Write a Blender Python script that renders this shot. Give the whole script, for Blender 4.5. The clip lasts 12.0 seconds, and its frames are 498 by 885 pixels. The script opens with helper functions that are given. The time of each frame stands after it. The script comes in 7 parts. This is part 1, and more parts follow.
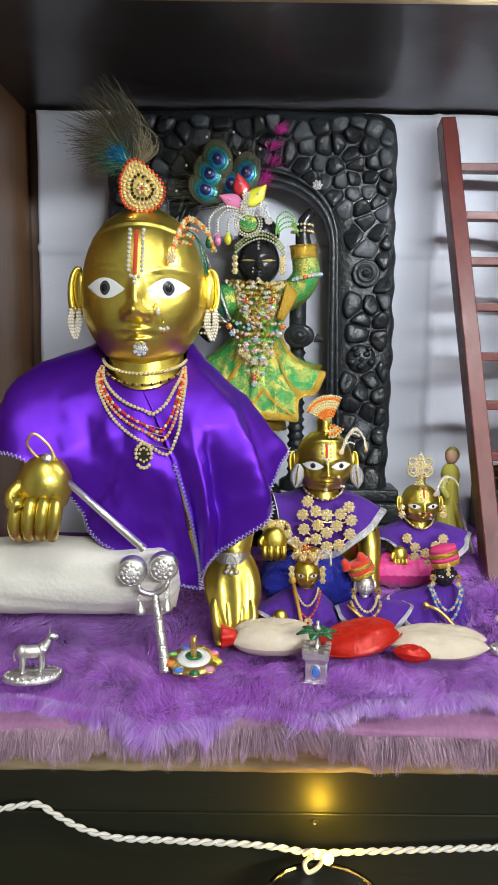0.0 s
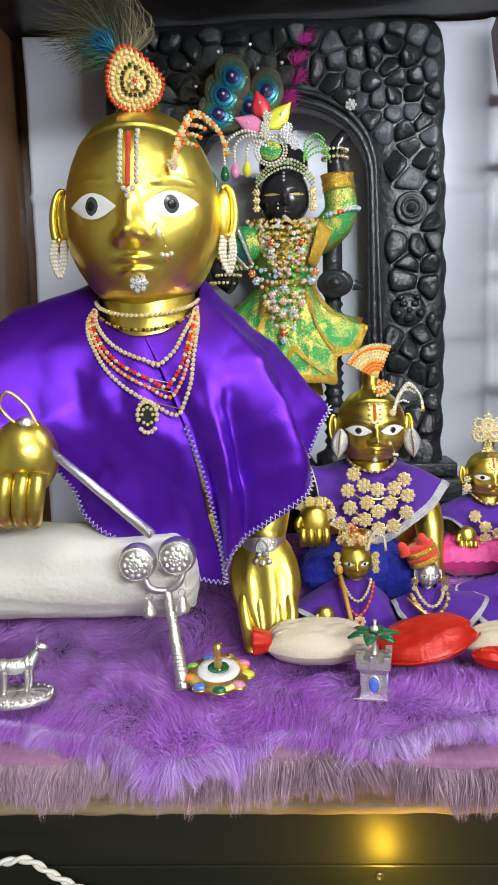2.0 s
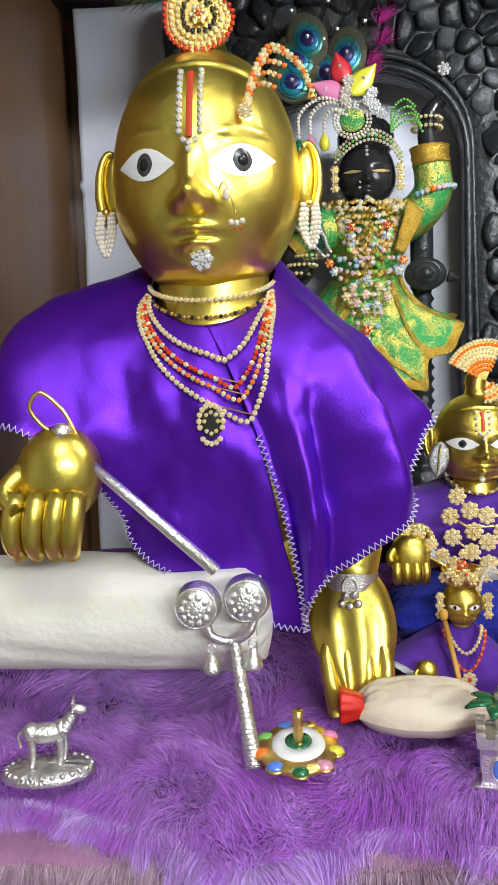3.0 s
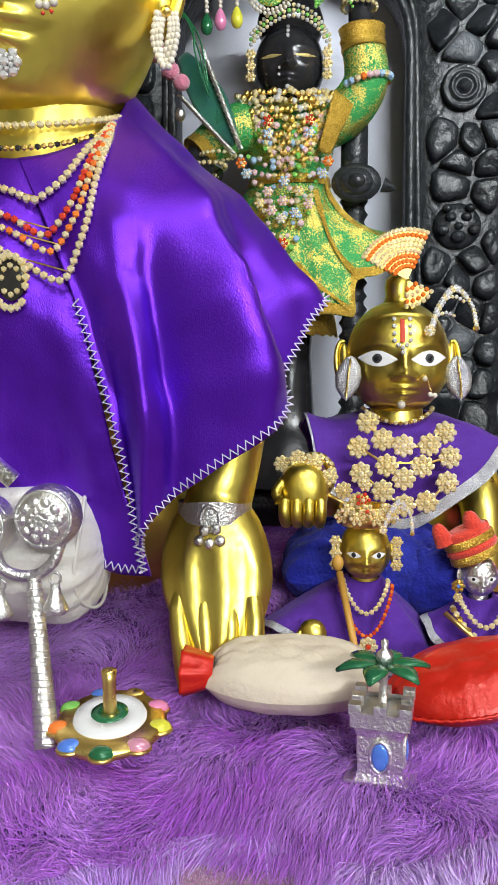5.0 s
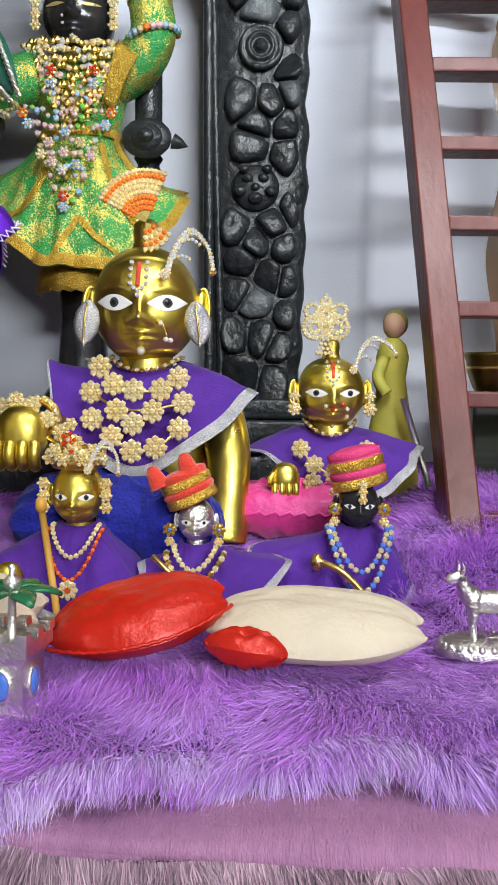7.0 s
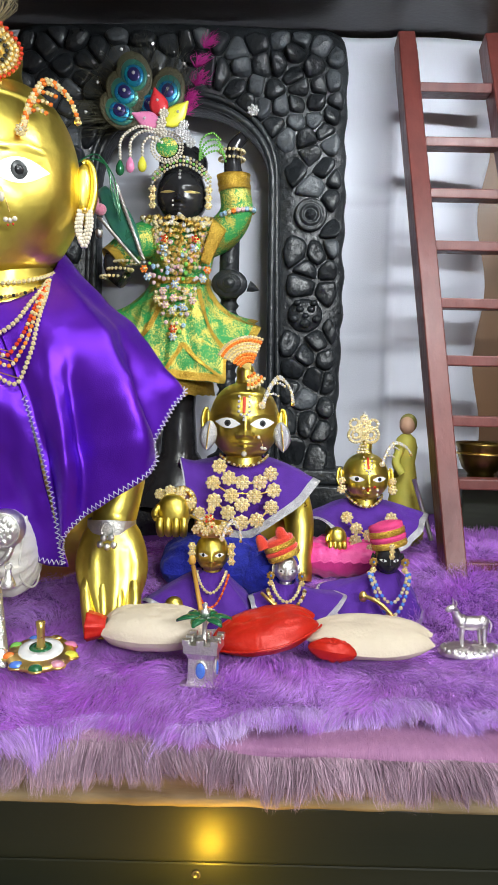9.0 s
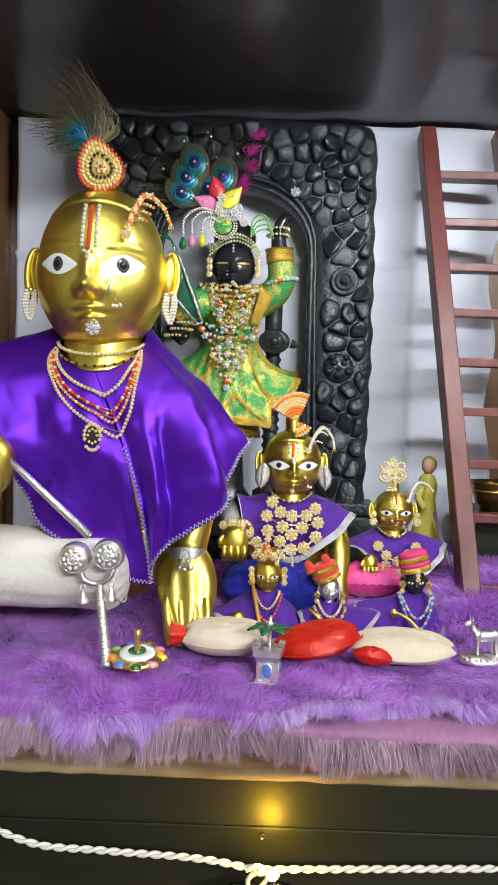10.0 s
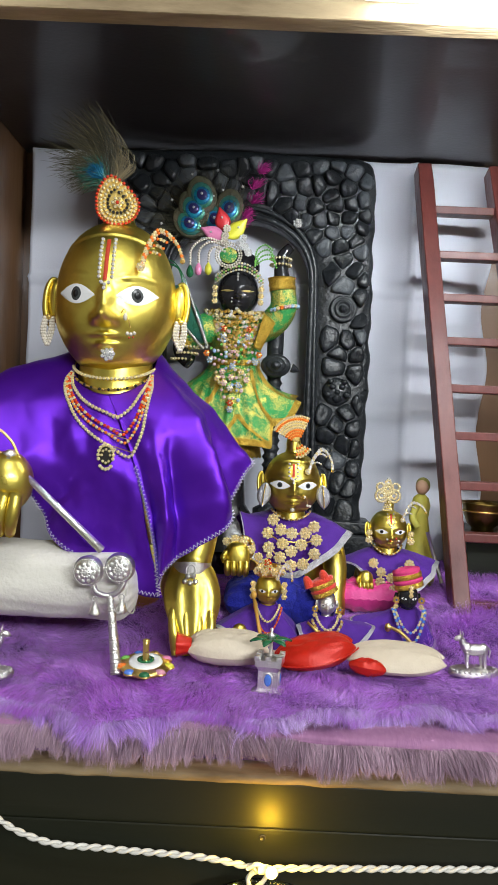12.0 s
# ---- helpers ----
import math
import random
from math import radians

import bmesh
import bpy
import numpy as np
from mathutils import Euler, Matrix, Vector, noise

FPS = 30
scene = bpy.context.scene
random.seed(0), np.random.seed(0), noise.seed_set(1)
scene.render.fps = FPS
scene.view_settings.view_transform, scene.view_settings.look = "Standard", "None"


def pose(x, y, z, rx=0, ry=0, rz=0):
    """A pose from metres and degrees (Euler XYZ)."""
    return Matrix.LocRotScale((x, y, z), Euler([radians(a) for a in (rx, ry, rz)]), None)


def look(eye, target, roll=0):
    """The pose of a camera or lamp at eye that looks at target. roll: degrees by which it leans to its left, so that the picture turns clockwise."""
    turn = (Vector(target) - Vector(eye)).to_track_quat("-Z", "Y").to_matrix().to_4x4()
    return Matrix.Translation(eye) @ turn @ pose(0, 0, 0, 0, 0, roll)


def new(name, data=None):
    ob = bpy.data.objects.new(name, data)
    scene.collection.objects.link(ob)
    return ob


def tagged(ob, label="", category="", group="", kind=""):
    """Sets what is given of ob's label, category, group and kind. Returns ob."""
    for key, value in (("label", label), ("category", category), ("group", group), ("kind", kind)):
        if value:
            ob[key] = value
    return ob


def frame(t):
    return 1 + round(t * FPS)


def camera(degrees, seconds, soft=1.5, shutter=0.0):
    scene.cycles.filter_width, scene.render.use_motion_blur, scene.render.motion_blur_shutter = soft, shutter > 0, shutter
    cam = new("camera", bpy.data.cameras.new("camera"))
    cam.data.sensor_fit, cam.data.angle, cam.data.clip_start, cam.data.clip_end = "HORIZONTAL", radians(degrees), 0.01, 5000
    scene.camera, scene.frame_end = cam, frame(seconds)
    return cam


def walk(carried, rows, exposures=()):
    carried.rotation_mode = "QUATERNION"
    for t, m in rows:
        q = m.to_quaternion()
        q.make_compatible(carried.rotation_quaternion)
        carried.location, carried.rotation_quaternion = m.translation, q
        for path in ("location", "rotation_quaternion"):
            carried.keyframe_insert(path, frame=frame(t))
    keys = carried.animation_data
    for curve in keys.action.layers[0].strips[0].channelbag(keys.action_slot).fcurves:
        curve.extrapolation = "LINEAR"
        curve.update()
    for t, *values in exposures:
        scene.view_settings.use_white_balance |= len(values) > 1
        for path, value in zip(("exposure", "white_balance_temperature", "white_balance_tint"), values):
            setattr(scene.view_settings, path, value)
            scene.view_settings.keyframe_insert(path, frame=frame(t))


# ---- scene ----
cam = camera(34.3, 12.0)
METRES, EYE, TILT, LEAN, TURN = 1.0, 1.15, -7.0, 0.0, 0.0
ROWS = [
    (0.0, -0.0006, -0.0028, 0.0007, -0.20, 0.05, -0.65),
    (0.5, 0.0002, 0.0303, -0.0073, -0.44, 0.04, -0.03),
    (1.0, 0.0017, 0.0563, -0.0087, -0.91, -0.16, 0.04),
    (1.5, 0.0067, 0.0903, -0.0204, -0.86, -0.35, 0.76),
    (2.0, 0.0001, 0.1437, -0.0285, 2.05, -0.15, 1.20),
    (2.5, -0.0132, 0.2069, -0.0355, 5.09, 0.67, 1.05),
    (2.7, -0.0220, 0.2268, -0.0334, 5.54, 0.80, 1.03),
    (4.3, -0.0126, 0.3430, -0.0510, 7.11, 3.42, -0.07),
    (4.5, -0.0002, 0.3538, -0.0618, 6.83, 3.08, -0.32),
    (5.0, 0.0386, 0.3770, -0.0880, 5.17, 2.12, -0.58),
    (5.5, 0.0848, 0.3979, -0.0931, 3.47, 2.01, -0.93),
    (6.0, 0.1238, 0.4041, -0.1064, 1.67, 2.35, -1.02),
    (6.5, 0.1498, 0.4009, -0.1139, 1.26, 2.32, -0.97),
    (6.7, 0.1555, 0.4036, -0.1199, 1.26, 2.36, -0.89),
    (8.3, 0.1235, 0.2607, -0.0843, -0.26, 2.34, -1.28),
    (8.5, 0.1141, 0.2316, -0.0806, -0.05, 2.27, -1.28),
    (9.0, 0.0918, 0.1595, -0.0721, 0.24, 2.83, -1.35),
    (9.5, 0.0739, 0.0916, -0.0654, 0.45, 3.55, -1.52),
    (10.0, 0.0497, 0.0307, -0.0609, 0.63, 4.28, -1.89),
    (10.5, 0.0458, 0.0020, -0.0612, 0.54, 5.10, -2.36),
    (11.0, 0.0441, -0.0126, -0.0562, 0.04, 5.17, -2.49),
    (11.5, 0.0430, -0.0181, -0.0546, -0.00, 5.42, -2.53),
    (12.0, 0.0407, -0.0111, -0.0593, 0.14, 5.40, -2.60),
]
walk(cam, [(t, pose(0, 0, EYE, TILT, LEAN, TURN) @ pose(METRES * x, METRES * y, METRES * z, 90 + pitch, roll, yaw)) for t, x, y, z, yaw, pitch, roll in ROWS],
     exposures=[(0.0, -0.1), (1.5, -0.03), (2.5, 0.04), (6.5, 0.0), (8.5, 0.06), (9.5, 0.12), (10.2, 0.0), (10.8, -0.16), (12.0, -0.14)])

# ---- light ----
world = bpy.data.worlds.new("room_air")
world.use_nodes = True
world.node_tree.nodes["Background"].inputs["Color"].default_value = (0.75, 0.8, 1.0, 1)
world.node_tree.nodes["Background"].inputs["Strength"].default_value = 0.03
scene.world = world


def area_lamp(name, eye, target, sx, sy, watts, colour):
    data = bpy.data.lights.new(name, "AREA")
    data.shape, data.size, data.size_y, data.energy, data.color = "RECTANGLE", sx, sy, watts, colour
    ob = new(name, data)
    ob.matrix_world = look(eye, target)
    return ob


room_light = area_lamp("room_wall_tube_light", (1.0, -1.5, 1.75), (-0.02, 0.8, 1.1), 1.2, 0.16, 48.0, (0.93, 0.98, 1.0))
# unseen overhead fill, added to brighten the room that the brass mirrors
fill_light = area_lamp("room_fill_light", (0.2, -0.7, 2.5), (0.2, -0.5, 0.0), 0.6, 0.6, 17.0, (0.97, 1.0, 0.97))
tube_light = area_lamp("shelf_tube_light", (0.31, 0.598, 1.402), (0.27, 0.95, 1.43), 0.30, 0.014, 3.0, (0.9, 0.96, 1.0))


# ---- materials ----
def mat(name, colour, rough=0.5, metal=0.0, second=None, scale=60.0, amount=0.5, bump=0.0, bump_scale=300.0, sheen=0.0,
        coat=0.0, trans=0.0, emit=0.0, island=0.0, stretch=(1, 1, 1), rough_var=0.1, spec=0.5, aniso=0.0, ior=1.45):
    """A node material with colour that varies at two scales, uneven gloss and fine relief."""
    m = bpy.data.materials.new(name)
    m.use_nodes = True
    nt = m.node_tree
    b = nt.nodes["Principled BSDF"]
    link = nt.links.new
    b.inputs["Roughness"].default_value = rough
    b.inputs["Metallic"].default_value = metal
    b.inputs["IOR"].default_value = ior
    b.inputs["Specular IOR Level"].default_value = spec
    b.inputs["Sheen Weight"].default_value = sheen
    b.inputs["Coat Weight"].default_value = coat
    b.inputs["Transmission Weight"].default_value = trans
    b.inputs["Anisotropic"].default_value = aniso
    if emit:
        b.inputs["Emission Color"].default_value = (*colour, 1)
        b.inputs["Emission Strength"].default_value = emit
    second = second or tuple(c * 0.6 for c in colour)
    tc = nt.nodes.new("ShaderNodeTexCoord")
    mp = nt.nodes.new("ShaderNodeMapping")
    mp.inputs["Scale"].default_value = stretch
    link(tc.outputs["Object"], mp.inputs["Vector"])
    n1 = nt.nodes.new("ShaderNodeTexNoise")
    n1.inputs["Scale"].default_value = scale
    n1.inputs["Detail"].default_value = 5
    n2 = nt.nodes.new("ShaderNodeTexNoise")
    n2.inputs["Scale"].default_value = scale * 0.13
    n2.inputs["Detail"].default_value = 3
    for n in (n1, n2):
        link(mp.outputs["Vector"], n.inputs["Vector"])
    add = nt.nodes.new("ShaderNodeMath")
    add.operation = "ADD"
    link(n1.outputs["Fac"], add.inputs[0])
    link(n2.outputs["Fac"], add.inputs[1])
    rng = nt.nodes.new("ShaderNodeMapRange")
    rng.inputs["From Min"].default_value, rng.inputs["From Max"].default_value = 0.7, 1.35
    rng.inputs["To Max"].default_value = amount
    link(add.outputs[0], rng.inputs["Value"])
    mix = nt.nodes.new("ShaderNodeMix")
    mix.data_type = "RGBA"
    mix.inputs["A"].default_value, mix.inputs["B"].default_value = (*colour, 1), (*second, 1)
    link(rng.outputs["Result"], mix.inputs["Factor"])
    out = mix.outputs["Result"]
    if island:
        geo = nt.nodes.new("ShaderNodeNewGeometry")
        hsv = nt.nodes.new("ShaderNodeHueSaturation")
        r2 = nt.nodes.new("ShaderNodeMapRange")
        r2.inputs["To Min"].default_value, r2.inputs["To Max"].default_value = 1 - island, 1 + island
        link(geo.outputs["Random Per Island"], r2.inputs["Value"])
        link(r2.outputs["Result"], hsv.inputs["Value"])
        link(out, hsv.inputs["Color"])
        out = hsv.outputs["Color"]
    link(out, b.inputs["Base Color"])
    r3 = nt.nodes.new("ShaderNodeMapRange")
    r3.inputs["To Min"].default_value = max(0.02, rough - rough_var)
    r3.inputs["To Max"].default_value = min(1, rough + rough_var)
    link(n1.outputs["Fac"], r3.inputs["Value"])
    link(r3.outputs["Result"], b.inputs["Roughness"])
    if bump:
        n3 = nt.nodes.new("ShaderNodeTexNoise")
        n3.inputs["Scale"].default_value = bump_scale
        n3.inputs["Detail"].default_value = 3
        link(mp.outputs["Vector"], n3.inputs["Vector"])
        bp = nt.nodes.new("ShaderNodeBump")
        bp.inputs["Strength"].default_value = bump
        bp.inputs["Distance"].default_value = 0.002
        link(n3.outputs["Fac"], bp.inputs["Height"])
        link(bp.outputs["Normal"], b.inputs["Normal"])
    return m


BRASS = mat("polished_brass", (0.84, 0.68, 0.135), 0.36, 1.0, (0.52, 0.395, 0.07), 48, 0.9, 0.6, 46, rough_var=0.18)
BRASS_DARK = mat("tarnished_brass", (0.3, 0.2, 0.05), 0.35, 1.0, (0.12, 0.08, 0.02), 90, 0.8)
GOLD = mat("gold_metal", (0.95, 0.7, 0.22), 0.3, 1.0, (0.6, 0.38, 0.1), 200, 0.5)
SILVER = mat("silver_metal", (0.84, 0.82, 0.79), 0.32, 1.0, (0.6, 0.58, 0.54), 160, 0.6, 0.45, 700)
CRYSTAL = mat("rhinestone", (0.95, 0.95, 0.95), 0.1, 0.5, (0.7, 0.68, 0.66), 700, 0.8, rough_var=0.05, coat=0.6)
CRYSTAL_GOLD = mat("rhinestone_in_gold", (1.0, 0.91, 0.62), 0.12, 0.5, (0.9, 0.68, 0.24), 600, 0.8, rough_var=0.05, coat=0.6)
PEARL = mat("pearl", (0.66, 0.6, 0.5), 0.25, 0.0, (0.5, 0.44, 0.36), 300, 0.5, coat=0.3)
RED_BEAD = mat("red_glass_bead", (0.62, 0.05, 0.02), 0.15, 0.0, (0.35, 0.02, 0.01), 300, 0.5, coat=0.5)
ORANGE_BEAD = mat("orange_glass_bead", (0.8, 0.2, 0.03), 0.15, 0.0, (0.55, 0.09, 0.01), 300, 0.5, coat=0.5)
BLUE_BEAD = mat("blue_glass_bead", (0.1, 0.25, 0.75), 0.12, 0.1, (0.04, 0.1, 0.5), 300, 0.5, coat=0.5)
GREEN_BEAD = mat("green_glass_bead", (0.25, 0.6, 0.12), 0.12, 0.2, (0.08, 0.4, 0.06), 300, 0.5, coat=0.5)
PINK_BEAD = mat("pink_glass_bead", (0.75, 0.35, 0.45), 0.12, 0.2, (0.55, 0.18, 0.3), 300, 0.5, coat=0.5)
BLACK_BEAD = mat("black_bead", (0.02, 0.02, 0.02), 0.2, 0.0, (0.05, 0.04, 0.03), 300, 0.5)
ENAMEL = mat("white_enamel", (0.8, 0.8, 0.8), 0.25, 0.0, (0.7, 0.7, 0.68), 200, 0.4)
PUPIL = mat("black_enamel", (0.012, 0.012, 0.014), 0.2, 0.0, (0.03, 0.03, 0.03), 200, 0.4)
IRIS = mat("dark_grey_enamel", (0.045, 0.05, 0.05), 0.25, 0.0, (0.08, 0.08, 0.08), 200, 0.4)
RED_PAINT = mat("red_powder_paint", (0.5, 0.04, 0.01), 0.6, 0.0, (0.35, 0.02, 0.01), 400, 0.6)
BLACK_STONE = mat("polished_black_stone", (0.012, 0.012, 0.014), 0.22, 0.0, (0.03, 0.03, 0.032), 80, 0.6, 0.1, 300)
CARVED = mat("black_painted_carving", (0.008, 0.0095, 0.011), 0.36, 0.0, (0.03, 0.034, 0.038), 150, 0.8, 0.8, 170, rough_var=0.2)
SATIN = mat("purple_satin", (0.125, 0.014, 0.5), 0.35, 0.7, (0.07, 0.006, 0.34), 40, 0.7, 0.16, 2200, stretch=(1, 1, 0.45), rough_var=0.14)
VELVET = mat("purple_velvet", (0.075, 0.01, 0.27), 0.8, 0.0, (0.05, 0.006, 0.18), 120, 0.7, 0.3, 1200, sheen=0.08)
BLUE_VELVET = mat("blue_velvet", (0.008, 0.016, 0.36), 0.8, 0.0, (0.003, 0.006, 0.14), 150, 0.9, 0.6, 500, sheen=0.1)
PINK_SILK = mat("pink_silk", (0.72, 0.04, 0.27), 0.45, 0.0, (0.5, 0.02, 0.18), 90, 0.7, 0.3, 260, sheen=0.3)
WHITE_COTTON = mat("cream_cotton", (0.74, 0.71, 0.64), 0.8, 0.0, (0.62, 0.59, 0.52), 60, 0.5, 0.4, 260, sheen=0.1)
IVORY = mat("ivory_satin", (0.66, 0.57, 0.44), 0.55, 0.0, (0.55, 0.45, 0.33), 70, 0.6, 0.25, 400)
RED_SATIN = mat("red_satin", (0.56, 0.018, 0.006), 0.34, 0.15, (0.42, 0.01, 0.004), 60, 0.6, 0.2, 400)
RED_CLOTH = mat("red_wool", (0.7, 0.05, 0.02), 0.85, 0.0, (0.5, 0.02, 0.01), 200, 0.6, 0.5, 800, sheen=0.4)
PINK_CLOTH = mat("pink_turban_cloth", (0.7, 0.05, 0.2), 0.7, 0.0, (0.5, 0.03, 0.12), 200, 0.6, 0.4, 800)
SILVER_LACE = mat("silver_lace", (0.68, 0.68, 0.7), 0.4, 0.75, (0.35, 0.35, 0.4), 900, 0.9, 0.6, 1400)
GOLD_LACE = mat("gold_lace", (0.85, 0.58, 0.1), 0.32, 0.85, (0.45, 0.24, 0.02), 600, 0.9, 0.8, 900)
GREEN_SILK = mat("green_gold_brocade", (0.012, 0.24, 0.05), 0.4, 0.15, (0.05, 0.4, 0.1), 60, 0.8, 0.7, 700)
_nt = GREEN_SILK.node_tree
_b = _nt.nodes["Principled BSDF"]
_v = _nt.nodes.new("ShaderNodeTexNoise")
_v.inputs["Scale"].default_value, _v.inputs["Detail"].default_value, _v.inputs["Distortion"].default_value = 62, 3, 0.6
_v2 = _nt.nodes.new("ShaderNodeTexNoise")
_v2.inputs["Scale"].default_value = 900
_t = _nt.nodes.new("ShaderNodeTexCoord")
_sum = _nt.nodes.new("ShaderNodeMath")
_sum.operation = "MULTIPLY_ADD"
_sum.inputs[1].default_value = 1.0
_ramp = _nt.nodes.new("ShaderNodeMapRange")
_ramp.inputs["From Min"].default_value, _ramp.inputs["From Max"].default_value = 0.98, 1.1
_mx = _nt.nodes.new("ShaderNodeMix")
_mx.data_type = "RGBA"
_mx.inputs["B"].default_value = (0.8, 0.66, 0.16, 1)
for _n in (_v, _v2):
    _nt.links.new(_t.outputs["Object"], _n.inputs["Vector"])
_nt.links.new(_v2.outputs["Fac"], _sum.inputs[0])
_nt.links.new(_v.outputs["Fac"], _sum.inputs[2])
_nt.links.new(_sum.outputs[0], _ramp.inputs["Value"])
_nt.links.new(_b.inputs["Base Color"].links[0].from_socket, _mx.inputs["A"])
_nt.links.new(_ramp.outputs["Result"], _mx.inputs["Factor"])
_nt.links.new(_mx.outputs["Result"], _b.inputs["Base Color"])
_nt.links.new(_ramp.outputs["Result"], _b.inputs["Metallic"])
THREAD = mat("lavender_thread", (0.62, 0.58, 0.72), 0.7, 0.0, (0.5, 0.42, 0.62), 500, 0.5)
CLOTH_WHITE = mat("white_cotton_sheet", (0.64, 0.655, 0.73), 0.85, 0.0, (0.55, 0.565, 0.64), 14, 0.5, 0.15, 900)
WOOD_DARK = mat("dark_stained_board", (0.012, 0.014, 0.008), 0.4, 0.0, (0.028, 0.024, 0.012), 22, 0.8, 0.15, 120, stretch=(0.12, 1, 1), rough_var=0.14, spec=0.4)
WOOD_EDGE = mat("worn_bare_wood_edge", (0.5, 0.38, 0.22), 0.7, 0.0, (0.13, 0.085, 0.04), 60, 1.0, 0.5, 200, stretch=(0.25, 1, 1))
WOOD_SIDE = mat("brown_side_panel", (0.23, 0.12, 0.058), 0.35, 0.0, (0.11, 0.055, 0.026), 12, 0.8, 0.2, 90, stretch=(1, 1, 0.15), coat=0.2)
WOOD_TOP = mat("dark_laminate_underside", (0.034, 0.027, 0.026), 0.38, 0.0, (0.03, 0.024, 0.024), 9, 0.7, 0.1, 200, coat=0.2)
LADDER = mat("maroon_painted_wood", (0.15, 0.036, 0.03), 0.42, 0.0, (0.075, 0.018, 0.015), 70, 0.8, 0.4, 140, stretch=(1, 1, 0.4))
PLASTER = mat("pale_room_plaster", (0.55, 0.54, 0.52), 0.9, 0.0, (0.46, 0.45, 0.44), 5, 0.6, 0.1, 200)
FLOOR_TILE = mat("grey_room_floor", (0.3, 0.29, 0.28), 0.5, 0.0, (0.22, 0.21, 0.2), 8, 0.6, 0.1, 200)
PVC = mat("white_cable_plastic", (0.78, 0.76, 0.7), 0.35, 0.0, (0.68, 0.64, 0.56), 90, 0.5)
GLASS = mat("clear_glass", (0.95, 0.97, 0.96), 0.05, 0.0, (0.9, 0.93, 0.92), 50, 0.3, trans=1.0, rough_var=0.02)
BULB = mat("warm_bulb", (1.0, 0.62, 0.12), 0.3, emit=14.0)
TUBE_GLOW = mat("tube_diffuser", (0.94, 0.97, 1.0), 0.3, emit=30.0)
FUR = mat("purple_faux_fur", (0.47, 0.1, 0.68), 0.36, 0.0, (0.66, 0.36, 0.88), 30, 1.0, sheen=0.25, island=0.3)
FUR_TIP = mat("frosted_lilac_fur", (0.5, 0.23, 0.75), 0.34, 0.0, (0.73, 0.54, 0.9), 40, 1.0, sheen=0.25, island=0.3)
FUR_LOW = mat("mauve_faux_fur", (0.54, 0.36, 0.46), 0.4, 0.0, (0.2, 0.11, 0.165), 36, 1.0, sheen=0.2, island=0.4)
CARVED_WORN = mat("rubbed_black_carving", (0.035, 0.04, 0.046), 0.45, 0.0, (0.1, 0.11, 0.12), 120, 0.8, 0.8, 170, rough_var=0.2)
FUR_BACK = mat("fur_backing", (0.12, 0.025, 0.22), 0.9, 0.0, (0.08, 0.015, 0.15), 60, 0.7)
HEM = mat("pink_knit_hem", (0.42, 0.2, 0.36), 0.8, 0.0, (0.28, 0.12, 0.25), 120, 0.7, 0.6, 500, stretch=(3, 1, 0.4))
FEATHER = mat("dark_feather_barb", (0.035, 0.04, 0.03), 0.5, 0.0, (0.12, 0.1, 0.05), 50, 0.9, island=0.5)
FEATHER_GREEN = mat("iridescent_green_feather", (0.03, 0.2, 0.1), 0.3, 0.4, (0.02, 0.1, 0.12), 90, 0.9, sheen=0.3)
FEATHER_BLUE = mat("iridescent_blue_feather", (0.02, 0.12, 0.35), 0.28, 0.4, (0.0, 0.2, 0.25), 120, 0.9)
FEATHER_NAVY = mat("navy_feather_eye", (0.015, 0.012, 0.08), 0.3, 0.3, (0.03, 0.02, 0.12), 90, 0.6)
FEATHER_BRONZE = mat("bronze_feather", (0.075, 0.06, 0.03), 0.55, 0.1, (0.03, 0.04, 0.018), 160, 0.9, 0.6, 500)
FEATHER_PALE = mat("pale_brown_feather_barb", (0.3, 0.25, 0.14), 0.5, 0.0, (0.14, 0.11, 0.06), 70, 0.9, island=0.4)
LEAF_GREEN = mat("green_enamel", (0.02, 0.16, 0.06), 0.2, 0.2, (0.01, 0.08, 0.03), 200, 0.6, coat=0.5)
YELLOW_SEQ = mat("yellow_sequin", (0.7, 0.68, 0.06), 0.3, 0.1, (0.55, 0.5, 0.03), 200, 0.5, coat=0.4)
PINK_SEQ = mat("pink_sequin", (0.72, 0.24, 0.42), 0.3, 0.1, (0.6, 0.14, 0.32), 200, 0.5, coat=0.4)
RED_SEQ = mat("red_sequin", (0.6, 0.03, 0.04), 0.3, 0.1, (0.4, 0.02, 0.02), 200, 0.5, coat=0.4)
POMPOM = mat("pink_felt_ball", (0.62, 0.2, 0.28), 0.9, 0.0, (0.5, 0.13, 0.2), 300, 0.6, 0.6, 900, sheen=0.5)
PRINT = mat("printed_strip_paper", (0.42, 0.3, 0.62), 0.5, 0.0, (0.75, 0.7, 0.85), 45, 1.0)
YELLOW_CLOTH = mat("yellow_painted_figure", (0.5, 0.4, 0.05), 0.6, 0.0, (0.3, 0.32, 0.06), 80, 0.8)
WAX_WOOD = mat("yellow_wood_stick", (0.6, 0.33, 0.06), 0.45, 0.0, (0.42, 0.2, 0.03), 120, 0.6)
PLUSH_HEAP = mat("magenta_feather_tuft", (0.5, 0.02, 0.25), 0.7, 0.0, (0.35, 0.01, 0.18), 90, 0.7)


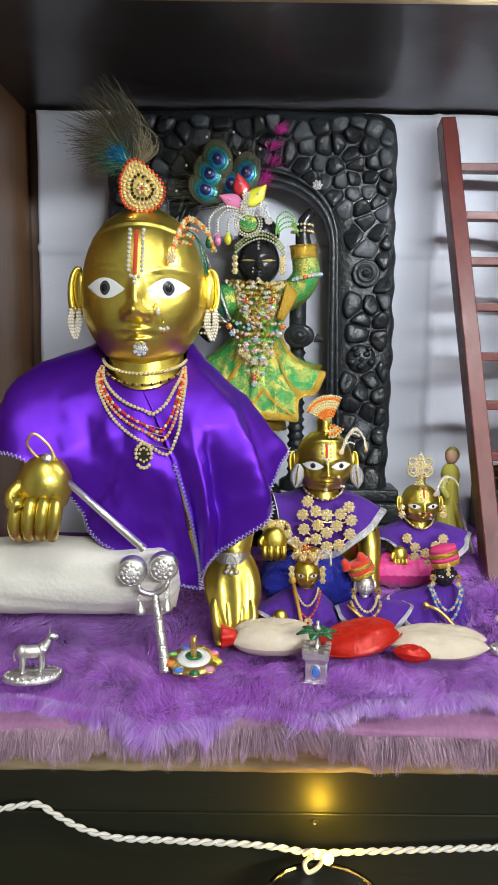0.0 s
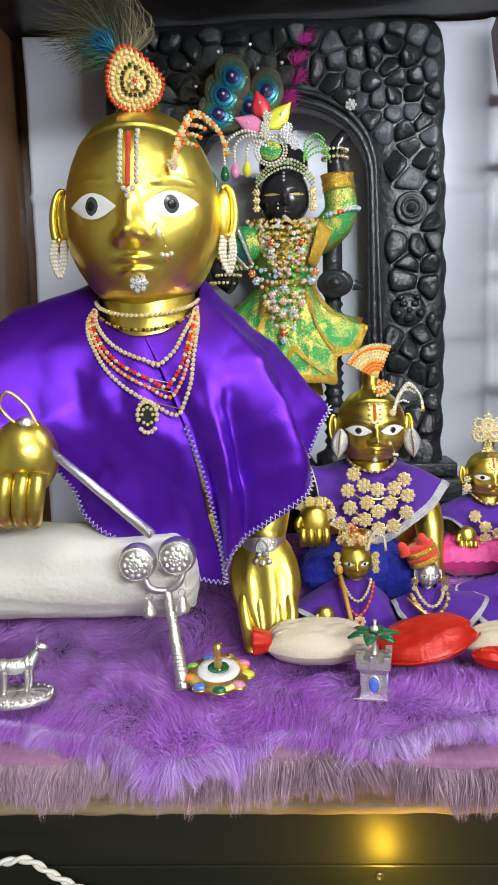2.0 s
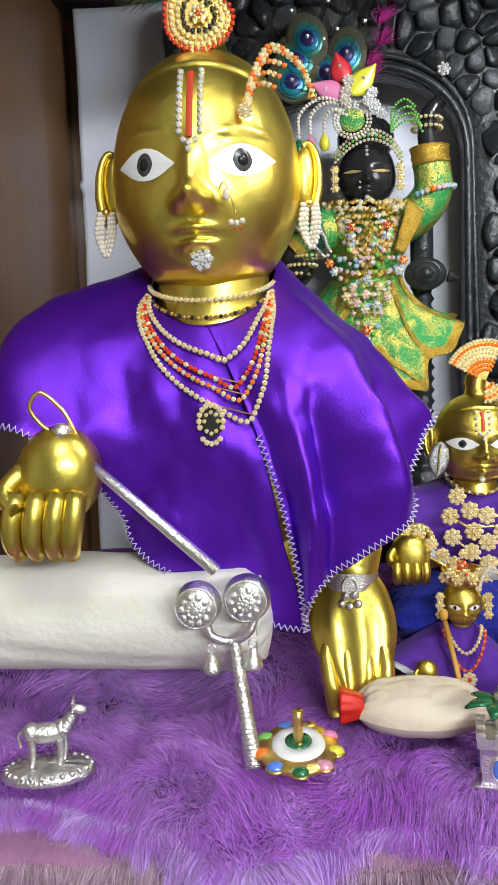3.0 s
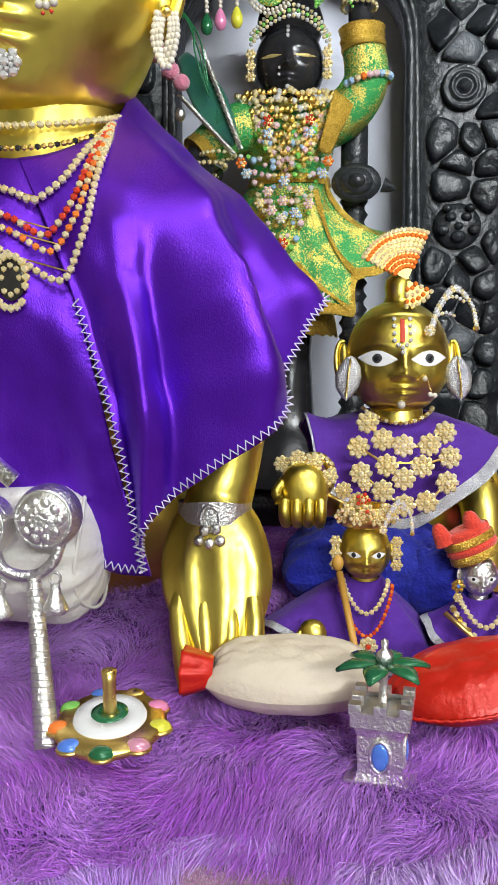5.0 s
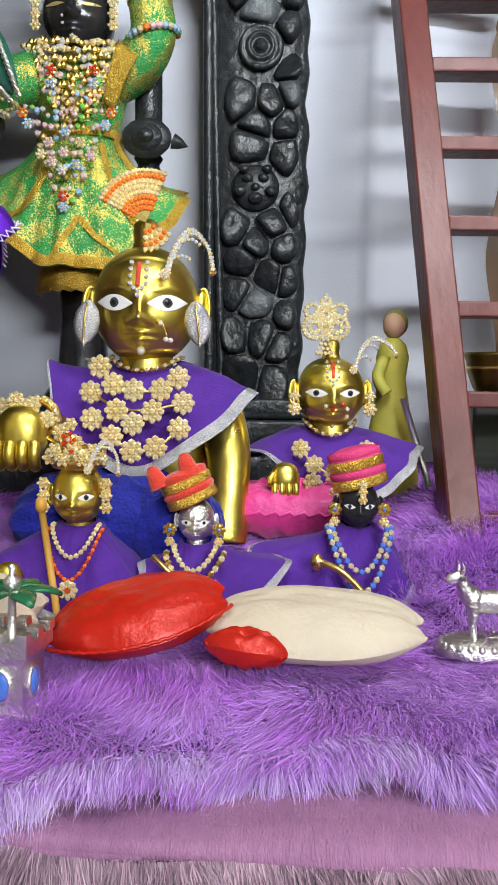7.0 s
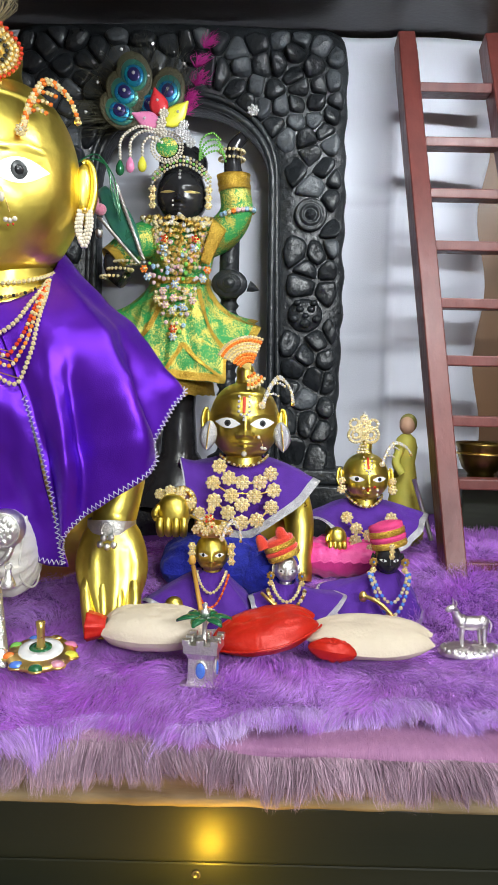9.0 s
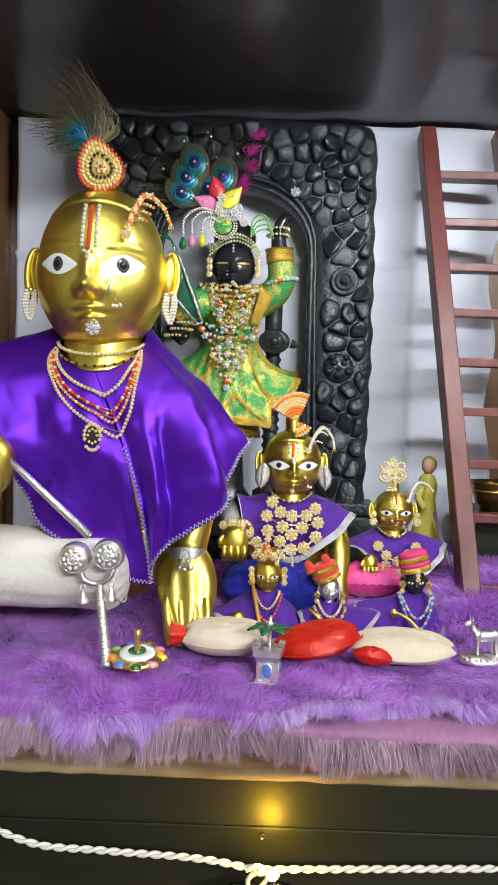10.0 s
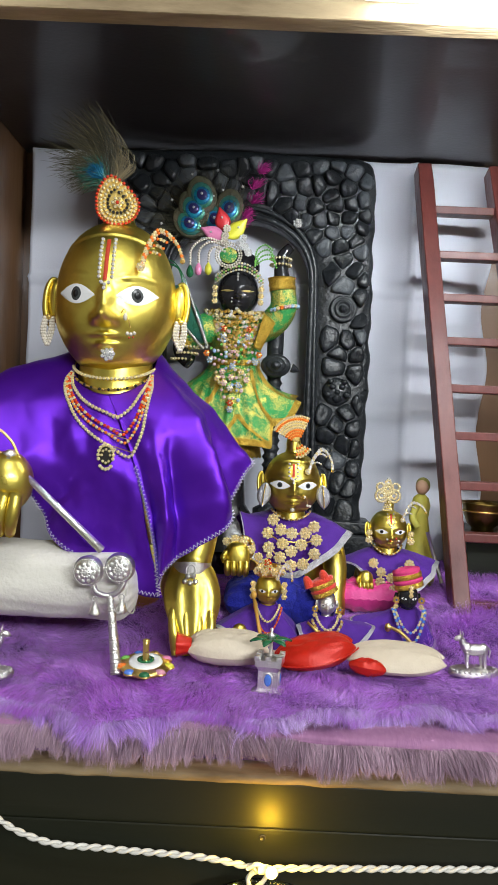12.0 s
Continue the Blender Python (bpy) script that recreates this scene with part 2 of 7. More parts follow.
# ---- mesh helpers ----
class Shape:
    """Collects vertices and faces, with a material index for each face, for one mesh."""

    def __init__(self):
        self.v, self.f, self.m, self.n = [], [], [], 0

    def add(self, verts, faces, mi=0):
        verts = np.asarray(verts, float).reshape(-1, 3)
        o = self.n
        self.v.append(verts)
        self.f.extend([tuple(i + o for i in f) for f in faces])
        self.m.extend([mi] * len(faces))
        self.n += len(verts)
        return self

    def grid(self, p, mi=0, wrap_u=False, wrap_v=False, flip=False):
        p = np.asarray(p, float)
        a, b = p.shape[:2]
        fs = []
        for i in range(a if wrap_u else a - 1):
            for j in range(b if wrap_v else b - 1):
                q = (i * b + j, ((i + 1) % a) * b + j, ((i + 1) % a) * b + (j + 1) % b, i * b + (j + 1) % b)
                fs.append(q[::-1] if flip else q)
        return self.add(p.reshape(-1, 3), fs, mi)

    def ellipsoid(self, c, r, mi=0, nu=20, nv=12, rot=None, power=1.0):
        th = np.linspace(0, 2 * np.pi, nu, endpoint=False)
        ph = np.linspace(-np.pi / 2, np.pi / 2, nv)
        P, T = np.meshgrid(ph, th, indexing="ij")
        sp = lambda x: np.sign(x) * np.abs(x) ** power
        p = np.stack([sp(np.cos(P)) * sp(np.cos(T)) * r[0], sp(np.cos(P)) * sp(np.sin(T)) * r[1], sp(np.sin(P)) * r[2]], -1)
        if rot is not None:
            p = p @ np.array(rot.to_3x3()).T
        return self.grid(p + np.array(c), mi, wrap_v=True, flip=True)

    def tube(self, path, radius, mi=0, n=8, closed=False, caps=True):
        path = np.asarray(path, float)
        k = len(path)
        radius = np.broadcast_to(np.asarray(radius, float), (k,))
        if closed:
            d = np.roll(path, -1, 0) - np.roll(path, 1, 0)
        else:
            d = np.gradient(path, axis=0)
        d /= np.linalg.norm(d, axis=1)[:, None] + 1e-12
        up = np.array([0, 0, 1.0]) if abs(d[0][2]) < 0.9 else np.array([0, 1.0, 0])
        rings = []
        for i in range(k):
            x = np.cross(d[i], up)
            x /= np.linalg.norm(x) + 1e-12
            up = np.cross(x, d[i])
            a = np.linspace(0, 2 * np.pi, n, endpoint=False)
            rings.append(path[i] + radius[i] * (np.cos(a)[:, None] * x + np.sin(a)[:, None] * up))
        self.grid(np.array(rings), mi, wrap_u=closed, wrap_v=True)
        if caps and not closed:
            o = self.n - k * n
            self.f += [tuple(o + i for i in range(n))[::-1], tuple(o + (k - 1) * n + i for i in range(n))]
            self.m += [mi, mi]
        return self

    def lathe(self, prof, c, mi=0, n=24, rot=None):
        a = np.linspace(0, 2 * np.pi, n, endpoint=False)
        p = np.array([[(r * np.cos(t), r * np.sin(t), z) for t in a] for r, z in prof])
        if rot is not None:
            p = p @ np.array(rot.to_3x3()).T
        return self.grid(p + np.array(c), mi, wrap_v=True, flip=True)

    def box(self, lo, hi, mi=0, bev=0.0, rot=None, c=(0, 0, 0)):
        lo, hi = np.array(lo, float), np.array(hi, float)
        bm = bmesh.new()
        bmesh.ops.create_cube(bm, size=1.0)
        for v in bm.verts:
            v.co = Vector([(lo[i] + hi[i]) / 2 + v.co[i] * (hi[i] - lo[i]) for i in range(3)])
        if bev:
            bmesh.ops.bevel(bm, geom=bm.edges[:], offset=bev, segments=2, affect="EDGES", profile=0.6)
        bm.verts.index_update()
        vs = np.array([v.co[:] for v in bm.verts])
        if rot is not None:
            vs = vs @ np.array(rot.to_3x3()).T
        self.add(vs + np.array(c), [[v.index for v in f.verts] for f in bm.faces], mi)
        bm.free()
        return self

    def beads(self, pts, r, mi=0, facet=False):
        """A small ball, or a faceted stone, at each of the points."""
        pts = np.asarray(pts, float).reshape(-1, 3)
        bv, bf = STONE if facet else BALL
        rr = np.broadcast_to(np.asarray(r, float), (len(pts),))
        for p, q in zip(pts, rr):
            self.add(bv * q + p, bf, mi)
        return self

    def build(self, name, mats, parent=None, smooth=True, label="", loc=None):
        me = bpy.data.meshes.new(name)
        me.from_pydata(np.concatenate(self.v).tolist(), [], self.f)
        for m in (mats if isinstance(mats, (list, tuple)) else [mats]):
            me.materials.append(m)
        me.polygons.foreach_set("material_index", np.array(self.m, dtype=np.int32))
        me.polygons.foreach_set("use_smooth", np.full(len(self.f), bool(smooth)))
        me.update()
        ob = new(name, me)
        if parent is not None:
            ob.parent = parent
        if label:
            ob["label"] = label
        return ob


def _ball(facet):
    bm = bmesh.new()
    if facet:
        bmesh.ops.create_icosphere(bm, subdivisions=1, radius=1.0)
    else:
        bmesh.ops.create_uvsphere(bm, u_segments=8, v_segments=6, radius=1.0)
    bm.verts.index_update()
    r = np.array([v.co[:] for v in bm.verts]), [[v.index for v in f.verts] for f in bm.faces]
    bm.free()
    return r


BALL, STONE = _ball(False), _ball(True)


def part(name, shape, material, parent, label="", smooth=True):
    return shape.build(name, material, parent, smooth, label)


def thing(name, label, category, group="", kind=""):
    return tagged(new(name), label, category, group, kind)


def spline(keys, n):
    """A smooth curve through the key points, as n points."""
    k = np.asarray(keys, float)
    seg = np.r_[0, np.cumsum(np.linalg.norm(np.diff(k, axis=0), axis=1))]
    t = np.linspace(0, seg[-1], n)
    m = np.gradient(k, seg, axis=0)
    i = np.clip(np.searchsorted(seg, t, side="right") - 1, 0, len(k) - 2)
    h = (seg[i + 1] - seg[i])[:, None]
    s = ((t - seg[i])[:, None]) / h
    return (2 * s**3 - 3 * s**2 + 1) * k[i] + (s**3 - 2 * s**2 + s) * h * m[i] + (-2 * s**3 + 3 * s**2) * k[i + 1] + (s**3 - s**2) * h * m[i + 1]


def spaced(keys, gap):
    c = spline(keys, 200)
    L = np.r_[0, np.cumsum(np.linalg.norm(np.diff(c, axis=0), axis=1))]
    t = np.linspace(0, L[-1], max(2, int(L[-1] / gap) + 1))
    return np.stack([np.interp(t, L, c[:, k]) for k in range(3)], 1)


def wobble(x, y, seed=0.0, f=1.0):
    return noise.noise(Vector((x * f + seed, y * f - seed * 0.7, seed * 1.3)))


LATTICE = {}


def field(x, y, seed, f):
    """Smooth noise between -1 and 1 for arrays of places."""
    if seed not in LATTICE:
        LATTICE[seed] = np.random.RandomState(seed).uniform(-1, 1, (128, 128))
    lat = LATTICE[seed]
    u, v = np.asarray(x) * f + 64, np.asarray(y) * f + 64
    i, j = np.floor(u).astype(int), np.floor(v).astype(int)
    a, b = u - i, v - j
    a, b = a * a * (3 - 2 * a), b * b * (3 - 2 * b)
    g = lambda p, q: lat[p % 128, q % 128]
    return (g(i, j) * (1 - a) + g(i + 1, j) * a) * (1 - b) + (g(i, j + 1) * (1 - a) + g(i + 1, j + 1) * a) * b


def smooth(a, b, x):
    t = np.clip((x - a) / (b - a), 0, 1)
    return t * t * (3 - 2 * t)


# ---- the alcove ----
def slab(name, lo, hi, material, label, bev=0.001, category="", kind="structure"):
    ob = Shape().box(lo, hi, 0, bev).build(name, material, smooth=False)
    return tagged(ob, label, category or name.replace("_", " "), kind=kind)


# unseen room shell, added to bounce fill light and show in the brass
slab("floor", (-1.9, -2.2, -0.03), (2.1, 1.3, 0.0), FLOOR_TILE, "unseen grey room floor far below the shelf, added to close the room", category="floor")
slab("wall_north", (-1.9, 1.3, 0.0), (2.1, 1.36, 2.6), PLASTER, "unseen pale wall behind the cabinet, added to close the room", category="wall")
slab("wall_south", (-1.9, -2.26, 0.0), (2.1, -2.2, 2.6), PLASTER, "unseen pale wall facing the shrine, added to bounce light", category="wall")
slab("wall_west", (-1.96, -2.2, 0.0), (-1.9, 1.3, 2.6), PLASTER, "unseen pale side wall added to bounce light", category="wall")
slab("wall_east", (2.1, -2.2, 0.0), (2.16, 1.3, 2.6), PLASTER, "unseen pale side wall added to bounce light", category="wall")
slab("ceiling", (-1.96, -2.26, 2.6), (2.16, 1.36, 2.66), PLASTER, "unseen pale room ceiling added to bounce light", category="ceiling")
slab("shelf_board", (-0.30, 0.645, 0.775), (0.44, 1.12, 0.797), WOOD_DARK, "dark stained wooden shelf board carrying the shrine", category="shelf")
slab("cabinet_back", (-0.30, 1.12, 0.60), (0.44, 1.135, 1.50), WOOD_SIDE, "brown wooden back board of the cabinet", category="wall")
slab("cabinet_side", (-0.315, 0.62, 0.10), (-0.295, 1.135, 1.50), WOOD_SIDE, "brown polished wooden side panel of the cabinet", category="wall")
slab("cabinet_side", (0.44, 0.62, 0.10), (0.46, 1.135, 1.50), WOOD_SIDE, "brown polished wooden side panel of the cabinet", category="wall")
slab("upper_shelf", (-0.295, 0.645, 1.452), (0.44, 1.12, 1.475), WOOD_TOP, "dark laminated underside of the shelf above", category="shelf")
fascia = slab("upper_shelf_edge", (-0.315, 0.622, 1.408), (0.46, 0.645, 1.432), WOOD_EDGE, "worn light brown wooden front edge of the upper shelf", 0.002, category="trim")
slab("upper_shelf_board", (-0.315, 0.626, 1.432), (0.46, 0.6449, 1.475), WOOD_TOP, "dark board above the worn wooden edge", category="trim")
slab("paper_strip", (-0.315, 0.619, 1.4325), (0.46, 0.6225, 1.50), PRINT, "purple and white printed paper strip on the shelf front", 0.0005, category="paper strip")
plank = thing("front_panel", "dark stained wooden front boards below the shelf", "panel", kind="structure")
part("board", Shape().box((-0.315, 0.640, 0.7555), (0.46, 0.662, 0.7935), 0, 0.0015), WOOD_DARK, plank, smooth=False)
part("board", Shape().box((-0.315, 0.6415, 0.58), (0.46, 0.664, 0.7548), 0, 0.0015), WOOD_DARK, plank, smooth=False)
sh = Shape()
n = 160
ex = np.linspace(-0.315, 0.46, n)
rows = []
for x in ex:
    w = 0.0012 * wobble(x, 0, 3, 60)
    w2 = 0.0015 * wobble(x, 0, 9, 35)
    rows.append([(x, 0.660, 0.7936), (x, 0.6375 + w, 0.7938 + w2), (x, 0.6365 + w, 0.796), (x, 0.6385 + w, 0.8015 + w2), (x, 0.662, 0.8025)])
sh.grid(rows, 0, flip=True)
part("worn_edge", sh, WOOD_EDGE, plank, "bare worn wooden top edge")
part("knot_hole", Shape().lathe([(0.0, 0.0), (0.0016, 0.0), (0.0024, 0.0008), (0.003, 0.0)], (0.062, 0.6398, 0.7475), 0, 12, Matrix.Rotation(radians(90), 4, "X")), BLACK_BEAD, plank)

# white cotton sheet hung behind the arch
sh = Shape()
nx, nz = 150, 90
P = np.zeros((nx, nz, 3))
for i, s in enumerate(np.linspace(0, 1, nx)):
    for j, t in enumerate(np.linspace(0, 1, nz)):
        x, z = -0.277 + 0.625 * s, 0.83 + 0.618 * t
        fold = 0.006 * math.sin(s * 26 + 1.2 * math.sin(t * 3)) * (1 - 0.5 * t) + 0.007 * wobble(x, z, 5, 9)
        crease = -0.008 * (math.exp(-((z - 1.105) / 0.003) ** 2) + math.exp(-((z - 1.275) / 0.003) ** 2)) - 0.006 * math.exp(-((x - 0.243) / 0.004) ** 2) - 0.003 * math.exp(-((x + 0.12) / 0.004) ** 2)
        edge = 0.006 * smooth(0.9, 1.0, s) * math.sin(z * 38 + 1)
        P[i, j] = (x + edge + 0.004 * wobble(z, 0, 8, 14) * (s < 0.03), 1.085 + fold + crease, z)
sh.grid(P, 0, flip=True)
sheet = tagged(sh.build("cloth_backdrop", CLOTH_WHITE), "white cotton sheet with fold creases hung behind the arch", "curtain")
mod = sheet.modifiers.new("thickness", "SOLIDIFY")
mod.thickness = 0.0008

# tube lamp on the upper shelf
lamp = thing("tube_lamp", "glowing white tube lamp clipped to the upper shelf front", "lamp")
part("diffuser", Shape().tube([(0.12, 0.604, 1.428), (0.45, 0.604, 1.428)], 0.010, 0, 16), TUBE_GLOW, lamp)
part("housing", Shape().box((0.11, 0.6145, 1.421), (0.46, 0.6188, 1.437), 0, 0.002), PVC, lamp, smooth=False)
part("end_cap", Shape().tube([(0.108, 0.604, 1.428), (0.1198, 0.604, 1.428)], 0.0115, 0, 16), PVC, lamp)
part("end_cap", Shape().tube([(0.4502, 0.604, 1.428), (0.462, 0.604, 1.428)], 0.0115, 0, 16), PVC, lamp)


# ---- fur rugs ----
def rug_z(x, y):
    """Height of the upper rug's backing."""
    return 0.859 + 0.033 * smooth(0.74, 0.88, y) + 0.0035 * field(x, y, 2, 16) + 0.022 * smooth(0.2, 0.3, x) * smooth(0.78, 0.9, y)


def front_edge(x):
    return 0.642 - 0.042 * np.exp(-((x + 0.07) / 0.05) ** 2) - 0.02 * np.exp(-((x - 0.065) / 0.045) ** 2) + 0.004 * field(x, 0.3, 4, 15) + 0.004 * field(x, 0.7, 14, 45)


def edge_drop(x):
    """How far the front edge of the upper rug sags."""
    return 0.003 + 0.009 * np.exp(-((x + 0.07) / 0.05) ** 2) + 0.006 * np.exp(-((x - 0.065) / 0.04) ** 2) + 0.006 * field(x, 0.1, 24, 21)


def strands(name, roots, dirs, length, width, material, parent, droop, seed, clump=0.0, axis=1):
    """Fine tapering hairs that lean from their roots, in one mesh."""
    r = np.random.RandomState(seed)
    k = len(roots)
    L = length * r.uniform(0.55, 1.25, k)[:, None]
    d = dirs / np.linalg.norm(dirs, axis=1)[:, None]
    side = np.cross(d, r.normal(size=(k, 3)))
    side /= np.linalg.norm(side, axis=1)[:, None]
    W = width * r.uniform(0.6, 1.3, k)[:, None]
    g = np.array([0, 0, -1.0])
    p1 = roots + d * L * 0.45 + g * droop * L * 0.15
    p2 = roots + d * L * 0.8 + g * droop * L * 0.5
    p3 = roots + d * L + g * droop * L * 0.9 + r.normal(size=(k, 3)) * L * 0.1
    if clump:
        # neighbouring hairs lean together into tufts
        wx, wy = roots[:, 0] + 0.5 * clump * field(roots[:, 0], roots[:, axis], seed + 200, 0.7 / clump), roots[:, axis] + 0.5 * clump * field(roots[:, 0], roots[:, axis], seed + 201, 0.7 / clump)
        cell = (np.floor(wx / clump).astype(int) * 7919 + np.floor(wy / clump).astype(int) * 104729) % 65536
        count = np.maximum(np.bincount(cell, minlength=65536), 1)[cell][:, None]
        mean = lambda q: np.stack([np.bincount(cell, q[:, j], 65536)[cell] for j in range(3)], 1) / count
        root_mean, d_mean = mean(roots), mean(d)
        d_mean /= np.linalg.norm(d_mean, axis=1)[:, None] + 1e-9
        stretch_ = r.uniform(0.75, 1.25, 65536)[cell][:, None]
        goal = root_mean + d_mean * L * stretch_ + g * droop * L * 0.9
        pull = r.uniform(0.35, 0.9, k)[:, None]
        p2 = p2 + (goal - p3) * pull * 0.5
        p3 = p3 + (goal - p3) * pull
    V = np.stack([roots - side * W, roots + side * W, p1 - side * W * 0.9, p1 + side * W * 0.9, p2 - side * W * 0.6, p2 + side * W * 0.6, p3], 1).reshape(-1, 3)
    base = (np.arange(k) * 7)[:, None]
    quads = np.concatenate([base + np.array([[0, 1, 3, 2]]), base + np.array([[2, 3, 5, 4]])])
    tris = base + np.array([[4, 5, 6]])
    me = bpy.data.meshes.new(name)
    loops = np.concatenate([quads.ravel(), tris.ravel()])
    me.vertices.add(len(V))
    me.vertices.foreach_set("co", V.ravel())
    me.loops.add(len(loops))
    me.loops.foreach_set("vertex_index", loops.astype(np.int32))
    np_, nt_ = len(quads), len(tris)
    me.polygons.add(np_ + nt_)
    me.polygons.foreach_set("loop_start", np.concatenate([np.arange(np_) * 4, np_ * 4 + np.arange(nt_) * 3]).astype(np.int32))
    me.polygons.foreach_set("use_smooth", np.ones(np_ + nt_, bool))
    me.materials.append(material)
    me.update(calc_edges=True)
    ob = new(name, me)
    ob.parent = parent
    ob["kind"] = "stuff"
    return ob


rng = np.random.RandomState(4)
rug = thing("fur_rug", "purple long-haired faux fur rug covering the shelf", "rug")
gx, gy = np.linspace(-0.29, 0.435, 120), np.linspace(0, 1, 60)
P = np.zeros((120, 60, 3))
for i, x in enumerate(gx):
    for j, s in enumerate(gy):
        y = front_edge(x) + s * (1.07 - front_edge(x))
        P[i, j] = (x, y, rug_z(x, y) - edge_drop(x) * (1 - smooth(0, 0.07, s)))
sh = Shape().grid(P, 0)
under = P.copy()
under[..., 2] -= 0.004
sh.grid(under, 0, flip=True)
part("backing", sh, FUR_BACK, rug)
k = 250000
x = rng.uniform(-0.29, 0.43, k)
u = rng.uniform(0, 1, k) ** 1.4 * 0.33
fe = front_edge(x)
y = fe + u
z = rug_z(x, y) - edge_drop(x) * (1 - smooth(0, 0.032, u))
near = 1 - smooth(0.0, 0.04, u)
sx = 1.0 * field(x, y, 31, 18) + 0.6 * field(x, y, 32, 55)
sy = 0.9 * field(x, y, 41, 18) + 0.6 * field(x, y, 42, 55)
D = np.stack([sx, -0.35 - 0.6 * near + sy, 0.42 - 0.25 * near + 0.25 * field(x, y, 51, 90)], 1) + rng.normal(size=(k, 3)) * 0.22
strands("pile", np.stack([x, y, z], 1), D, 0.0165, 0.00018, FUR, rug, 0.4, 1, 0.0048)
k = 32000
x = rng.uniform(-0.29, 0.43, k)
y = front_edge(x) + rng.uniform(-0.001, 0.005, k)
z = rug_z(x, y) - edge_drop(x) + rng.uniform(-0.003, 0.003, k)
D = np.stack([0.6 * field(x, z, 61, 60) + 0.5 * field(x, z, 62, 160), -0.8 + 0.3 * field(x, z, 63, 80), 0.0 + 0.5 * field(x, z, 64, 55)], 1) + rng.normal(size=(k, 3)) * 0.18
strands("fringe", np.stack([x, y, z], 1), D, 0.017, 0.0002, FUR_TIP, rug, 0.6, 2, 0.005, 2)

low = thing("lower_fur_rug", "mauve faux fur rug with knit hem over the shelf edge", "rug")
gx = np.linspace(-0.29, 0.435, 100)
P = np.zeros((100, 10, 3))
for i, x in enumerate(gx):
    e = 0.611 + 0.004 * field(x, 0.2, 71, 20)
    for j, (dy, z) in enumerate([(0.4, 0.846), (0.2, 0.846), (0.04, 0.846), (0.01, 0.8465), (0.002, 0.845), (-0.002, 0.841), (0.0, 0.836), (0.004, 0.831), (0.012, 0.829), (0.05, 0.828)]):
        P[i, j] = (x, e + dy, z + 0.0025 * field(x, j * 0.02, 72, 16))
part("backing", Shape().grid(P, 0, flip=True), HEM, low)
hem = P[47:, 2:7].copy()
hem[..., 1] -= 0.003 * smooth(0.09, 0.16, hem[..., 0])
hem[..., 2] += 0.002
part("knit_hem", Shape().grid(hem, 0, flip=True), HEM, low, "ribbed pink knit hem")
part("mattress", Shape().box((-0.288, 0.655, 0.803), (0.43, 1.07, 0.842), 0, 0.008), FUR_BACK, low)
k = 80000
x = rng.uniform(-0.29, 0.43, k)
s = rng.uniform(0, 1, k)
free = x > rng.uniform(0.11, 0.2, k)
s = np.where(free & (s < 0.5), s * 0.4 + 0.42, s)
y = 0.610 - 0.003 * smooth(0.09, 0.16, x) + 0.004 * field(x, 0.2, 71, 20) + np.where(free, 0.003 * (s - 0.5), 0.03 * np.clip(0.45 - s, 0, 1))
z = 0.8475 - 0.011 * s + 0.005 * field(x, 0.4, 75, 28) * s + 0.0025 * field(x, s * 0.02, 72, 16)
D = np.stack([0.7 * field(x, z, 81, 34) + 0.5 * field(x, z, 82, 110), -0.45 + 0.35 * field(x, z, 83, 45), -0.75 + 0.35 * field(x, z, 84, 45)], 1) + rng.normal(size=(k, 3)) * 0.16
strands("pile", np.stack([x, y, z], 1), D, 0.016, 0.0002, FUR_LOW, low, 0.35, 3, 0.0065, 2)


# ---- statues: each one mesh ----
def ring_width(el):
    """How wide the head is at a height: full in the jaw, rounder above."""
    return math.cos(el) ** (0.72 if el < 0 else 0.9)


def head_point(az, el, s, tall=1.29):
    """A point of the face's surface: az and el in radians from straight ahead, for a head of half width s."""
    ca, sa, ce, se = math.cos(az), math.sin(az), math.cos(el), math.sin(el)
    ce = max(0.0, ce)
    cr = max(1e-6, ce) ** (0.72 if el < 0 else 0.9)
    X, Y, Z = sa * cr, -ca * cr, se
    F = Z + 0.1
    low = 0.0 - min(0, Z)
    wide = 1.0 + 0.03 * math.exp(-((Z + 0.3) / 0.35) ** 2) - 0.12 * max(0, -Z - 0.4)
    x, y, z = X * s * wide, Y * s * 1.08 * (1 - 0.06 * low), Z * s * tall
    if Y < 0.15:
        g = lambda cx, cz, wx, wz: math.exp(-(((X - cx) / wx) ** 2) - ((F - cz) / wz) ** 2)
        d = 0.16 * g(0, -0.02, 0.085, 0.2) + 0.30 * g(0, -0.2, 0.095, 0.085) + 0.17 * (g(-0.14, -0.24, 0.075, 0.06) + g(0.14, -0.24, 0.075, 0.06))
        d += 0.15 * g(0, -0.425, 0.16, 0.04) + 0.17 * g(0, -0.535, 0.13, 0.048) - 0.11 * g(0, -0.48, 0.2, 0.02) - 0.03 * g(0, -0.36, 0.04, 0.05) + 0.09 * g(0, -0.74, 0.22, 0.12)
        d += -0.06 * (g(-0.48, 0.06, 0.3, 0.14) + g(0.48, 0.06, 0.3, 0.14)) + 0.04 * (g(-0.5, -0.35, 0.25, 0.2) + g(0.5, -0.35, 0.25, 0.2))
        for c in (-0.5, 0.5):
            arc = 0.30 - 0.5 * (X - c) ** 2
            d += 0.04 * math.exp(-((F - arc) / 0.02) ** 2 - ((X - c) / 0.3) ** 4)
        hair = 0.86 - 0.25 * X * X
        d += 0.022 * math.exp(-((F - hair) / 0.022) ** 2) - 0.014 * math.exp(-((F - hair + 0.05) / 0.02) ** 2)
        y -= d * s
    return x, y, z


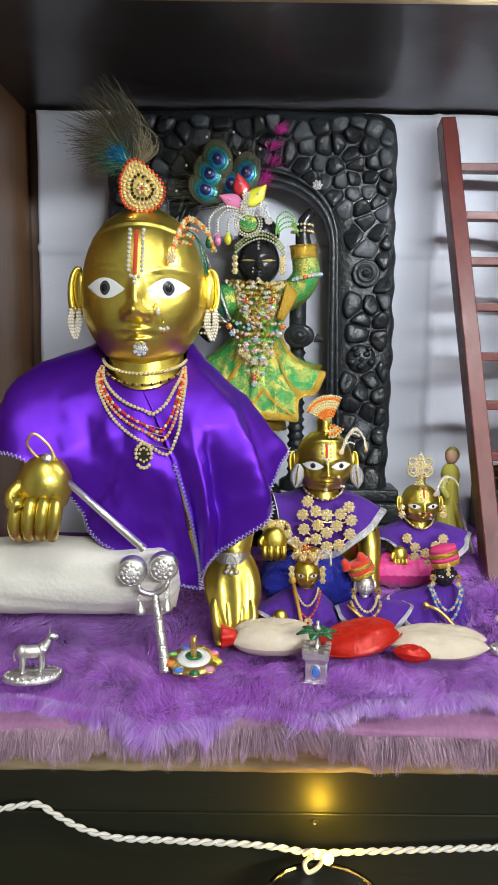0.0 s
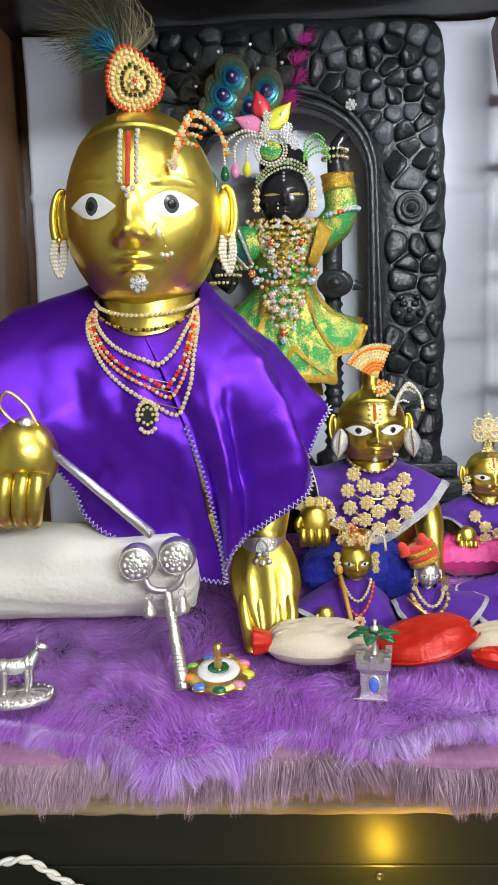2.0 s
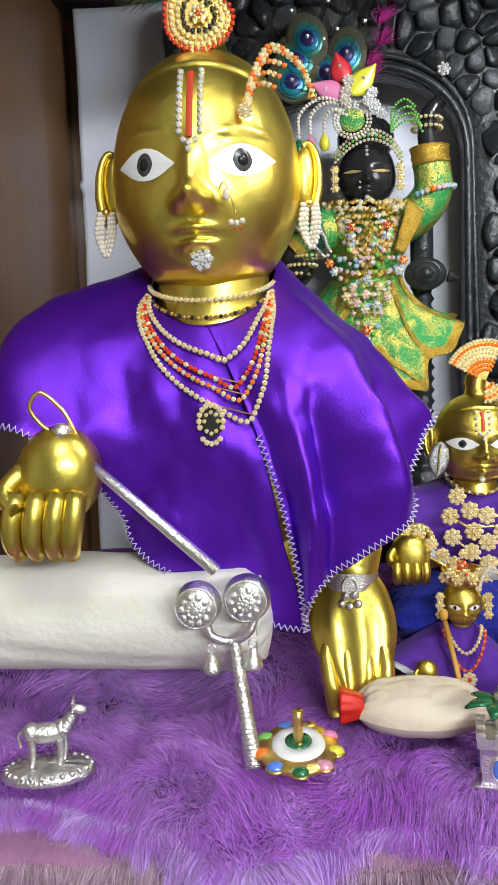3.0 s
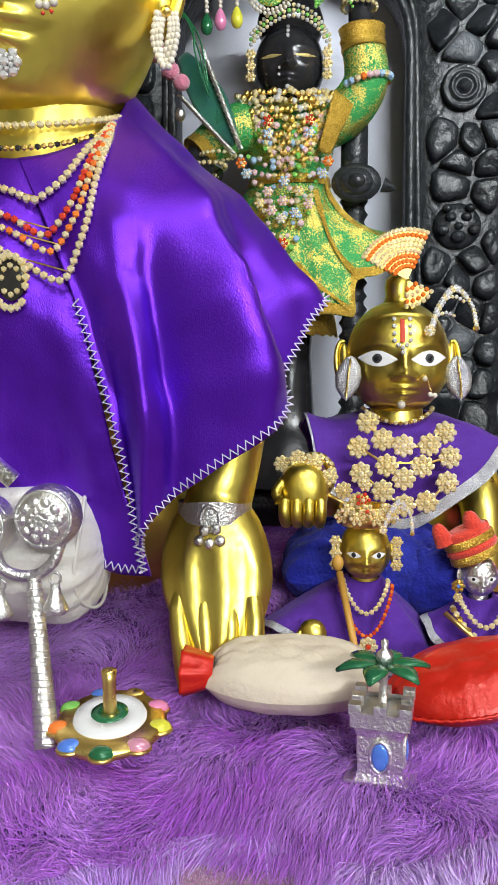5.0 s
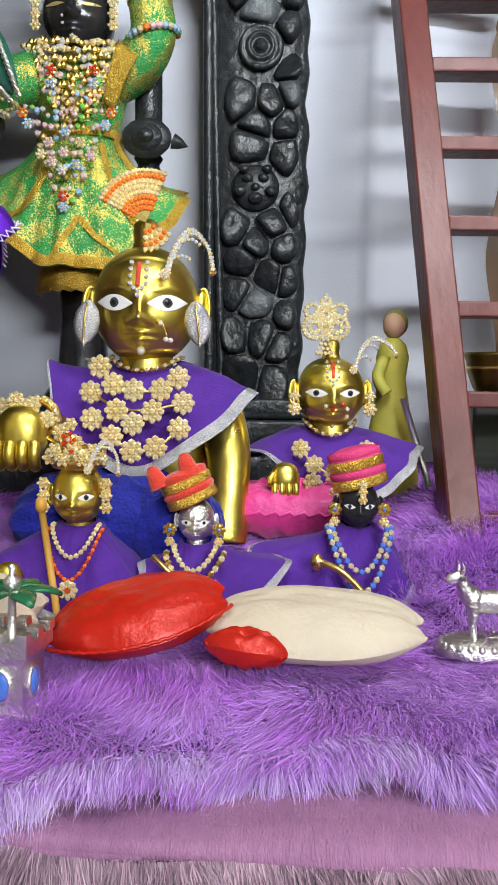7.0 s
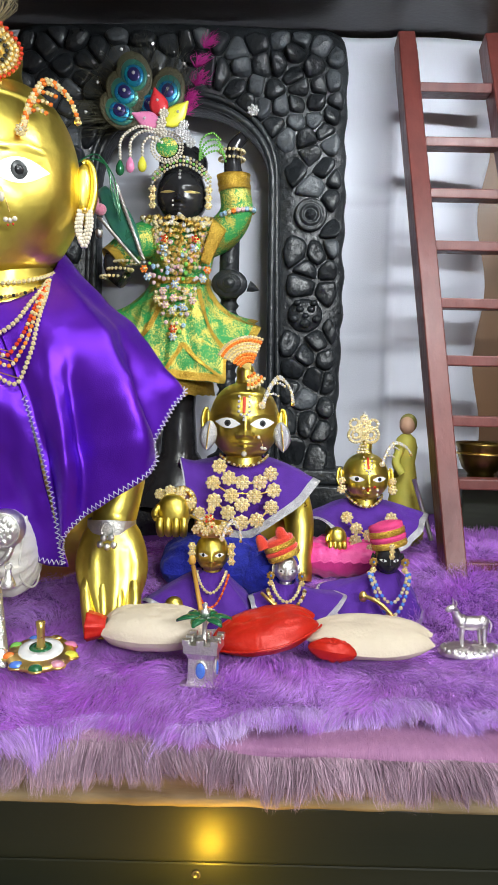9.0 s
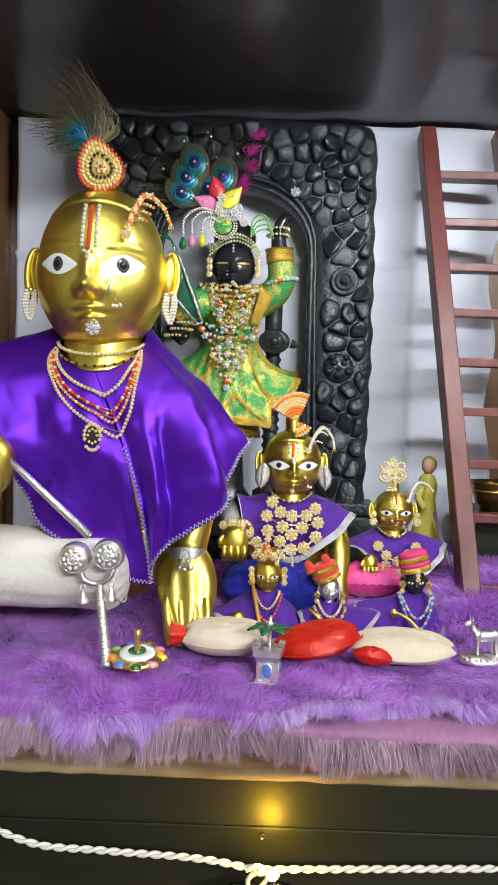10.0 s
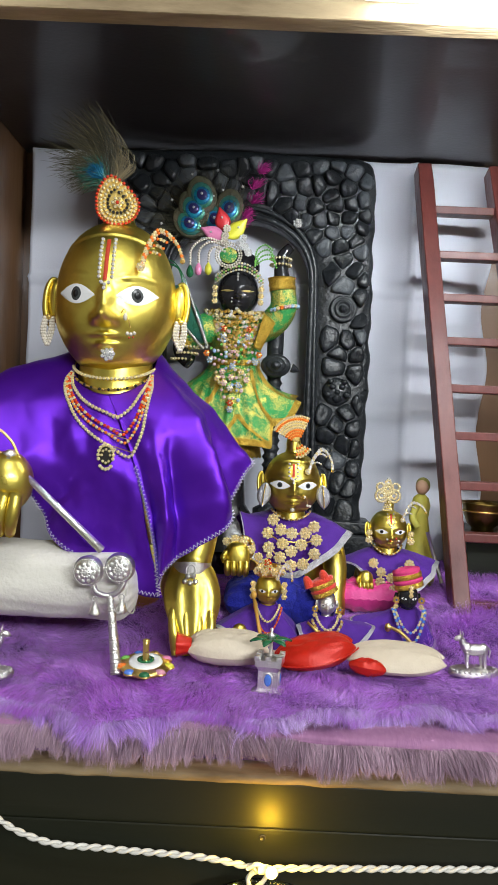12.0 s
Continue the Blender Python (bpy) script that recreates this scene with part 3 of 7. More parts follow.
def face_at(X, Z, s, off=0.0, tall=1.29):
    """A point of the face over the normalised place (X, Z), lifted by off."""
    el = math.asin(max(-0.99, min(0.99, Z)))
    az = math.asin(max(-0.99, min(0.99, X / max(0.05, ring_width(el)))))
    x, y, z = head_point(az, el, s, tall)
    return x * (1 + off), y - off * s, z


def add_head(sh, c, s, metal=0, white=1, dark=2, grey=3, yaw=0.0, pitch=0.0, res=72, ears=True, knot=True, eye=1.0, slit=False, tall=1.29):
    M = Matrix.Translation(c) @ Matrix.Rotation(radians(yaw), 4, "Z") @ Matrix.Rotation(radians(pitch), 4, "X")
    tr = lambda pts: [tuple(M @ Vector(p)) for p in pts]
    els = np.linspace(-math.pi / 2, math.pi / 2, res)
    azs = np.linspace(-math.pi, math.pi, int(res * 1.4), endpoint=False)
    sh.grid(np.array([tr([head_point(a, e, s, tall) for a in azs]) for e in els]), metal, wrap_v=True, flip=True)
    for sgn in (-1, 1):
        cx, cz, hw, hh = 0.47 * sgn, -0.03, 0.31 * eye, (0.045 if slit else 0.12) * eye
        for mi, w, h, off, px in ((white, hw, hh, 0.018, 0.0), (grey, 0.1, 0.1, 0.026, 0.0), (dark, 0.058, 0.058, 0.034, 0.0)):
            if slit and mi != white:
                continue
            ring, mid = [], []
            for q in range(28):
                a = q / 28 * 2 * math.pi
                ex_ = math.cos(a)
                ez = math.sin(a) * ((1 - 0.75 * abs(ex_) ** 2.2) if mi == white else 1)
                ring.append(face_at(cx + ex_ * w, cz + ez * h + (0.02 * ex_ * sgn if mi == white else 0), s, off * 0.35, tall))
                mid.append(face_at(cx + 0.72 * ex_ * w, cz + 0.72 * ez * h, s, off, tall))
            cen = face_at(cx, cz, s, off * 1.25, tall)
            vs = tr(ring + mid + [cen])
            fs = [(i, (i + 1) % 28, 28 + (i + 1) % 28, 28 + i) for i in range(28)] + [(28 + i, 28 + (i + 1) % 28, 56) for i in range(28)]
            sh.add(vs, fs, mi)
        if ears:
            ec = M @ Vector((sgn * s * 1.07, s * 0.08, -s * 0.06))
            sh.ellipsoid(ec, (s * 0.12, s * 0.17, s * 0.37), metal, 16, 12, M.to_3x3().to_4x4() @ Matrix.Rotation(radians(-28 * sgn), 4, "Z"))
            rim = [(sgn * s * (1.09 + 0.12 * math.sin(q)), s * (0.0 + 0.05 * math.cos(q)), s * (-0.04 + 0.37 * math.cos(q))) for q in np.linspace(-0.4, 2.9, 16)]
            sh.tube(tr(rim), s * np.linspace(0.035, 0.06, 16), metal, 8)
            sh.ellipsoid(M @ Vector((sgn * s * 1.1, 0.0, -s * 0.42)), (s * 0.07, s * 0.06, s * 0.1), metal, 10, 8)
    if knot:
        sh.lathe([(0.36 * s, (tall - 0.1) * s), (0.27 * s, tall * s), (0.24 * s, (tall + 0.12) * s), (0.26 * s, (tall + 0.28) * s), (0.24 * s, (tall + 0.42) * s), (0.14 * s, (tall + 0.52) * s), (0.001, (tall + 0.55) * s)], c, metal, 20)
    return M


def fist(sh, c, r, mi=0, rot=0.0, fingers=4, closed=True, tilt=0.0):
    """A closed cast hand: a rounded palm with short finger ridges."""
    M = Matrix.Rotation(radians(rot), 4, "Z") @ Matrix.Rotation(radians(tilt), 4, "X")
    sh.ellipsoid(c, (r * 0.95, r * 0.8, r * 1.15), mi, 24, 16, M, 0.9)
    for i in range(fingers):
        q = (i - (fingers - 1) / 2) * 0.44
        pts = [(q * r, -0.62 * r, -0.2 * r), (q * r * 1.03, -0.8 * r, -0.52 * r), (q * r, -0.74 * r, -0.86 * r), (q * r * 0.95, -0.45 * r, -1.08 * r)]
        sh.tube([tuple(Vector(c) + M @ Vector(p)) for p in spline(pts, 9)], r * 0.225, mi, 8)
    sh.tube([tuple(Vector(c) + M @ Vector(p)) for p in spline([(-0.75 * r, -0.3 * r, 0.45 * r), (-1.0 * r, -0.6 * r, 0.05 * r), (-0.85 * r, -0.8 * r, -0.2 * r)], 7)], r * 0.2, mi, 8)


STATUE_MATS = [BRASS, ENAMEL, PUPIL, IRIS]
HEAD_C, HEAD_S = (-0.0955, 0.748, 1.1995), 0.0558
sh = Shape()
big_m = add_head(sh, HEAD_C, HEAD_S, res=96)
sh.lathe([(0.034, 1.150), (0.0345, 1.132), (0.036, 1.12), (0.0375, 1.105), (0.039, 1.095), (0.0395, 1.08)], (-0.094, 0.752, 0), 0, 32)
sh.ellipsoid((-0.1, 0.80, 1.03), (0.08, 0.05, 0.08), 0, 28, 18)
sh.ellipsoid((-0.1, 0.85, 0.93), (0.06, 0.035, 0.055), 0, 28, 14)
# raised hand with curled fingers
hand = Matrix.Rotation(radians(8), 4, "Y")
sh.ellipsoid((-0.171, 0.672, 1.030), (0.0235, 0.02, 0.027), 0, 26, 18, hand)
for i, q in enumerate((-0.0165, -0.0055, 0.0055, 0.0155)):
    sh.tube(spline([(-0.172 + q, 0.655, 1.022), (-0.174 + q * 1.05, 0.651, 1.008), (-0.176 + q * 1.0, 0.6545, 0.995), (-0.177 + q * 0.9, 0.662, 0.987)], 9), [0.0058, 0.006, 0.006, 0.006, 0.0058, 0.0056, 0.0053, 0.005, 0.0042], 0, 10)
sh.tube(spline([(-0.188, 0.664, 1.034), (-0.196, 0.656, 1.022), (-0.186, 0.650, 1.012)], 8), 0.0055, 0, 10)
sh.tube(spline([(-0.172, 0.684, 1.036), (-0.178, 0.715, 1.036), (-0.18, 0.76, 1.03)], 8), 0.018, 0, 14)
# resting hand
sh.tube(spline([(0.0, 0.765, 1.03), (-0.008, 0.757, 0.975), (-0.013, 0.752, 0.95)], 10), 0.0165, 0, 18)
prof = spline([(-0.013, 0.752, 0.953), (-0.0125, 0.748, 0.935), (-0.0115, 0.741, 0.915), (-0.010, 0.733, 0.895), (-0.009, 0.727, 0.878)], 12)
ring = []
for i, p in enumerate(prof):
    q = i / 11
    wx = 0.0165 + 0.0125 * math.sin(math.pi * min(1, q * 1.15)) ** 0.8 - 0.004 * q
    wy = 0.0150 - 0.006 * q
    ring.append([(p[0] + wx * math.cos(a), p[1] + (wy + (0.0016 * math.cos(a * 9) if 0.25 < q and math.sin(a) < 0 else 0)) * math.sin(a), p[2]) for a in np.linspace(0, 2 * math.pi, 40, endpoint=False)])
sh.grid(ring, 0, wrap_v=True)
for i, q in enumerate((-0.0165, -0.0055, 0.0055, 0.0160)):
    sh.tube(spline([(-0.011 + q, 0.7375, 0.916), (-0.010 + q * 1.1, 0.7310, 0.905), (-0.009 + q * 1.0, 0.7262, 0.889), (-0.009 + q * 0.85, 0.722, 0.872)], 9), [0.003, 0.0042, 0.0048, 0.005, 0.0052, 0.0053, 0.0053, 0.005, 0.0042], 0, 10)
big = tagged(sh.build("brass_statue", STATUE_MATS), "large polished brass statue with white enamel eyes", "statue")


# ---- garments ----
class Drape:
    """A cape about a neck: rows of (angle, neck, shoulder and hem points), joined by smooth curves, with soft folds."""

    def __init__(self, rows, fold=0.003, freq=7.0, seed=1.0, pleats=(), crumple=0.0012, grain=46.0):
        self.crumple, self.grain = crumple, grain
        self.pleats = pleats
        self.a = np.array([r[0] for r in rows], float)
        self.p = [np.array([r[k] for r in rows], float) for k in (1, 2, 3)]
        self.fold, self.freq, self.seed = fold, freq, seed

    def key(self, k, a):
        i = int(np.clip(np.searchsorted(self.a, a, side="right") - 1, 0, len(self.a) - 2))
        h = self.a[i + 1] - self.a[i]
        m = np.gradient(self.p[k], self.a, axis=0)
        s = (a - self.a[i]) / h
        return (2 * s**3 - 3 * s**2 + 1) * self.p[k][i] + (s**3 - 2 * s**2 + s) * h * m[i] + (-2 * s**3 + 3 * s**2) * self.p[k][i + 1] + (s**3 - s**2) * h * m[i + 1]

    def at(self, a, r, out=0.0):
        N, S, H = (self.key(k, a) for k in range(3))
        # the curve passes through the shoulder point at mid length
        C = 2 * S - 0.5 * (N + H)
        p = (1 - r) ** 2 * N + 2 * r * (1 - r) * C + r * r * H
        w = self.fold * r * (0.8 * math.sin(math.radians(a) * self.freq + 2.4 * r + self.seed) + 1.5 * wobble(a * 0.035, r * 1.6, self.seed, 1.5)
                             + 0.35 * math.sin(math.radians(a) * self.freq * 2.3 - 5 * r + self.seed * 2))
        for a0, a1, wd, amp, r0 in self.pleats:
            w += amp * float(smooth(r0, 1.0, r)) * math.exp(-((a - a0 - (a1 - a0) * r) / wd) ** 2)
        u, v = p[0] * 0.8 + p[2] * 0.6, p[2] * 0.8 - p[0] * 0.6
        soft = min(1.0, 3 * r)
        w += self.crumple * soft * (wobble(u * 0.4, v, self.seed, self.grain) + 0.9 * wobble(u, v * 0.3, self.seed + 3, self.grain * 0.8) + 0.35 * wobble(u, v, self.seed + 5, self.grain * 2.2))
        d = np.array([math.sin(math.radians(a)), -math.cos(math.radians(a)), 0.25])
        return p + d * (w + out)

    def mesh(self, name, material, parent, n=110, m=44, label="", a0=None, a1=None):
        a0, a1 = self.a[0] if a0 is None else a0, self.a[-1] if a1 is None else a1
        g = np.array([[self.at(a, r) for r in np.linspace(0, 1, m)] for a in np.linspace(a0, a1, n)])
        ob = part(name, Shape().grid(g, 0), material, parent, label)
        md = ob.modifiers.new("thickness", "SOLIDIFY")
        md.thickness, md.offset = 0.0012, 0.0
        return ob

    def band(self, name, material, parent, path, width, lift=0.0012, label=""):
        """A flat ribbon sewn on along (angle, r) places."""
        rows = []
        for a, r, da, dr in path:
            c = self.at(a, r, lift)
            q = self.at(a + da, r + dr, lift)
            t = (q - c) / (np.linalg.norm(q - c) + 1e-9)
            e = c + t * width
            rows.append([c, c + t * width * 0.5 + np.array([0, -0.0004, 0.0002]), e])
        return part(name, Shape().grid(np.array(rows), 0), material, parent, label)


def zigzag(drape, path, amp, pitch):
    """Points of a zigzag stitch along (angle, r) places of a drape."""
    c = np.array([drape.at(a, r, 0.0016) for a, r in path])
    L = np.r_[0, np.cumsum(np.linalg.norm(np.diff(c, axis=0), axis=1))]
    t = np.arange(0, L[-1], pitch / 2)
    q = np.stack([np.interp(t, L, c[:, k]) for k in range(3)], 1)
    d = np.gradient(q, axis=0)
    d /= np.linalg.norm(d, axis=1)[:, None]
    nrm = np.cross(d, np.array([0, -1.0, 0.15]))
    nrm /= np.linalg.norm(nrm, axis=1)[:, None]
    return q + nrm * (amp * np.where(np.arange(len(t)) % 2, 1, -1))[:, None]


def neck_ring(a, c, rx, ry, dz=0.0):
    return (c[0] + rx * math.sin(math.radians(a)), c[1] - ry * math.cos(math.radians(a)), c[2] + dz * math.cos(math.radians(a)))


NC = (-0.0945, 0.752, 1.1435)
cape_keys = [
    (-180, (-0.10, 0.83, 1.07), (-0.10, 0.88, 0.95)),
    (-130, (-0.178, 0.80, 1.115), (-0.238, 0.83, 1.05)),
    (-95, (-0.192, 0.755, 1.128), (-0.248, 0.75, 1.072)),
    (-70, (-0.194, 0.714, 1.113), (-0.222, 0.690, 1.053)),
    (-52, (-0.163, 0.694, 1.088), (-0.180, 0.679, 1.048)),
    (-38, (-0.139, 0.691, 1.066), (-0.157, 0.694, 1.018)),
    (-22, (-0.120, 0.693, 1.050), (-0.141, 0.706, 0.981)),
    (-6, (-0.100, 0.697, 1.040), (-0.100, 0.720, 0.950)),
    (8, (-0.074, 0.698, 1.026), (-0.059, 0.718, 0.928)),
    (20, (-0.058, 0.698, 1.020), (-0.037, 0.712, 0.927)),
]
flap_keys = [
    (2, (-0.0555, 0.689, 1.022), (-0.0395, 0.703, 0.929)),
    (22, (-0.0455, 0.689, 1.037), (-0.036, 0.699, 0.952)),
    (42, (-0.034, 0.694, 1.062), (-0.008, 0.699, 0.975)),
    (60, (-0.016, 0.704, 1.080), (0.0262, 0.711, 1.002)),
    (66, (-0.012, 0.710, 1.086), (0.0285, 0.717, 1.010)),
    (85, (-0.010, 0.735, 1.100), (0.0300, 0.748, 1.044)),
    (115, (-0.012, 0.775, 1.102), (0.022, 0.79, 1.045)),
    (150, (-0.05, 0.81, 1.08), (-0.02, 0.85, 0.97)),
    (180, (-0.10, 0.83, 1.07), (-0.10, 0.88, 0.95)),
]
cape = thing("satin_cape", "shiny purple satin cape with lavender zigzag stitched edges", "cape")
left_cape = Drape([(a, neck_ring(a, NC, 0.0380, 0.0405, -0.034), s, h) for a, s, h in cape_keys], 0.0048, 5.0, 1.0,
                  ((-20, -52, 7, 0.008, 0.15), (-6, -30, 6, -0.007, 0.2), (6, -14, 5, 0.005, 0.25), (-84, -58, 8, 0.010, 0.1), (-66, -44, 6, -0.008, 0.15), (-112, -84, 7, -0.008, 0.2), (12, 2, 4, -0.005, 0.3)), 0.0042, 34.0)
right_cape = Drape([(a, neck_ring(a, NC, 0.0385, 0.0412, -0.034), s, h) for a, s, h in flap_keys], 0.0048, 5.5, 2.6,
                   ((78, 50, 6, 0.011, 0.05), (58, 34, 6, -0.012, 0.15), (40, 18, 5, 0.007, 0.2), (100, 68, 6, -0.007, 0.25), (20, 9, 4, -0.005, 0.3), (118, 88, 6, 0.006, 0.3)), 0.0042, 34.0)
left_cape.mesh("cape_panel", SATIN, cape, 170, 80)
right_cape.mesh("cape_panel", SATIN, cape, 170, 80)
ST = 0.00055
part("seam_stitch", Shape().tube(zigzag(right_cape, [(2.6, r) for r in np.linspace(0.36, 1, 60)], 0.0018, 0.0038), ST, 0, 5), THREAD, cape, "lavender zigzag stitching")
part("hem_stitch", Shape().tube(zigzag(right_cape, [(a, 0.988) for a in np.linspace(7, 120, 100)], 0.0018, 0.0038), ST, 0, 5), THREAD, cape, "lavender zigzag stitching")
part("hem_stitch", Shape().tube(zigzag(left_cape, [(a, 0.985) for a in np.linspace(-130, 19, 140)], 0.0018, 0.0038), ST, 0, 5), THREAD, cape, "lavender zigzag stitching")


# ---- soft cushions ----
def cushion(name, c, half, material, rot=0.0, tilt=0.0, roll=0.0, parent=None, power=0.55, wrinkle=0.0015, seed=1.0, res=40, label="", pinch=0.0, lens=0.0):
    M = Matrix.Translation(c) @ Matrix.Rotation(radians(rot), 4, "Z") @ Matrix.Rotation(radians(tilt), 4, "X") @ Matrix.Rotation(radians(roll), 4, "Y")
    a, b, h = half
    sh = Shape()
    for side in (1, -1):
        g = np.zeros((res, res, 3))
        for i, u in enumerate(np.linspace(-1, 1, res)):
            for j, v in enumerate(np.linspace(-1, 1, res)):
                f = max(0.0, (1 - abs(u) ** 3.0) * (1 - abs(v) ** 3.0)) ** power
                edge = 1 - pinch * (1 - abs(v)) * abs(u) ** 4
                z = side * h * f + wrinkle * wobble(u * 2, v * 2, seed, 2.2) * f * 1.5 + wrinkle * math.sin(18 * v + 3 * u) * abs(u) ** 3 * 0.5
                g[i, j] = M @ Vector((u * a * edge * (1 - 0.12 * abs(v) ** 4), v * b * (1 - 0.12 * abs(u) ** 4) * (1 - lens * abs(u) ** 2.2), z))
        sh.grid(g, 0, flip=side < 0)
    if parent is not None:
        return part(name, sh, material, parent, label)
    return sh.build(name, material)


def bolster(c, length, r, material, name, rot):
    """A stuffed roll with gathered ends."""
    M = Matrix.Translation(c) @ Matrix.Rotation(radians(rot), 4, "Z")
    rows = []
    for s in np.linspace(0, 1, 60):
        x = (s - 0.5) * length
        e = min(s, 1 - s) * length
        q = math.sqrt(max(0.0, 1 - max(0, 1 - e / (r * 0.62)) ** 2))
        row = []
        for a in np.linspace(0, 2 * math.pi, 56, endpoint=False):
            pleat = 1 + 0.075 * (1 - smooth(0, r * 1.7, e)) * math.sin(a * 15 + 0.6 * math.sin(a * 3)) + 0.045 * wobble(x * 12, a, 2, 1.5) - 0.05 * math.exp(-((a - 3.6 - 0.3 * math.sin(x * 14)) / 0.07) ** 2) - 0.045 * math.exp(-((a - 4.4 - 0.25 * math.sin(x * 11 + 1)) / 0.08) ** 2) + 0.02 * wobble(x * 30, math.sin(a) * 2, 4, 1.5)
            row.append(tuple(M @ Vector((x, r * 1.05 * q * pleat * math.cos(a), r * 0.93 * q * pleat * math.sin(a)))))
        rows.append(row)
    return Shape().grid(rows, 0, wrap_v=True).build(name, material)


bol = thing("bolster", "cream white cotton bolster with pleated ends on the fur", "bolster")
cov = bolster((-0.19, 0.722, 0.9375), 0.264, 0.0372, WHITE_COTTON, "cover", 3)
cov.parent = bol
part("end_gather", Shape().ellipsoid((-0.0585, 0.7285, 0.9375), (0.0025, 0.008, 0.008), 0, 14, 8), WHITE_COTTON, bol)
part("piping", Shape().tube([(-0.0665 + 0.0015 * math.sin(a * 3), 0.728 + 0.0325 * math.cos(a), 0.9375 + 0.0288 * math.sin(a)) for a in np.linspace(0, 2 * math.pi, 40, endpoint=False)], 0.0009, 0, 6, closed=True), WHITE_COTTON, bol)



# ---- jewellery ----
def string(sh, keys, gap, r, mis=(0,), facet=True):
    """Beads set along a curve, with the materials taken in turn."""
    pts = spaced(keys, gap)
    for i, p in enumerate(pts):
        sh.beads([p], r, mis[i % len(mis)], facet)
    return sh


def flower(sh, c, r, stone=0, setting=1, petals=8, core=None):
    """A rhinestone flower that faces the front."""
    c = np.array(c, float)
    sh.ellipsoid(c + np.array([0, r * 0.15, 0]), (r * 0.85, r * 0.22, r * 0.85), setting, 12, 7)
    for i in range(petals):
        a = 2 * math.pi * i / petals
        sh.beads([c + np.array([math.cos(a) * r * 0.74, -r * 0.1, math.sin(a) * r * 0.74])], r * 0.31, stone, True)
        a += math.pi / petals
        sh.beads([c + np.array([math.cos(a) * r * 0.42, -r * 0.22, math.sin(a) * r * 0.42])], r * 0.17, stone, True)
    sh.beads([c + np.array([0, -r * 0.26, 0])], r * 0.3, stone if core is None else core, True)


def spray(name, label, base, tip, drop, sc, cols, category="hair ornament", branch=3):
    """A jewelled plume that curves over and ends in a drop."""
    t = thing(name, label, category)
    b, p, d = (np.array(q, float) for q in (base, tip, drop))
    stem = Shape()
    curve = [b, b + (p - b) * 0.55 + np.array([-0.12, 0, 0.1]) * sc, p, p * 0.45 + d * 0.55 + np.array([0.16, 0, 0.14]) * sc, d]
    string(stem, curve, sc * 0.125, sc * 0.085, cols)
    string(stem, np.array(curve) + np.array([0.05, 0.01, -0.11]) * sc, sc * 0.125, sc * 0.08, cols[::-1])
    part("curved_stem", stem, [CRYSTAL, CRYSTAL_GOLD, ORANGE_BEAD], t, smooth=False)
    fl = Shape()
    flower(fl, b, sc * 0.2, 1, 2, 8, 0)
    part("base_flower", fl, [CRYSTAL, CRYSTAL_GOLD, ORANGE_BEAD], t, smooth=False)
    for i in range(branch):
        tw = Shape()
        q = i / max(1, branch - 1)
        o = b + (p - b) * (0.35 + 0.4 * q)
        string(tw, [o, o + np.array([0.25, -0.02, 0.08 - 0.05 * i]) * sc, o + np.array([0.5, 0, -0.02 - 0.1 * q]) * sc], sc * 0.125, sc * 0.075, cols)
        part("twig", tw, [CRYSTAL, CRYSTAL_GOLD, ORANGE_BEAD], t, smooth=False)
    dr = Shape()
    dr.beads([d + np.array([0, 0, -0.1]) * sc], sc * 0.12, 0, True)
    part("drop", dr, [GOLD], t, smooth=False)
    return t


def brooch(name, label, c, w, h, rim, mid, tilt=0.0):
    """A teardrop jewelled brooch with rows of beads round a flower, on a small stepped foot."""
    t = thing(name, label, "brooch")
    R = Matrix.Rotation(radians(tilt), 3, "X")
    def ringpts(k, n):
        out = []
        for i in range(n):
            a = 2 * math.pi * i / n
            x = math.sin(a) * w * k
            z = (math.cos(a) * 0.5 + 0.14 * max(0, math.cos(a)) ** 5 - 0.05 * abs(math.sin(a))) * h * k
            x -= 0.3 * max(0.0, z)
            out.append(Vector(c) + R @ Vector((x, -0.002, z)))
        return np.array(out)
    plate = Shape()
    outer = ringpts(1.0, 32)
    plate.add(np.vstack([outer, outer + np.array([0, 0.0025, 0])]), [tuple(range(32))[::-1], tuple(range(32, 64))] + [(i, (i + 1) % 32, 32 + (i + 1) % 32, 32 + i) for i in range(32)], 0)
    part("plate", plate, GOLD, t, smooth=False)
    for k, m in ((1.0, rim), (0.83, CRYSTAL_GOLD), (0.64, CRYSTAL_GOLD), (0.47, mid)):
        r = w * 0.085
        nn = max(8, int(math.pi * (w + h * 0.5) * k / (r * 2.1)))
        part("bead_string", Shape().beads(ringpts(k, nn) + np.array([0, -0.0012, 0]), r, 0, True), m, t, smooth=False)
    f = Shape()
    flower(f, np.array(c) + np.array([0, -0.0045, 0]), w * 0.3, 0, 1, 6, 2)
    part("centre_flower", f, [CRYSTAL_GOLD, GOLD, RED_BEAD], t, smooth=False)
    foot = Shape()
    for i in range(4):
        ww = w * (0.22 + 0.11 * i)
        for q in np.linspace(-ww, ww, 4 + i):
            foot.beads([Vector(c) + R @ Vector((q, -0.003, -h * (0.5 + 0.085 * i)))], w * 0.085, i % 2, True)
    part("foot", foot, [CRYSTAL_GOLD, rim], t, smooth=False)
    return t


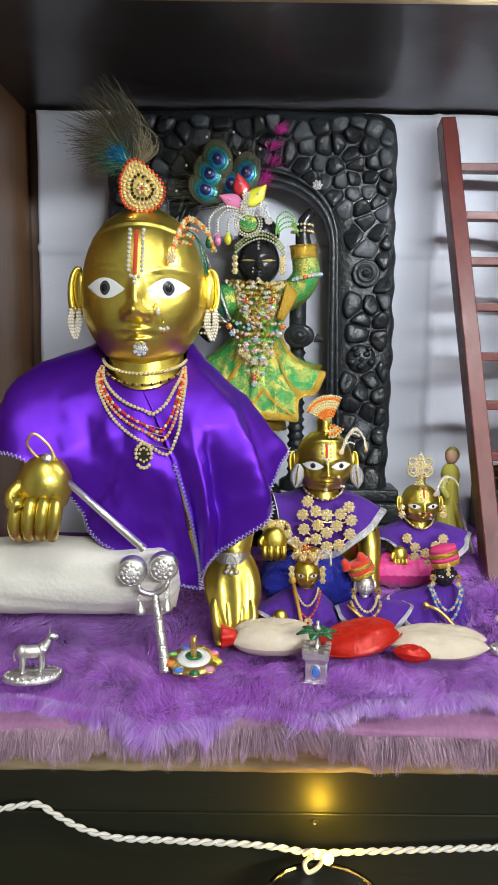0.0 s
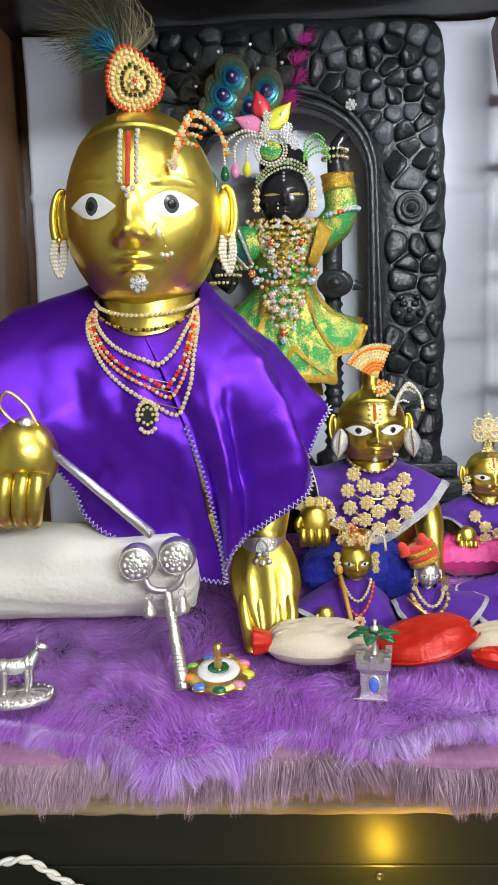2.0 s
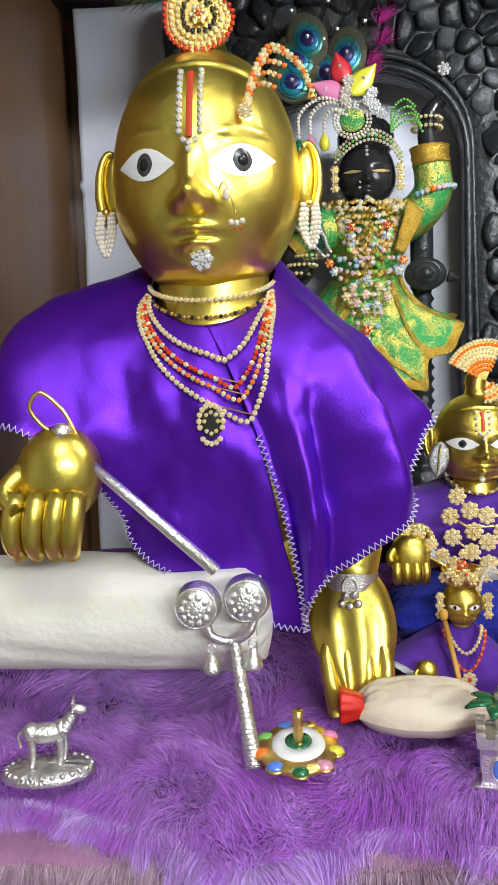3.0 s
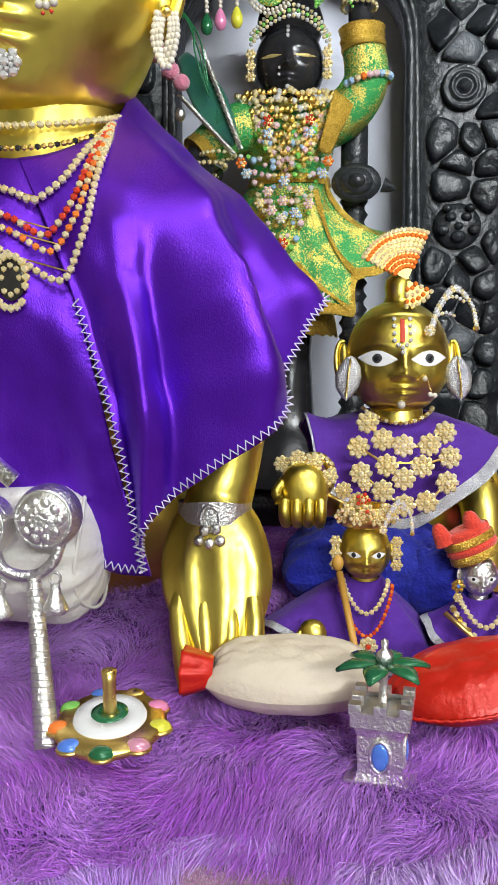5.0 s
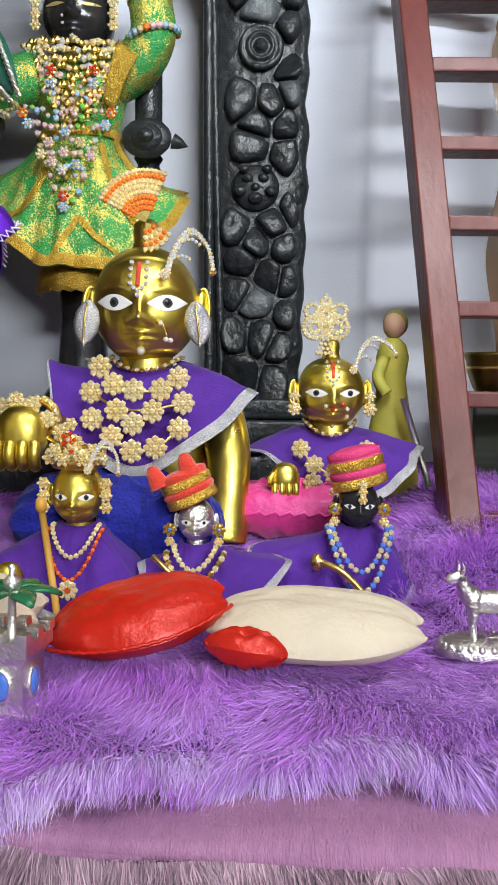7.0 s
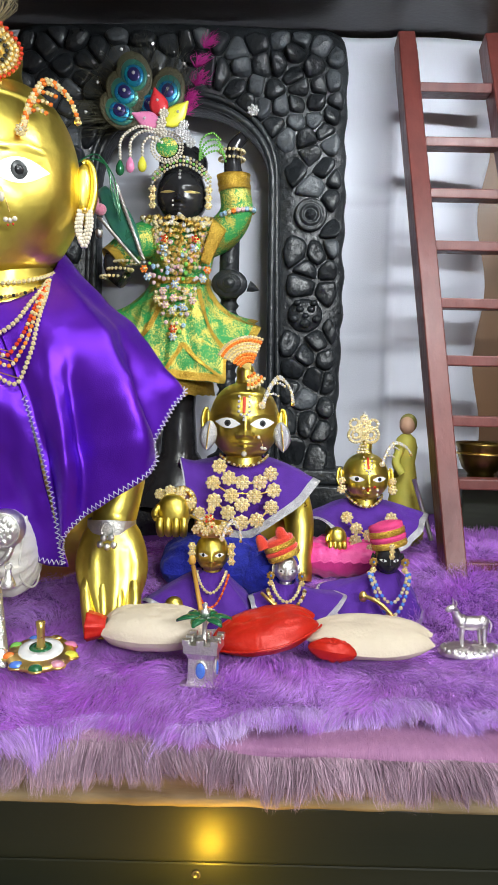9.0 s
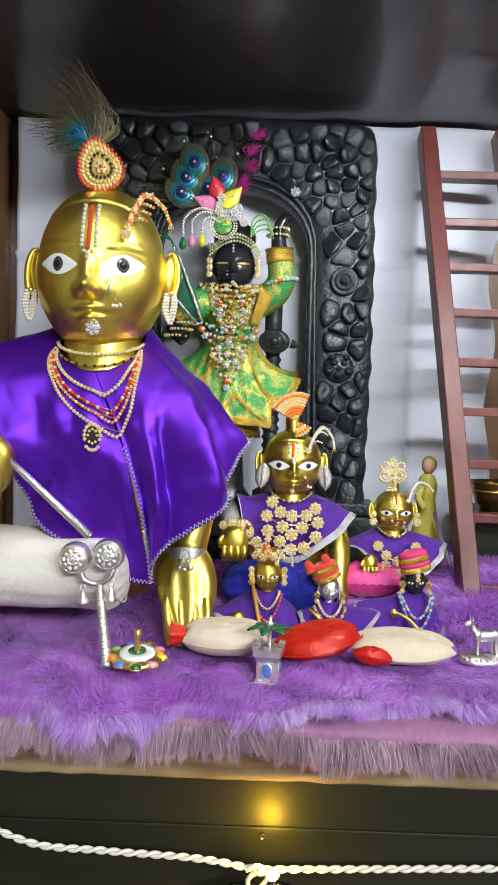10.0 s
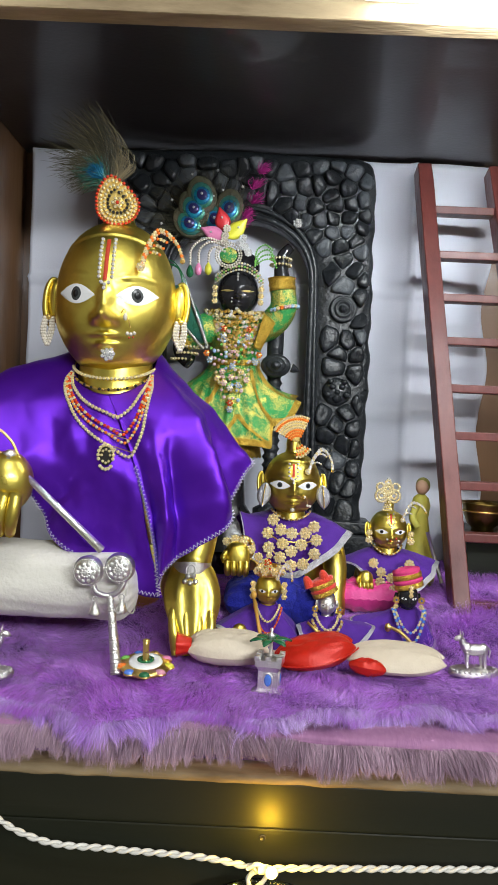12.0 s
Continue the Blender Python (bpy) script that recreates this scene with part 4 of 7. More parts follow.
def fan_brooch(name, label, pivot, size, turn):
    """A fan of bead rows, orange and crystal in turn, over a small fan that points down."""
    t = thing(name, label, "brooch")

    def arc(r, a0, a1, n):
        return np.array([(pivot[0] + r * size * math.sin(radians(a)), pivot[1] - 0.0015, pivot[2] + r * size * math.cos(radians(a))) for a in np.linspace(turn + a0, turn + a1, n)])

    for r0, r1, lo, hi in ((0.02, 1.0, -38, 46), (0.02, 0.5, 140, 205)):
        g = np.array([arc(r, lo, hi, 20) for r in np.linspace(r0, r1, 5)]) + np.array([0, 0.0012, 0])
        ob = part("plate", Shape().grid(g, 0), GOLD, t, smooth=False)
        ob.modifiers.new("thickness", "SOLIDIFY").thickness = 0.0012
    for k, r in enumerate(np.linspace(0.28, 1.0, 8)):
        m = ORANGE_BEAD if k in (0, 1, 2, 6) else CRYSTAL_GOLD
        part("bead_string", Shape().beads(arc(r, -38, 46, int(3 + 15 * r)), size * 0.058, 0, True), m, t, smooth=False)
    for k, r in enumerate((0.18, 0.3, 0.42, 0.52)):
        part("bead_string", Shape().beads(arc(r, 140, 205, 3 + k), size * 0.058, 0, True), (ORANGE_BEAD, CRYSTAL_GOLD)[k % 2], t, smooth=False)
    return t


def scroll_crest(name, label, c, sc):
    """An open filigree crest of crystal rings on a short stem."""
    t = thing(name, label, "brooch")
    for x, z, r in ((-0.5, 0.0, 0.5), (0.5, 0.0, 0.5), (0.0, 0.55, 0.42), (-0.62, 0.72, 0.3), (0.62, 0.72, 0.3), (0.0, 0.0, 0.22), (0.0, 1.08, 0.2), (-0.5, 0.0, 0.24), (0.5, 0.0, 0.24), (0.0, 0.55, 0.18)):
        o = np.array(c) + np.array([x, 0, z]) * sc
        ring = [o + np.array([math.cos(a), 0, math.sin(a)]) * r * sc for a in np.linspace(0, 2 * math.pi, max(7, int(36 * r)), endpoint=False)]
        e = part("wire_ring", Shape().tube(ring, sc * 0.035, 0, 6, closed=True), GOLD, t)
        part("stone_string", Shape().beads(np.array(ring) + np.array([0, -0.0006, 0]), sc * 0.125, 0, True), CRYSTAL_GOLD, e, smooth=False)
    part("tip_stone", Shape().beads([np.array(c) + np.array([0.0, -0.0005, 1.42]) * sc], sc * 0.11, 0, True), CRYSTAL, t, smooth=False)
    st_ = Shape()
    for k in range(4):
        st_.beads([np.array(c) + np.array([u, -0.02, -0.55 - 0.2 * k]) * sc for u in np.linspace(-0.12 - 0.08 * k, 0.12 + 0.08 * k, 2 + k)], sc * 0.1, 0, True)
    part("stem", st_, CRYSTAL_GOLD, t, smooth=False)
    return t


def forehead_mark(name, label, c_fn, z0, z1, w, sc):
    """A red strip between two rows of stones, laid on the forehead."""
    t = thing(name, label, "forehead ornament")
    zs = np.linspace(z0, z1, 14)
    row = np.array([[c_fn(-w * 0.3, z), c_fn(0, z) + np.array([0, -0.0005, 0]), c_fn(w * 0.3, z)] for z in zs])
    part("red_strip", Shape().grid(row, 0, flip=True), RED_PAINT, t)
    for sg in (-1, 1):
        part("stone_string", Shape().beads([c_fn(sg * w, z) for z in np.linspace(z0, z1 + (z0 - z1) * 0.08, max(4, int((z0 - z1) / (sc * 1.9))))], sc, 0, True), CRYSTAL, t, smooth=False)
    part("point_cluster", Shape().beads([c_fn(-w * 0.55, z1 - sc), c_fn(w * 0.55, z1 - sc), c_fn(0, z1 - sc * 2), c_fn(0, z1 - sc * 3.8)], sc, 0, True), CRYSTAL, t, smooth=False)
    return t


def on_face(C, S, lift=0.0012, tall=1.29):
    """A function that lays places (dx, z) on the face of a head."""
    def f(dx, z):
        p = face_at(dx / S, (z - C[2]) / (S * tall), S, 0.0, tall)
        return np.array([C[0] + p[0], C[1] + p[1] - lift, C[2] + p[2]])
    return f


face = on_face(HEAD_C, HEAD_S)
forehead_mark("forehead_mark", "red and crystal forehead mark on the large statue", face, 1.2465, 1.2085, 0.0058, 0.0020)
brooch("topknot_brooch", "teardrop brooch of red beads and rhinestones on the topknot", (-0.0935, 0.7255, 1.2845), 0.0195, 0.040, RED_BEAD, BLACK_BEAD, -8)
spray("curved_plume_ornament", "curved orange and crystal bead plume on the head", (-0.066, 0.694, 1.2225), (-0.052, 0.70, 1.257), (-0.030, 0.700, 1.232), 0.022, (1, 2, 1))
for sg, x in ((-1, -0.1575), (1, -0.0335)):
    e = thing("earring", "triple loop pearl earring on the large statue", "earring", "large statue earrings")
    part("stud", Shape().beads([(x, 0.741, 1.181)], 0.0028, 0), GOLD, e)
    for i in range(3):
        L = Shape()
        w = 0.0016 + 0.0013 * i
        string(L, [(x - w, 0.742 - 0.001 * i, 1.180), (x - w * 1.3, 0.738, 1.170 - 0.001 * i), (x + 0.0012 * (i - 1), 0.737 - 0.0015 * i, 1.158 - 0.0022 * i), (x + w * 1.3, 0.738, 1.170), (x + w, 0.742, 1.180)], 0.0029, 0.0017, (0,), False)
        part("pearl_loop", L, PEARL, e)
nose = thing("nose_ring", "gold nose ring with pearl drops", "nose ring")
q0 = face(0.017, 1.176)
part("ring", Shape().tube(spline([q0 + np.array([-0.003, -0.004, 0.004]), q0 + np.array([0.0, -0.006, 0.008]), q0 + np.array([0.004, -0.006, 0.0]), q0 + np.array([0.006, -0.004, -0.008])], 14), 0.0005, 0, 6), GOLD, nose)
part("pearl", Shape().ellipsoid(q0 + np.array([0.0015, -0.006, 0.0015]), (0.002, 0.002, 0.0035), 0, 12, 8), PEARL, nose)
for dx, dz in ((0.0035, -0.013), (0.0065, -0.0135), (0.0095, -0.0125)):
    part("drop", Shape().beads([q0 + np.array([dx, -0.004, dz])], 0.0018, 0), PEARL, nose)
part("drop", Shape().beads([q0 + np.array([0.005, -0.004, -0.0165]), q0 + np.array([0.0085, -0.004, -0.016])], 0.0009, 0), RED_BEAD, nose)
f = Shape()
flower(f, face(0.0025, 1.1455) + np.array([0, -0.0015, 0]), 0.0068, 0, 1, 7)
chin = thing("chin_flower", "rhinestone flower on the chin of the large statue", "brooch")
part("stone_cluster", f, [CRYSTAL, SILVER], chin, smooth=False)


def necklace_curve(R, amax, lift, n=60, skew=0.0, power=1.0):
    out = []
    for a in np.linspace(-amax, amax, n):
        r = R * max(0.0, 1 - (abs(a) / amax) ** 1.35) ** power
        d = left_cape if a < 2 else right_cape
        out.append(d.at(a, max(0.002, r), lift))
    return np.array(out)


def ring_curve(z, rx, ry, dip, n=60, c=(-0.0945, 0.752), amax=100):
    return np.array([(c[0] + rx * math.sin(radians(a)), c[1] - ry * math.cos(radians(a)), z - dip * math.cos(radians(a))) for a in np.linspace(-amax, amax, n)])


for label, curve, gap, r, mats_, facet in (
        ("rhinestone choker with gold settings on the large statue", ring_curve(1.139, 0.0392, 0.0398, 0.015), 0.0035, 0.0019, [CRYSTAL_GOLD], True),
        ("black and gold bead necklace on the large statue", ring_curve(1.138, 0.0402, 0.0412, 0.024), 0.0028, 0.0015, [GOLD, BLACK_BEAD, GOLD], True),
        ("single row rhinestone necklace on the large statue", necklace_curve(0.125, 62, 0.0028), 0.0036, 0.0020, [CRYSTAL_GOLD], True),
        ("red bead necklace on the large statue", necklace_curve(0.21, 62, 0.0032), 0.0032, 0.0018, [RED_BEAD, RED_BEAD, CRYSTAL_GOLD], True),
        ("orange and pearl bead necklace on the large statue", necklace_curve(0.25, 64, 0.0036), 0.0032, 0.0017, [CRYSTAL_GOLD, ORANGE_BEAD], True),
        ("long rhinestone necklace with a drop pendant", necklace_curve(0.315, 63, 0.0032, power=0.95), 0.0035, 0.0019, [CRYSTAL_GOLD], True)):
    nk = thing("necklace", label, "necklace", "large statue necklaces")
    part("chain", Shape().tube(curve[::2] + np.array([0, 0.0006, 0]), 0.0004, 0, 5), GOLD, nk)
    s2 = Shape()
    string(s2, curve, gap, r, tuple(range(len(mats_))), facet)
    part("bead_string", s2, mats_, nk, smooth=not facet)
    if "pendant" in label:
        pc = curve[len(curve) // 2] + np.array([0.0005, -0.0025, -0.0095])
        pl = Shape()
        pts = [pc + np.array([0.0068 * math.sin(a), -0.0006, 0.009 * math.cos(a) - 0.0035 * (math.cos(a) < -0.6)]) for a in np.linspace(0, 2 * math.pi, 16, endpoint=False)]
        pl.beads(pts, 0.0019, 0, True)
        pl.beads([p * 0.55 + pc * 0.45 for p in pts[::2]], 0.0014, 0, True)
        part("pendant_stones", pl, [CRYSTAL_GOLD], nk, smooth=False)
        part("pendant_plate", Shape().ellipsoid(pc + np.array([0, 0.0008, -0.0005]), (0.0063, 0.0012, 0.0088), 0, 20, 8), BLACK_BEAD, nk)

# silver cuff with bells on the resting hand
cuff = thing("bracelet", "silver cuff bracelet with hanging bells", "bracelet")
rows = []
for a in np.linspace(0, 2 * math.pi, 36, endpoint=False):
    h = 0.0038 + 0.0022 * max(0, -math.sin(a)) ** 3
    rows.append([(-0.0135 + 0.0182 * math.cos(a), 0.752 + 0.0172 * math.sin(a), 0.951 + dz * h) for dz in (-1, -0.4, 0.4, 1)])
part("band", Shape().grid(rows, 0, wrap_u=True), SILVER, cuff)
for i, (dx, dz) in enumerate(((-0.005, -0.012), (0.0, -0.0135), (0.005, -0.012), (-0.0025, -0.007), (0.003, -0.0065))):
    part("bell", Shape().ellipsoid((-0.0135 + dx, 0.7325, 0.951 + dz), (0.0026, 0.0026, 0.0028), 0, 12, 8), SILVER, cuff)
part("loop", Shape().tube([(-0.0135 + 0.0045 * math.cos(a), 0.7335, 0.949 + 0.006 * math.sin(a)) for a in np.linspace(0, 2 * math.pi, 20, endpoint=False)], 0.0008, 0, 6, closed=True), SILVER, cuff)

# silver flute held by the raised hand
fl = thing("flute", "silver rod flute with a coiled gold loop", "flute")
part("rod", Shape().tube([(-0.168, 0.662, 1.052), (-0.089, 0.686, 0.9725)], [0.0026, 0.0038], 0, 14), SILVER, fl)
part("loop", Shape().tube(spline([(-0.166, 0.668, 1.05), (-0.178, 0.666, 1.058), (-0.183, 0.664, 1.068), (-0.178, 0.664, 1.075), (-0.168, 0.666, 1.068), (-0.158, 0.668, 1.05), (-0.15, 0.672, 1.035)], 40), 0.0012, 0, 8), GOLD, fl)
part("grip", Shape().lathe([(0.003, 0), (0.006, 0.003), (0.0062, 0.007), (0.003, 0.010)], (-0.167, 0.668, 1.048), 0, 14), SILVER, fl)


# ---- peacock feathers ----
def feather_tuft(sh, base, tips, n, r, seed, mi=0, width=0.0006, curl=(0, 0, 0)):
    """Loose barbs that fan from a base towards random places between the tips."""
    q = random.Random(seed)
    b = np.array(base, float)
    for _ in range(n):
        k = q.uniform(0, len(tips) - 1.001)
        i = int(k)
        t = np.array(tips[i]) * (1 - k + i) + np.array(tips[i + 1]) * (k - i)
        t = b + (t - b) * q.uniform(0.45, 1.08) + np.array([q.gauss(0, r), q.gauss(0, r), q.gauss(0, r)])
        m = (b + t) / 2 + np.array([q.gauss(0, r), q.gauss(0, r), abs(q.gauss(0, r))]) + np.array(curl) * q.uniform(0.3, 1.3)
        c = spline([b, m, t], 7)
        sh.tube(c, np.linspace(width, width * 0.25, 7), mi, 3, caps=False)


plume = thing("peacock_plume", "small dark peacock feather tuft standing on the topknot", "feather")
PLUME_BASE = (-0.104, 0.737, 1.301)
PLUME_TIPS = [(-0.094, 0.735, 1.330), (-0.096, 0.735, 1.347), (-0.108, 0.737, 1.366), (-0.123, 0.74, 1.377), (-0.140, 0.744, 1.378), (-0.160, 0.746, 1.364), (-0.170, 0.745, 1.338), (-0.156, 0.742, 1.312), (-0.136, 0.74, 1.294)]
s2 = Shape()
feather_tuft(s2, PLUME_BASE, PLUME_TIPS[2:], 620, 0.0028, 3, 0, 0.00042, (0.005, 0, 0.010))
ob = part("barbs", s2, FEATHER, plume)
ob["kind"] = "stuff"
s2 = Shape()
feather_tuft(s2, PLUME_BASE, PLUME_TIPS[:6], 110, 0.0025, 9, 0, 0.0005, (0.014, 0, 0.006))
ob = part("light_barbs", s2, FEATHER_PALE, plume, "pale brown bare barbs")
ob["kind"] = "stuff"
part("shaft", Shape().tube(spline([(-0.093, 0.735, 1.285), (-0.0985, 0.736, 1.305), (-0.110, 0.738, 1.325), (-0.128, 0.742, 1.352)], 12), np.linspace(0.0012, 0.0004, 12), 0, 6), FEATHER_BRONZE, plume)
s2 = Shape()
feather_tuft(s2, PLUME_BASE, [(-0.104, 0.734, 1.33), (-0.122, 0.735, 1.331), (-0.136, 0.736, 1.316), (-0.132, 0.736, 1.301)], 240, 0.0018, 17, 0, 0.0007, (0, 0, 0.004))
ob = part("green_barbs", s2, FEATHER_GREEN, plume, "iridescent green barbs")
ob["kind"] = "stuff"
s2 = Shape()
feather_tuft(s2, (-0.110, 0.733, 1.309), [(-0.114, 0.732, 1.324), (-0.124, 0.732, 1.322), (-0.127, 0.732, 1.311)], 120, 0.001, 18, 0, 0.0006)
ob = part("blue_barbs", s2, FEATHER_BLUE, plume, "iridescent blue eye of the feather")
ob["kind"] = "stuff"


# ---- the smaller statues ----
def cape_for(name, label, nc, nr, keys, material, lace, fold=0.003, freq=7, seed=1.0, a0=-180, a1=180, lacew=0.007, group=""):
    t = thing(name, label, "cape", group)
    d = Drape([(a, neck_ring(a, nc, nr, nr, -nr * 0.25), s_, h_) for a, s_, h_ in keys], fold, freq, seed)
    d.mesh("cape_panel", material, t, 90, 32)
    lo, hi = keys[0][0], keys[-1][0]
    d.band("lace_border", lace, t, [(a, 1.0, 0, -0.25) for a in np.linspace(lo, hi, 110)], lacew, 0.0014, "silver lace border")
    return d, t


def flower_necklace(name, label, rows, r, mats_, group="", link=True):
    t = thing(name, label, "necklace", group)
    for k, pts in enumerate(rows):
        if link:
            part("chain", Shape().tube(spline(np.array(pts) + np.array([0, 0.001, 0]), 40), r * 0.12, 0, 5), GOLD, t)
        for p in pts:
            f = Shape()
            flower(f, p, r, 0, 1, 8)
            part("flower_link", f, mats_, t, smooth=False)
    return t


def choker(name, label, c, rx, ry, drop, gap, r, mats_, group="", amax=95, facet=True):
    t = thing(name, label, "necklace", group)
    cur = np.array([(c[0] + rx * math.sin(radians(a)), c[1] - ry * math.cos(radians(a)), c[2] - drop * math.cos(radians(a)) ** 2) for a in np.linspace(-amax, amax, 50)])
    s3 = Shape()
    string(s3, cur, gap, r, tuple(range(len(mats_))), facet)
    part("chain", Shape().tube(cur[::2] + np.array([0, 0.0005, 0]), r * 0.3, 0, 5), GOLD, t)
    part("bead_string", s3, mats_, t, smooth=False)
    return t


# middle statue
MC, MS = (0.0835, 0.861, 1.0265), 0.0306
sh = Shape()
add_head(sh, MC, MS, res=80, yaw=2, tall=1.1, eye=1.12)
sh.lathe([(0.0155, 1.0), (0.0165, 0.985), (0.022, 0.975), (0.03, 0.965)], (0.0835, 0.862, 0), 0, 24)
sh.ellipsoid((0.084, 0.885, 0.935), (0.045, 0.035, 0.055), 0, 24, 14)
sh.ellipsoid((0.084, 0.885, 0.90), (0.055, 0.04, 0.03), 0, 24, 12)
sh.tube(spline([(0.128, 0.865, 0.965), (0.134, 0.85, 0.935), (0.133, 0.842, 0.905), (0.132, 0.838, 0.89)], 12), [0.013, 0.0135, 0.0135, 0.0135, 0.013, 0.0125, 0.012, 0.012, 0.012, 0.0125, 0.013, 0.013], 0, 18)
sh.tube(spline([(0.045, 0.86, 0.955), (0.035, 0.83, 0.953), (0.029, 0.81, 0.955)], 8), 0.011, 0, 14)
fist(sh, (0.0285, 0.795, 0.953), 0.0142, 0, 0, 4)
tagged(sh.build("brass_statue", STATUE_MATS), "middle-sized brass statue with white enamel eyes beside the arch", "statue", "brass statues")
mid_keys = [(-150, (0.05, 0.9, 0.985), (0.03, 0.92, 0.96)), (-100, (0.05, 0.868, 0.99), (0.027, 0.872, 0.985)), (-75, (0.050, 0.85, 0.985), (0.031, 0.842, 0.99)), (-58, (0.050, 0.84, 0.972), (0.036, 0.826, 0.958)),
            (-30, (0.068, 0.834, 0.962), (0.062, 0.82, 0.938)), (0, (0.084, 0.832, 0.962), (0.084, 0.818, 0.928)), (30, (0.102, 0.834, 0.965), (0.108, 0.822, 0.940)), (55, (0.115, 0.842, 0.978), (0.132, 0.832, 0.957)), (75, (0.122, 0.85, 0.986), (0.150, 0.84, 0.974)), (105, (0.122, 0.872, 0.988), (0.148, 0.875, 0.972)), (150, (0.11, 0.9, 0.985), (0.13, 0.92, 0.96))]
mid_cape, _ = cape_for("small_cape", "purple velvet cape with silver lace border", (0.0835, 0.862, 0.992), 0.0185, mid_keys, VELVET, SILVER_LACE, 0.0015, 5, 1.4, lacew=0.0075)
mface = on_face(MC, MS, 0.0008, 1.1)
forehead_mark("forehead_mark", "short red and crystal forehead mark", mface, 1.048, 1.0345, 0.0045, 0.0015)
fan_brooch("topknot_brooch", "fan brooch of orange beads and crystals on the topknot", (0.0865, 0.838, 1.0700), 0.0285, -24)
spray("curved_plume_ornament", "curved crystal plume with a gold drop on the head", (0.0985, 0.829, 1.041), (0.112, 0.832, 1.0655), (0.1245, 0.832, 1.044), 0.017, (0, 1, 0), branch=2)
for x, sg in ((0.053, -1), (0.1165, 1)):
    e = thing("earring", "silver leaf-shaped earring set with crystals", "earring", "middle statue earrings")
    s3 = Shape()
    pr = [(0.0, 0.0), (0.004, 0.003), (0.0075, 0.008), (0.0085, 0.014), (0.007, 0.020), (0.003, 0.025), (0.0, 0.0262)]
    g = []
    for w, h in pr:
        g.append([(x + sg * 0.001 + q * w * 0.9 - sg * 0.1 * h, 0.836 - 0.0025 * (1 - q * q), 1.001 + h) for q in np.linspace(-1, 1, 7)])
    s3.grid(g, 0, flip=True)
    o_ = part("leaf_plate", s3, SILVER_LACE, e)
    o_.modifiers.new("thickness", "SOLIDIFY").thickness = 0.001
    part("gold_vein", Shape().tube(spline([(x + sg * 0.001, 0.8328, 1.003), (x + sg * 0.0, 0.8318, 1.014), (x - sg * 0.0015, 0.833, 1.025)], 8), 0.0006, 0, 6), GOLD, e)
nr_ = thing("nose_ring", "small gold nose ring with pearls on the middle statue", "nose ring")
q0 = mface(0.009, 1.013)
part("ring", Shape().tube(spline([q0, q0 + np.array([0.003, -0.003, 0.003]), q0 + np.array([0.007, -0.003, -0.006])], 10), 0.0004, 0, 6), GOLD, nr_)
for dx, dz in ((0.0035, 0.001), (0.0065, -0.008), (0.009, -0.0085)):
    part("pearl", Shape().beads([q0 + np.array([dx, -0.003, dz])], 0.0016), PEARL, nr_)
part("chin_pearl", Shape().beads([mface(0.0005, 0.999)], 0.0026, 0, False), PEARL, nr_)
choker("necklace", "crystal and gold choker on the middle statue", (0.084, 0.862, 0.996), 0.021, 0.0225, 0.008, 0.0028, 0.0015, [CRYSTAL_GOLD, GOLD])
links = []
for row in (((295, 605), (340, 655), (402, 672), (480, 670), (530, 635)), ((268, 680), (352, 730), (402, 768), (458, 732), (545, 708)), ((275, 757), (340, 805), (402, 845), (470, 835), (535, 782))):
    links.append([(0.084 + (u / 1.6 - 253) * 0.000293, 0.826 - 0.008 * (1 - ((u - 402) / 150) ** 2) - 0.00004 * (v - 605), 0.941 + (540 - v / 1.6) * 0.0003) for u, v in row])
flower_necklace("necklace", "three-row gold flower necklace set with crystals", links, 0.0066, [CRYSTAL_GOLD, GOLD], "middle statue jewellery")

wr = thing("bracelet", "gold filigree bracelet on the hand of the middle statue", "bracelet")
part("band", Shape().tube([(0.0345 + 0.0095 * math.cos(a), 0.806, 0.961 + 0.0105 * math.sin(a)) for a in np.linspace(0, 2 * math.pi, 24, endpoint=False)], 0.0028, 0, 8, closed=True), GOLD, wr)
part("stone_string", Shape().beads([(0.0345 + 0.011 * math.cos(a), 0.8025, 0.961 + 0.012 * math.sin(a)) for a in np.linspace(0, math.pi, 11)], 0.0016, 0, True), CRYSTAL_GOLD, wr, smooth=False)
part("chain", Shape().tube(spline([(0.04, 0.796, 0.953), (0.052, 0.792, 0.947), (0.06, 0.796, 0.942)], 12), 0.0012, 0, 6), GOLD, wr)

for x, y, z in ((0.017, 0.800, 0.968), (0.0255, 0.796, 0.9715), (0.0345, 0.794, 0.969), (0.0425, 0.793, 0.962), (0.050, 0.792, 0.955), (0.0575, 0.790, 0.950)):
    f = Shape()
    flower(f, (x, y, z), 0.0048, 0, 1, 8)
    part("flower_link", f, [CRYSTAL_GOLD, GOLD], wr, smooth=False)

# small statue at the back
SC, SS = (0.1955, 0.89, 0.9765), 0.0212
sh = Shape()
add_head(sh, SC, SS, res=60, yaw=1, tall=1.02)
sh.lathe([(0.012, 0.96), (0.0125, 0.948), (0.018, 0.94), (0.022, 0.932)], (0.1955, 0.894, 0), 0, 20)
sh.ellipsoid((0.197, 0.905, 0.915), (0.036, 0.03, 0.042), 0, 20, 12)
sh.tube(spline([(0.17, 0.89, 0.93), (0.168, 0.868, 0.927), (0.167, 0.855, 0.926)], 7), 0.008, 0, 12)
fist(sh, (0.167, 0.85, 0.925), 0.0092, 0, 0, 4)
tagged(sh.build("brass_statue", STATUE_MATS), "small brass statue with white enamel eyes behind pink cushion", "statue", "brass statues")
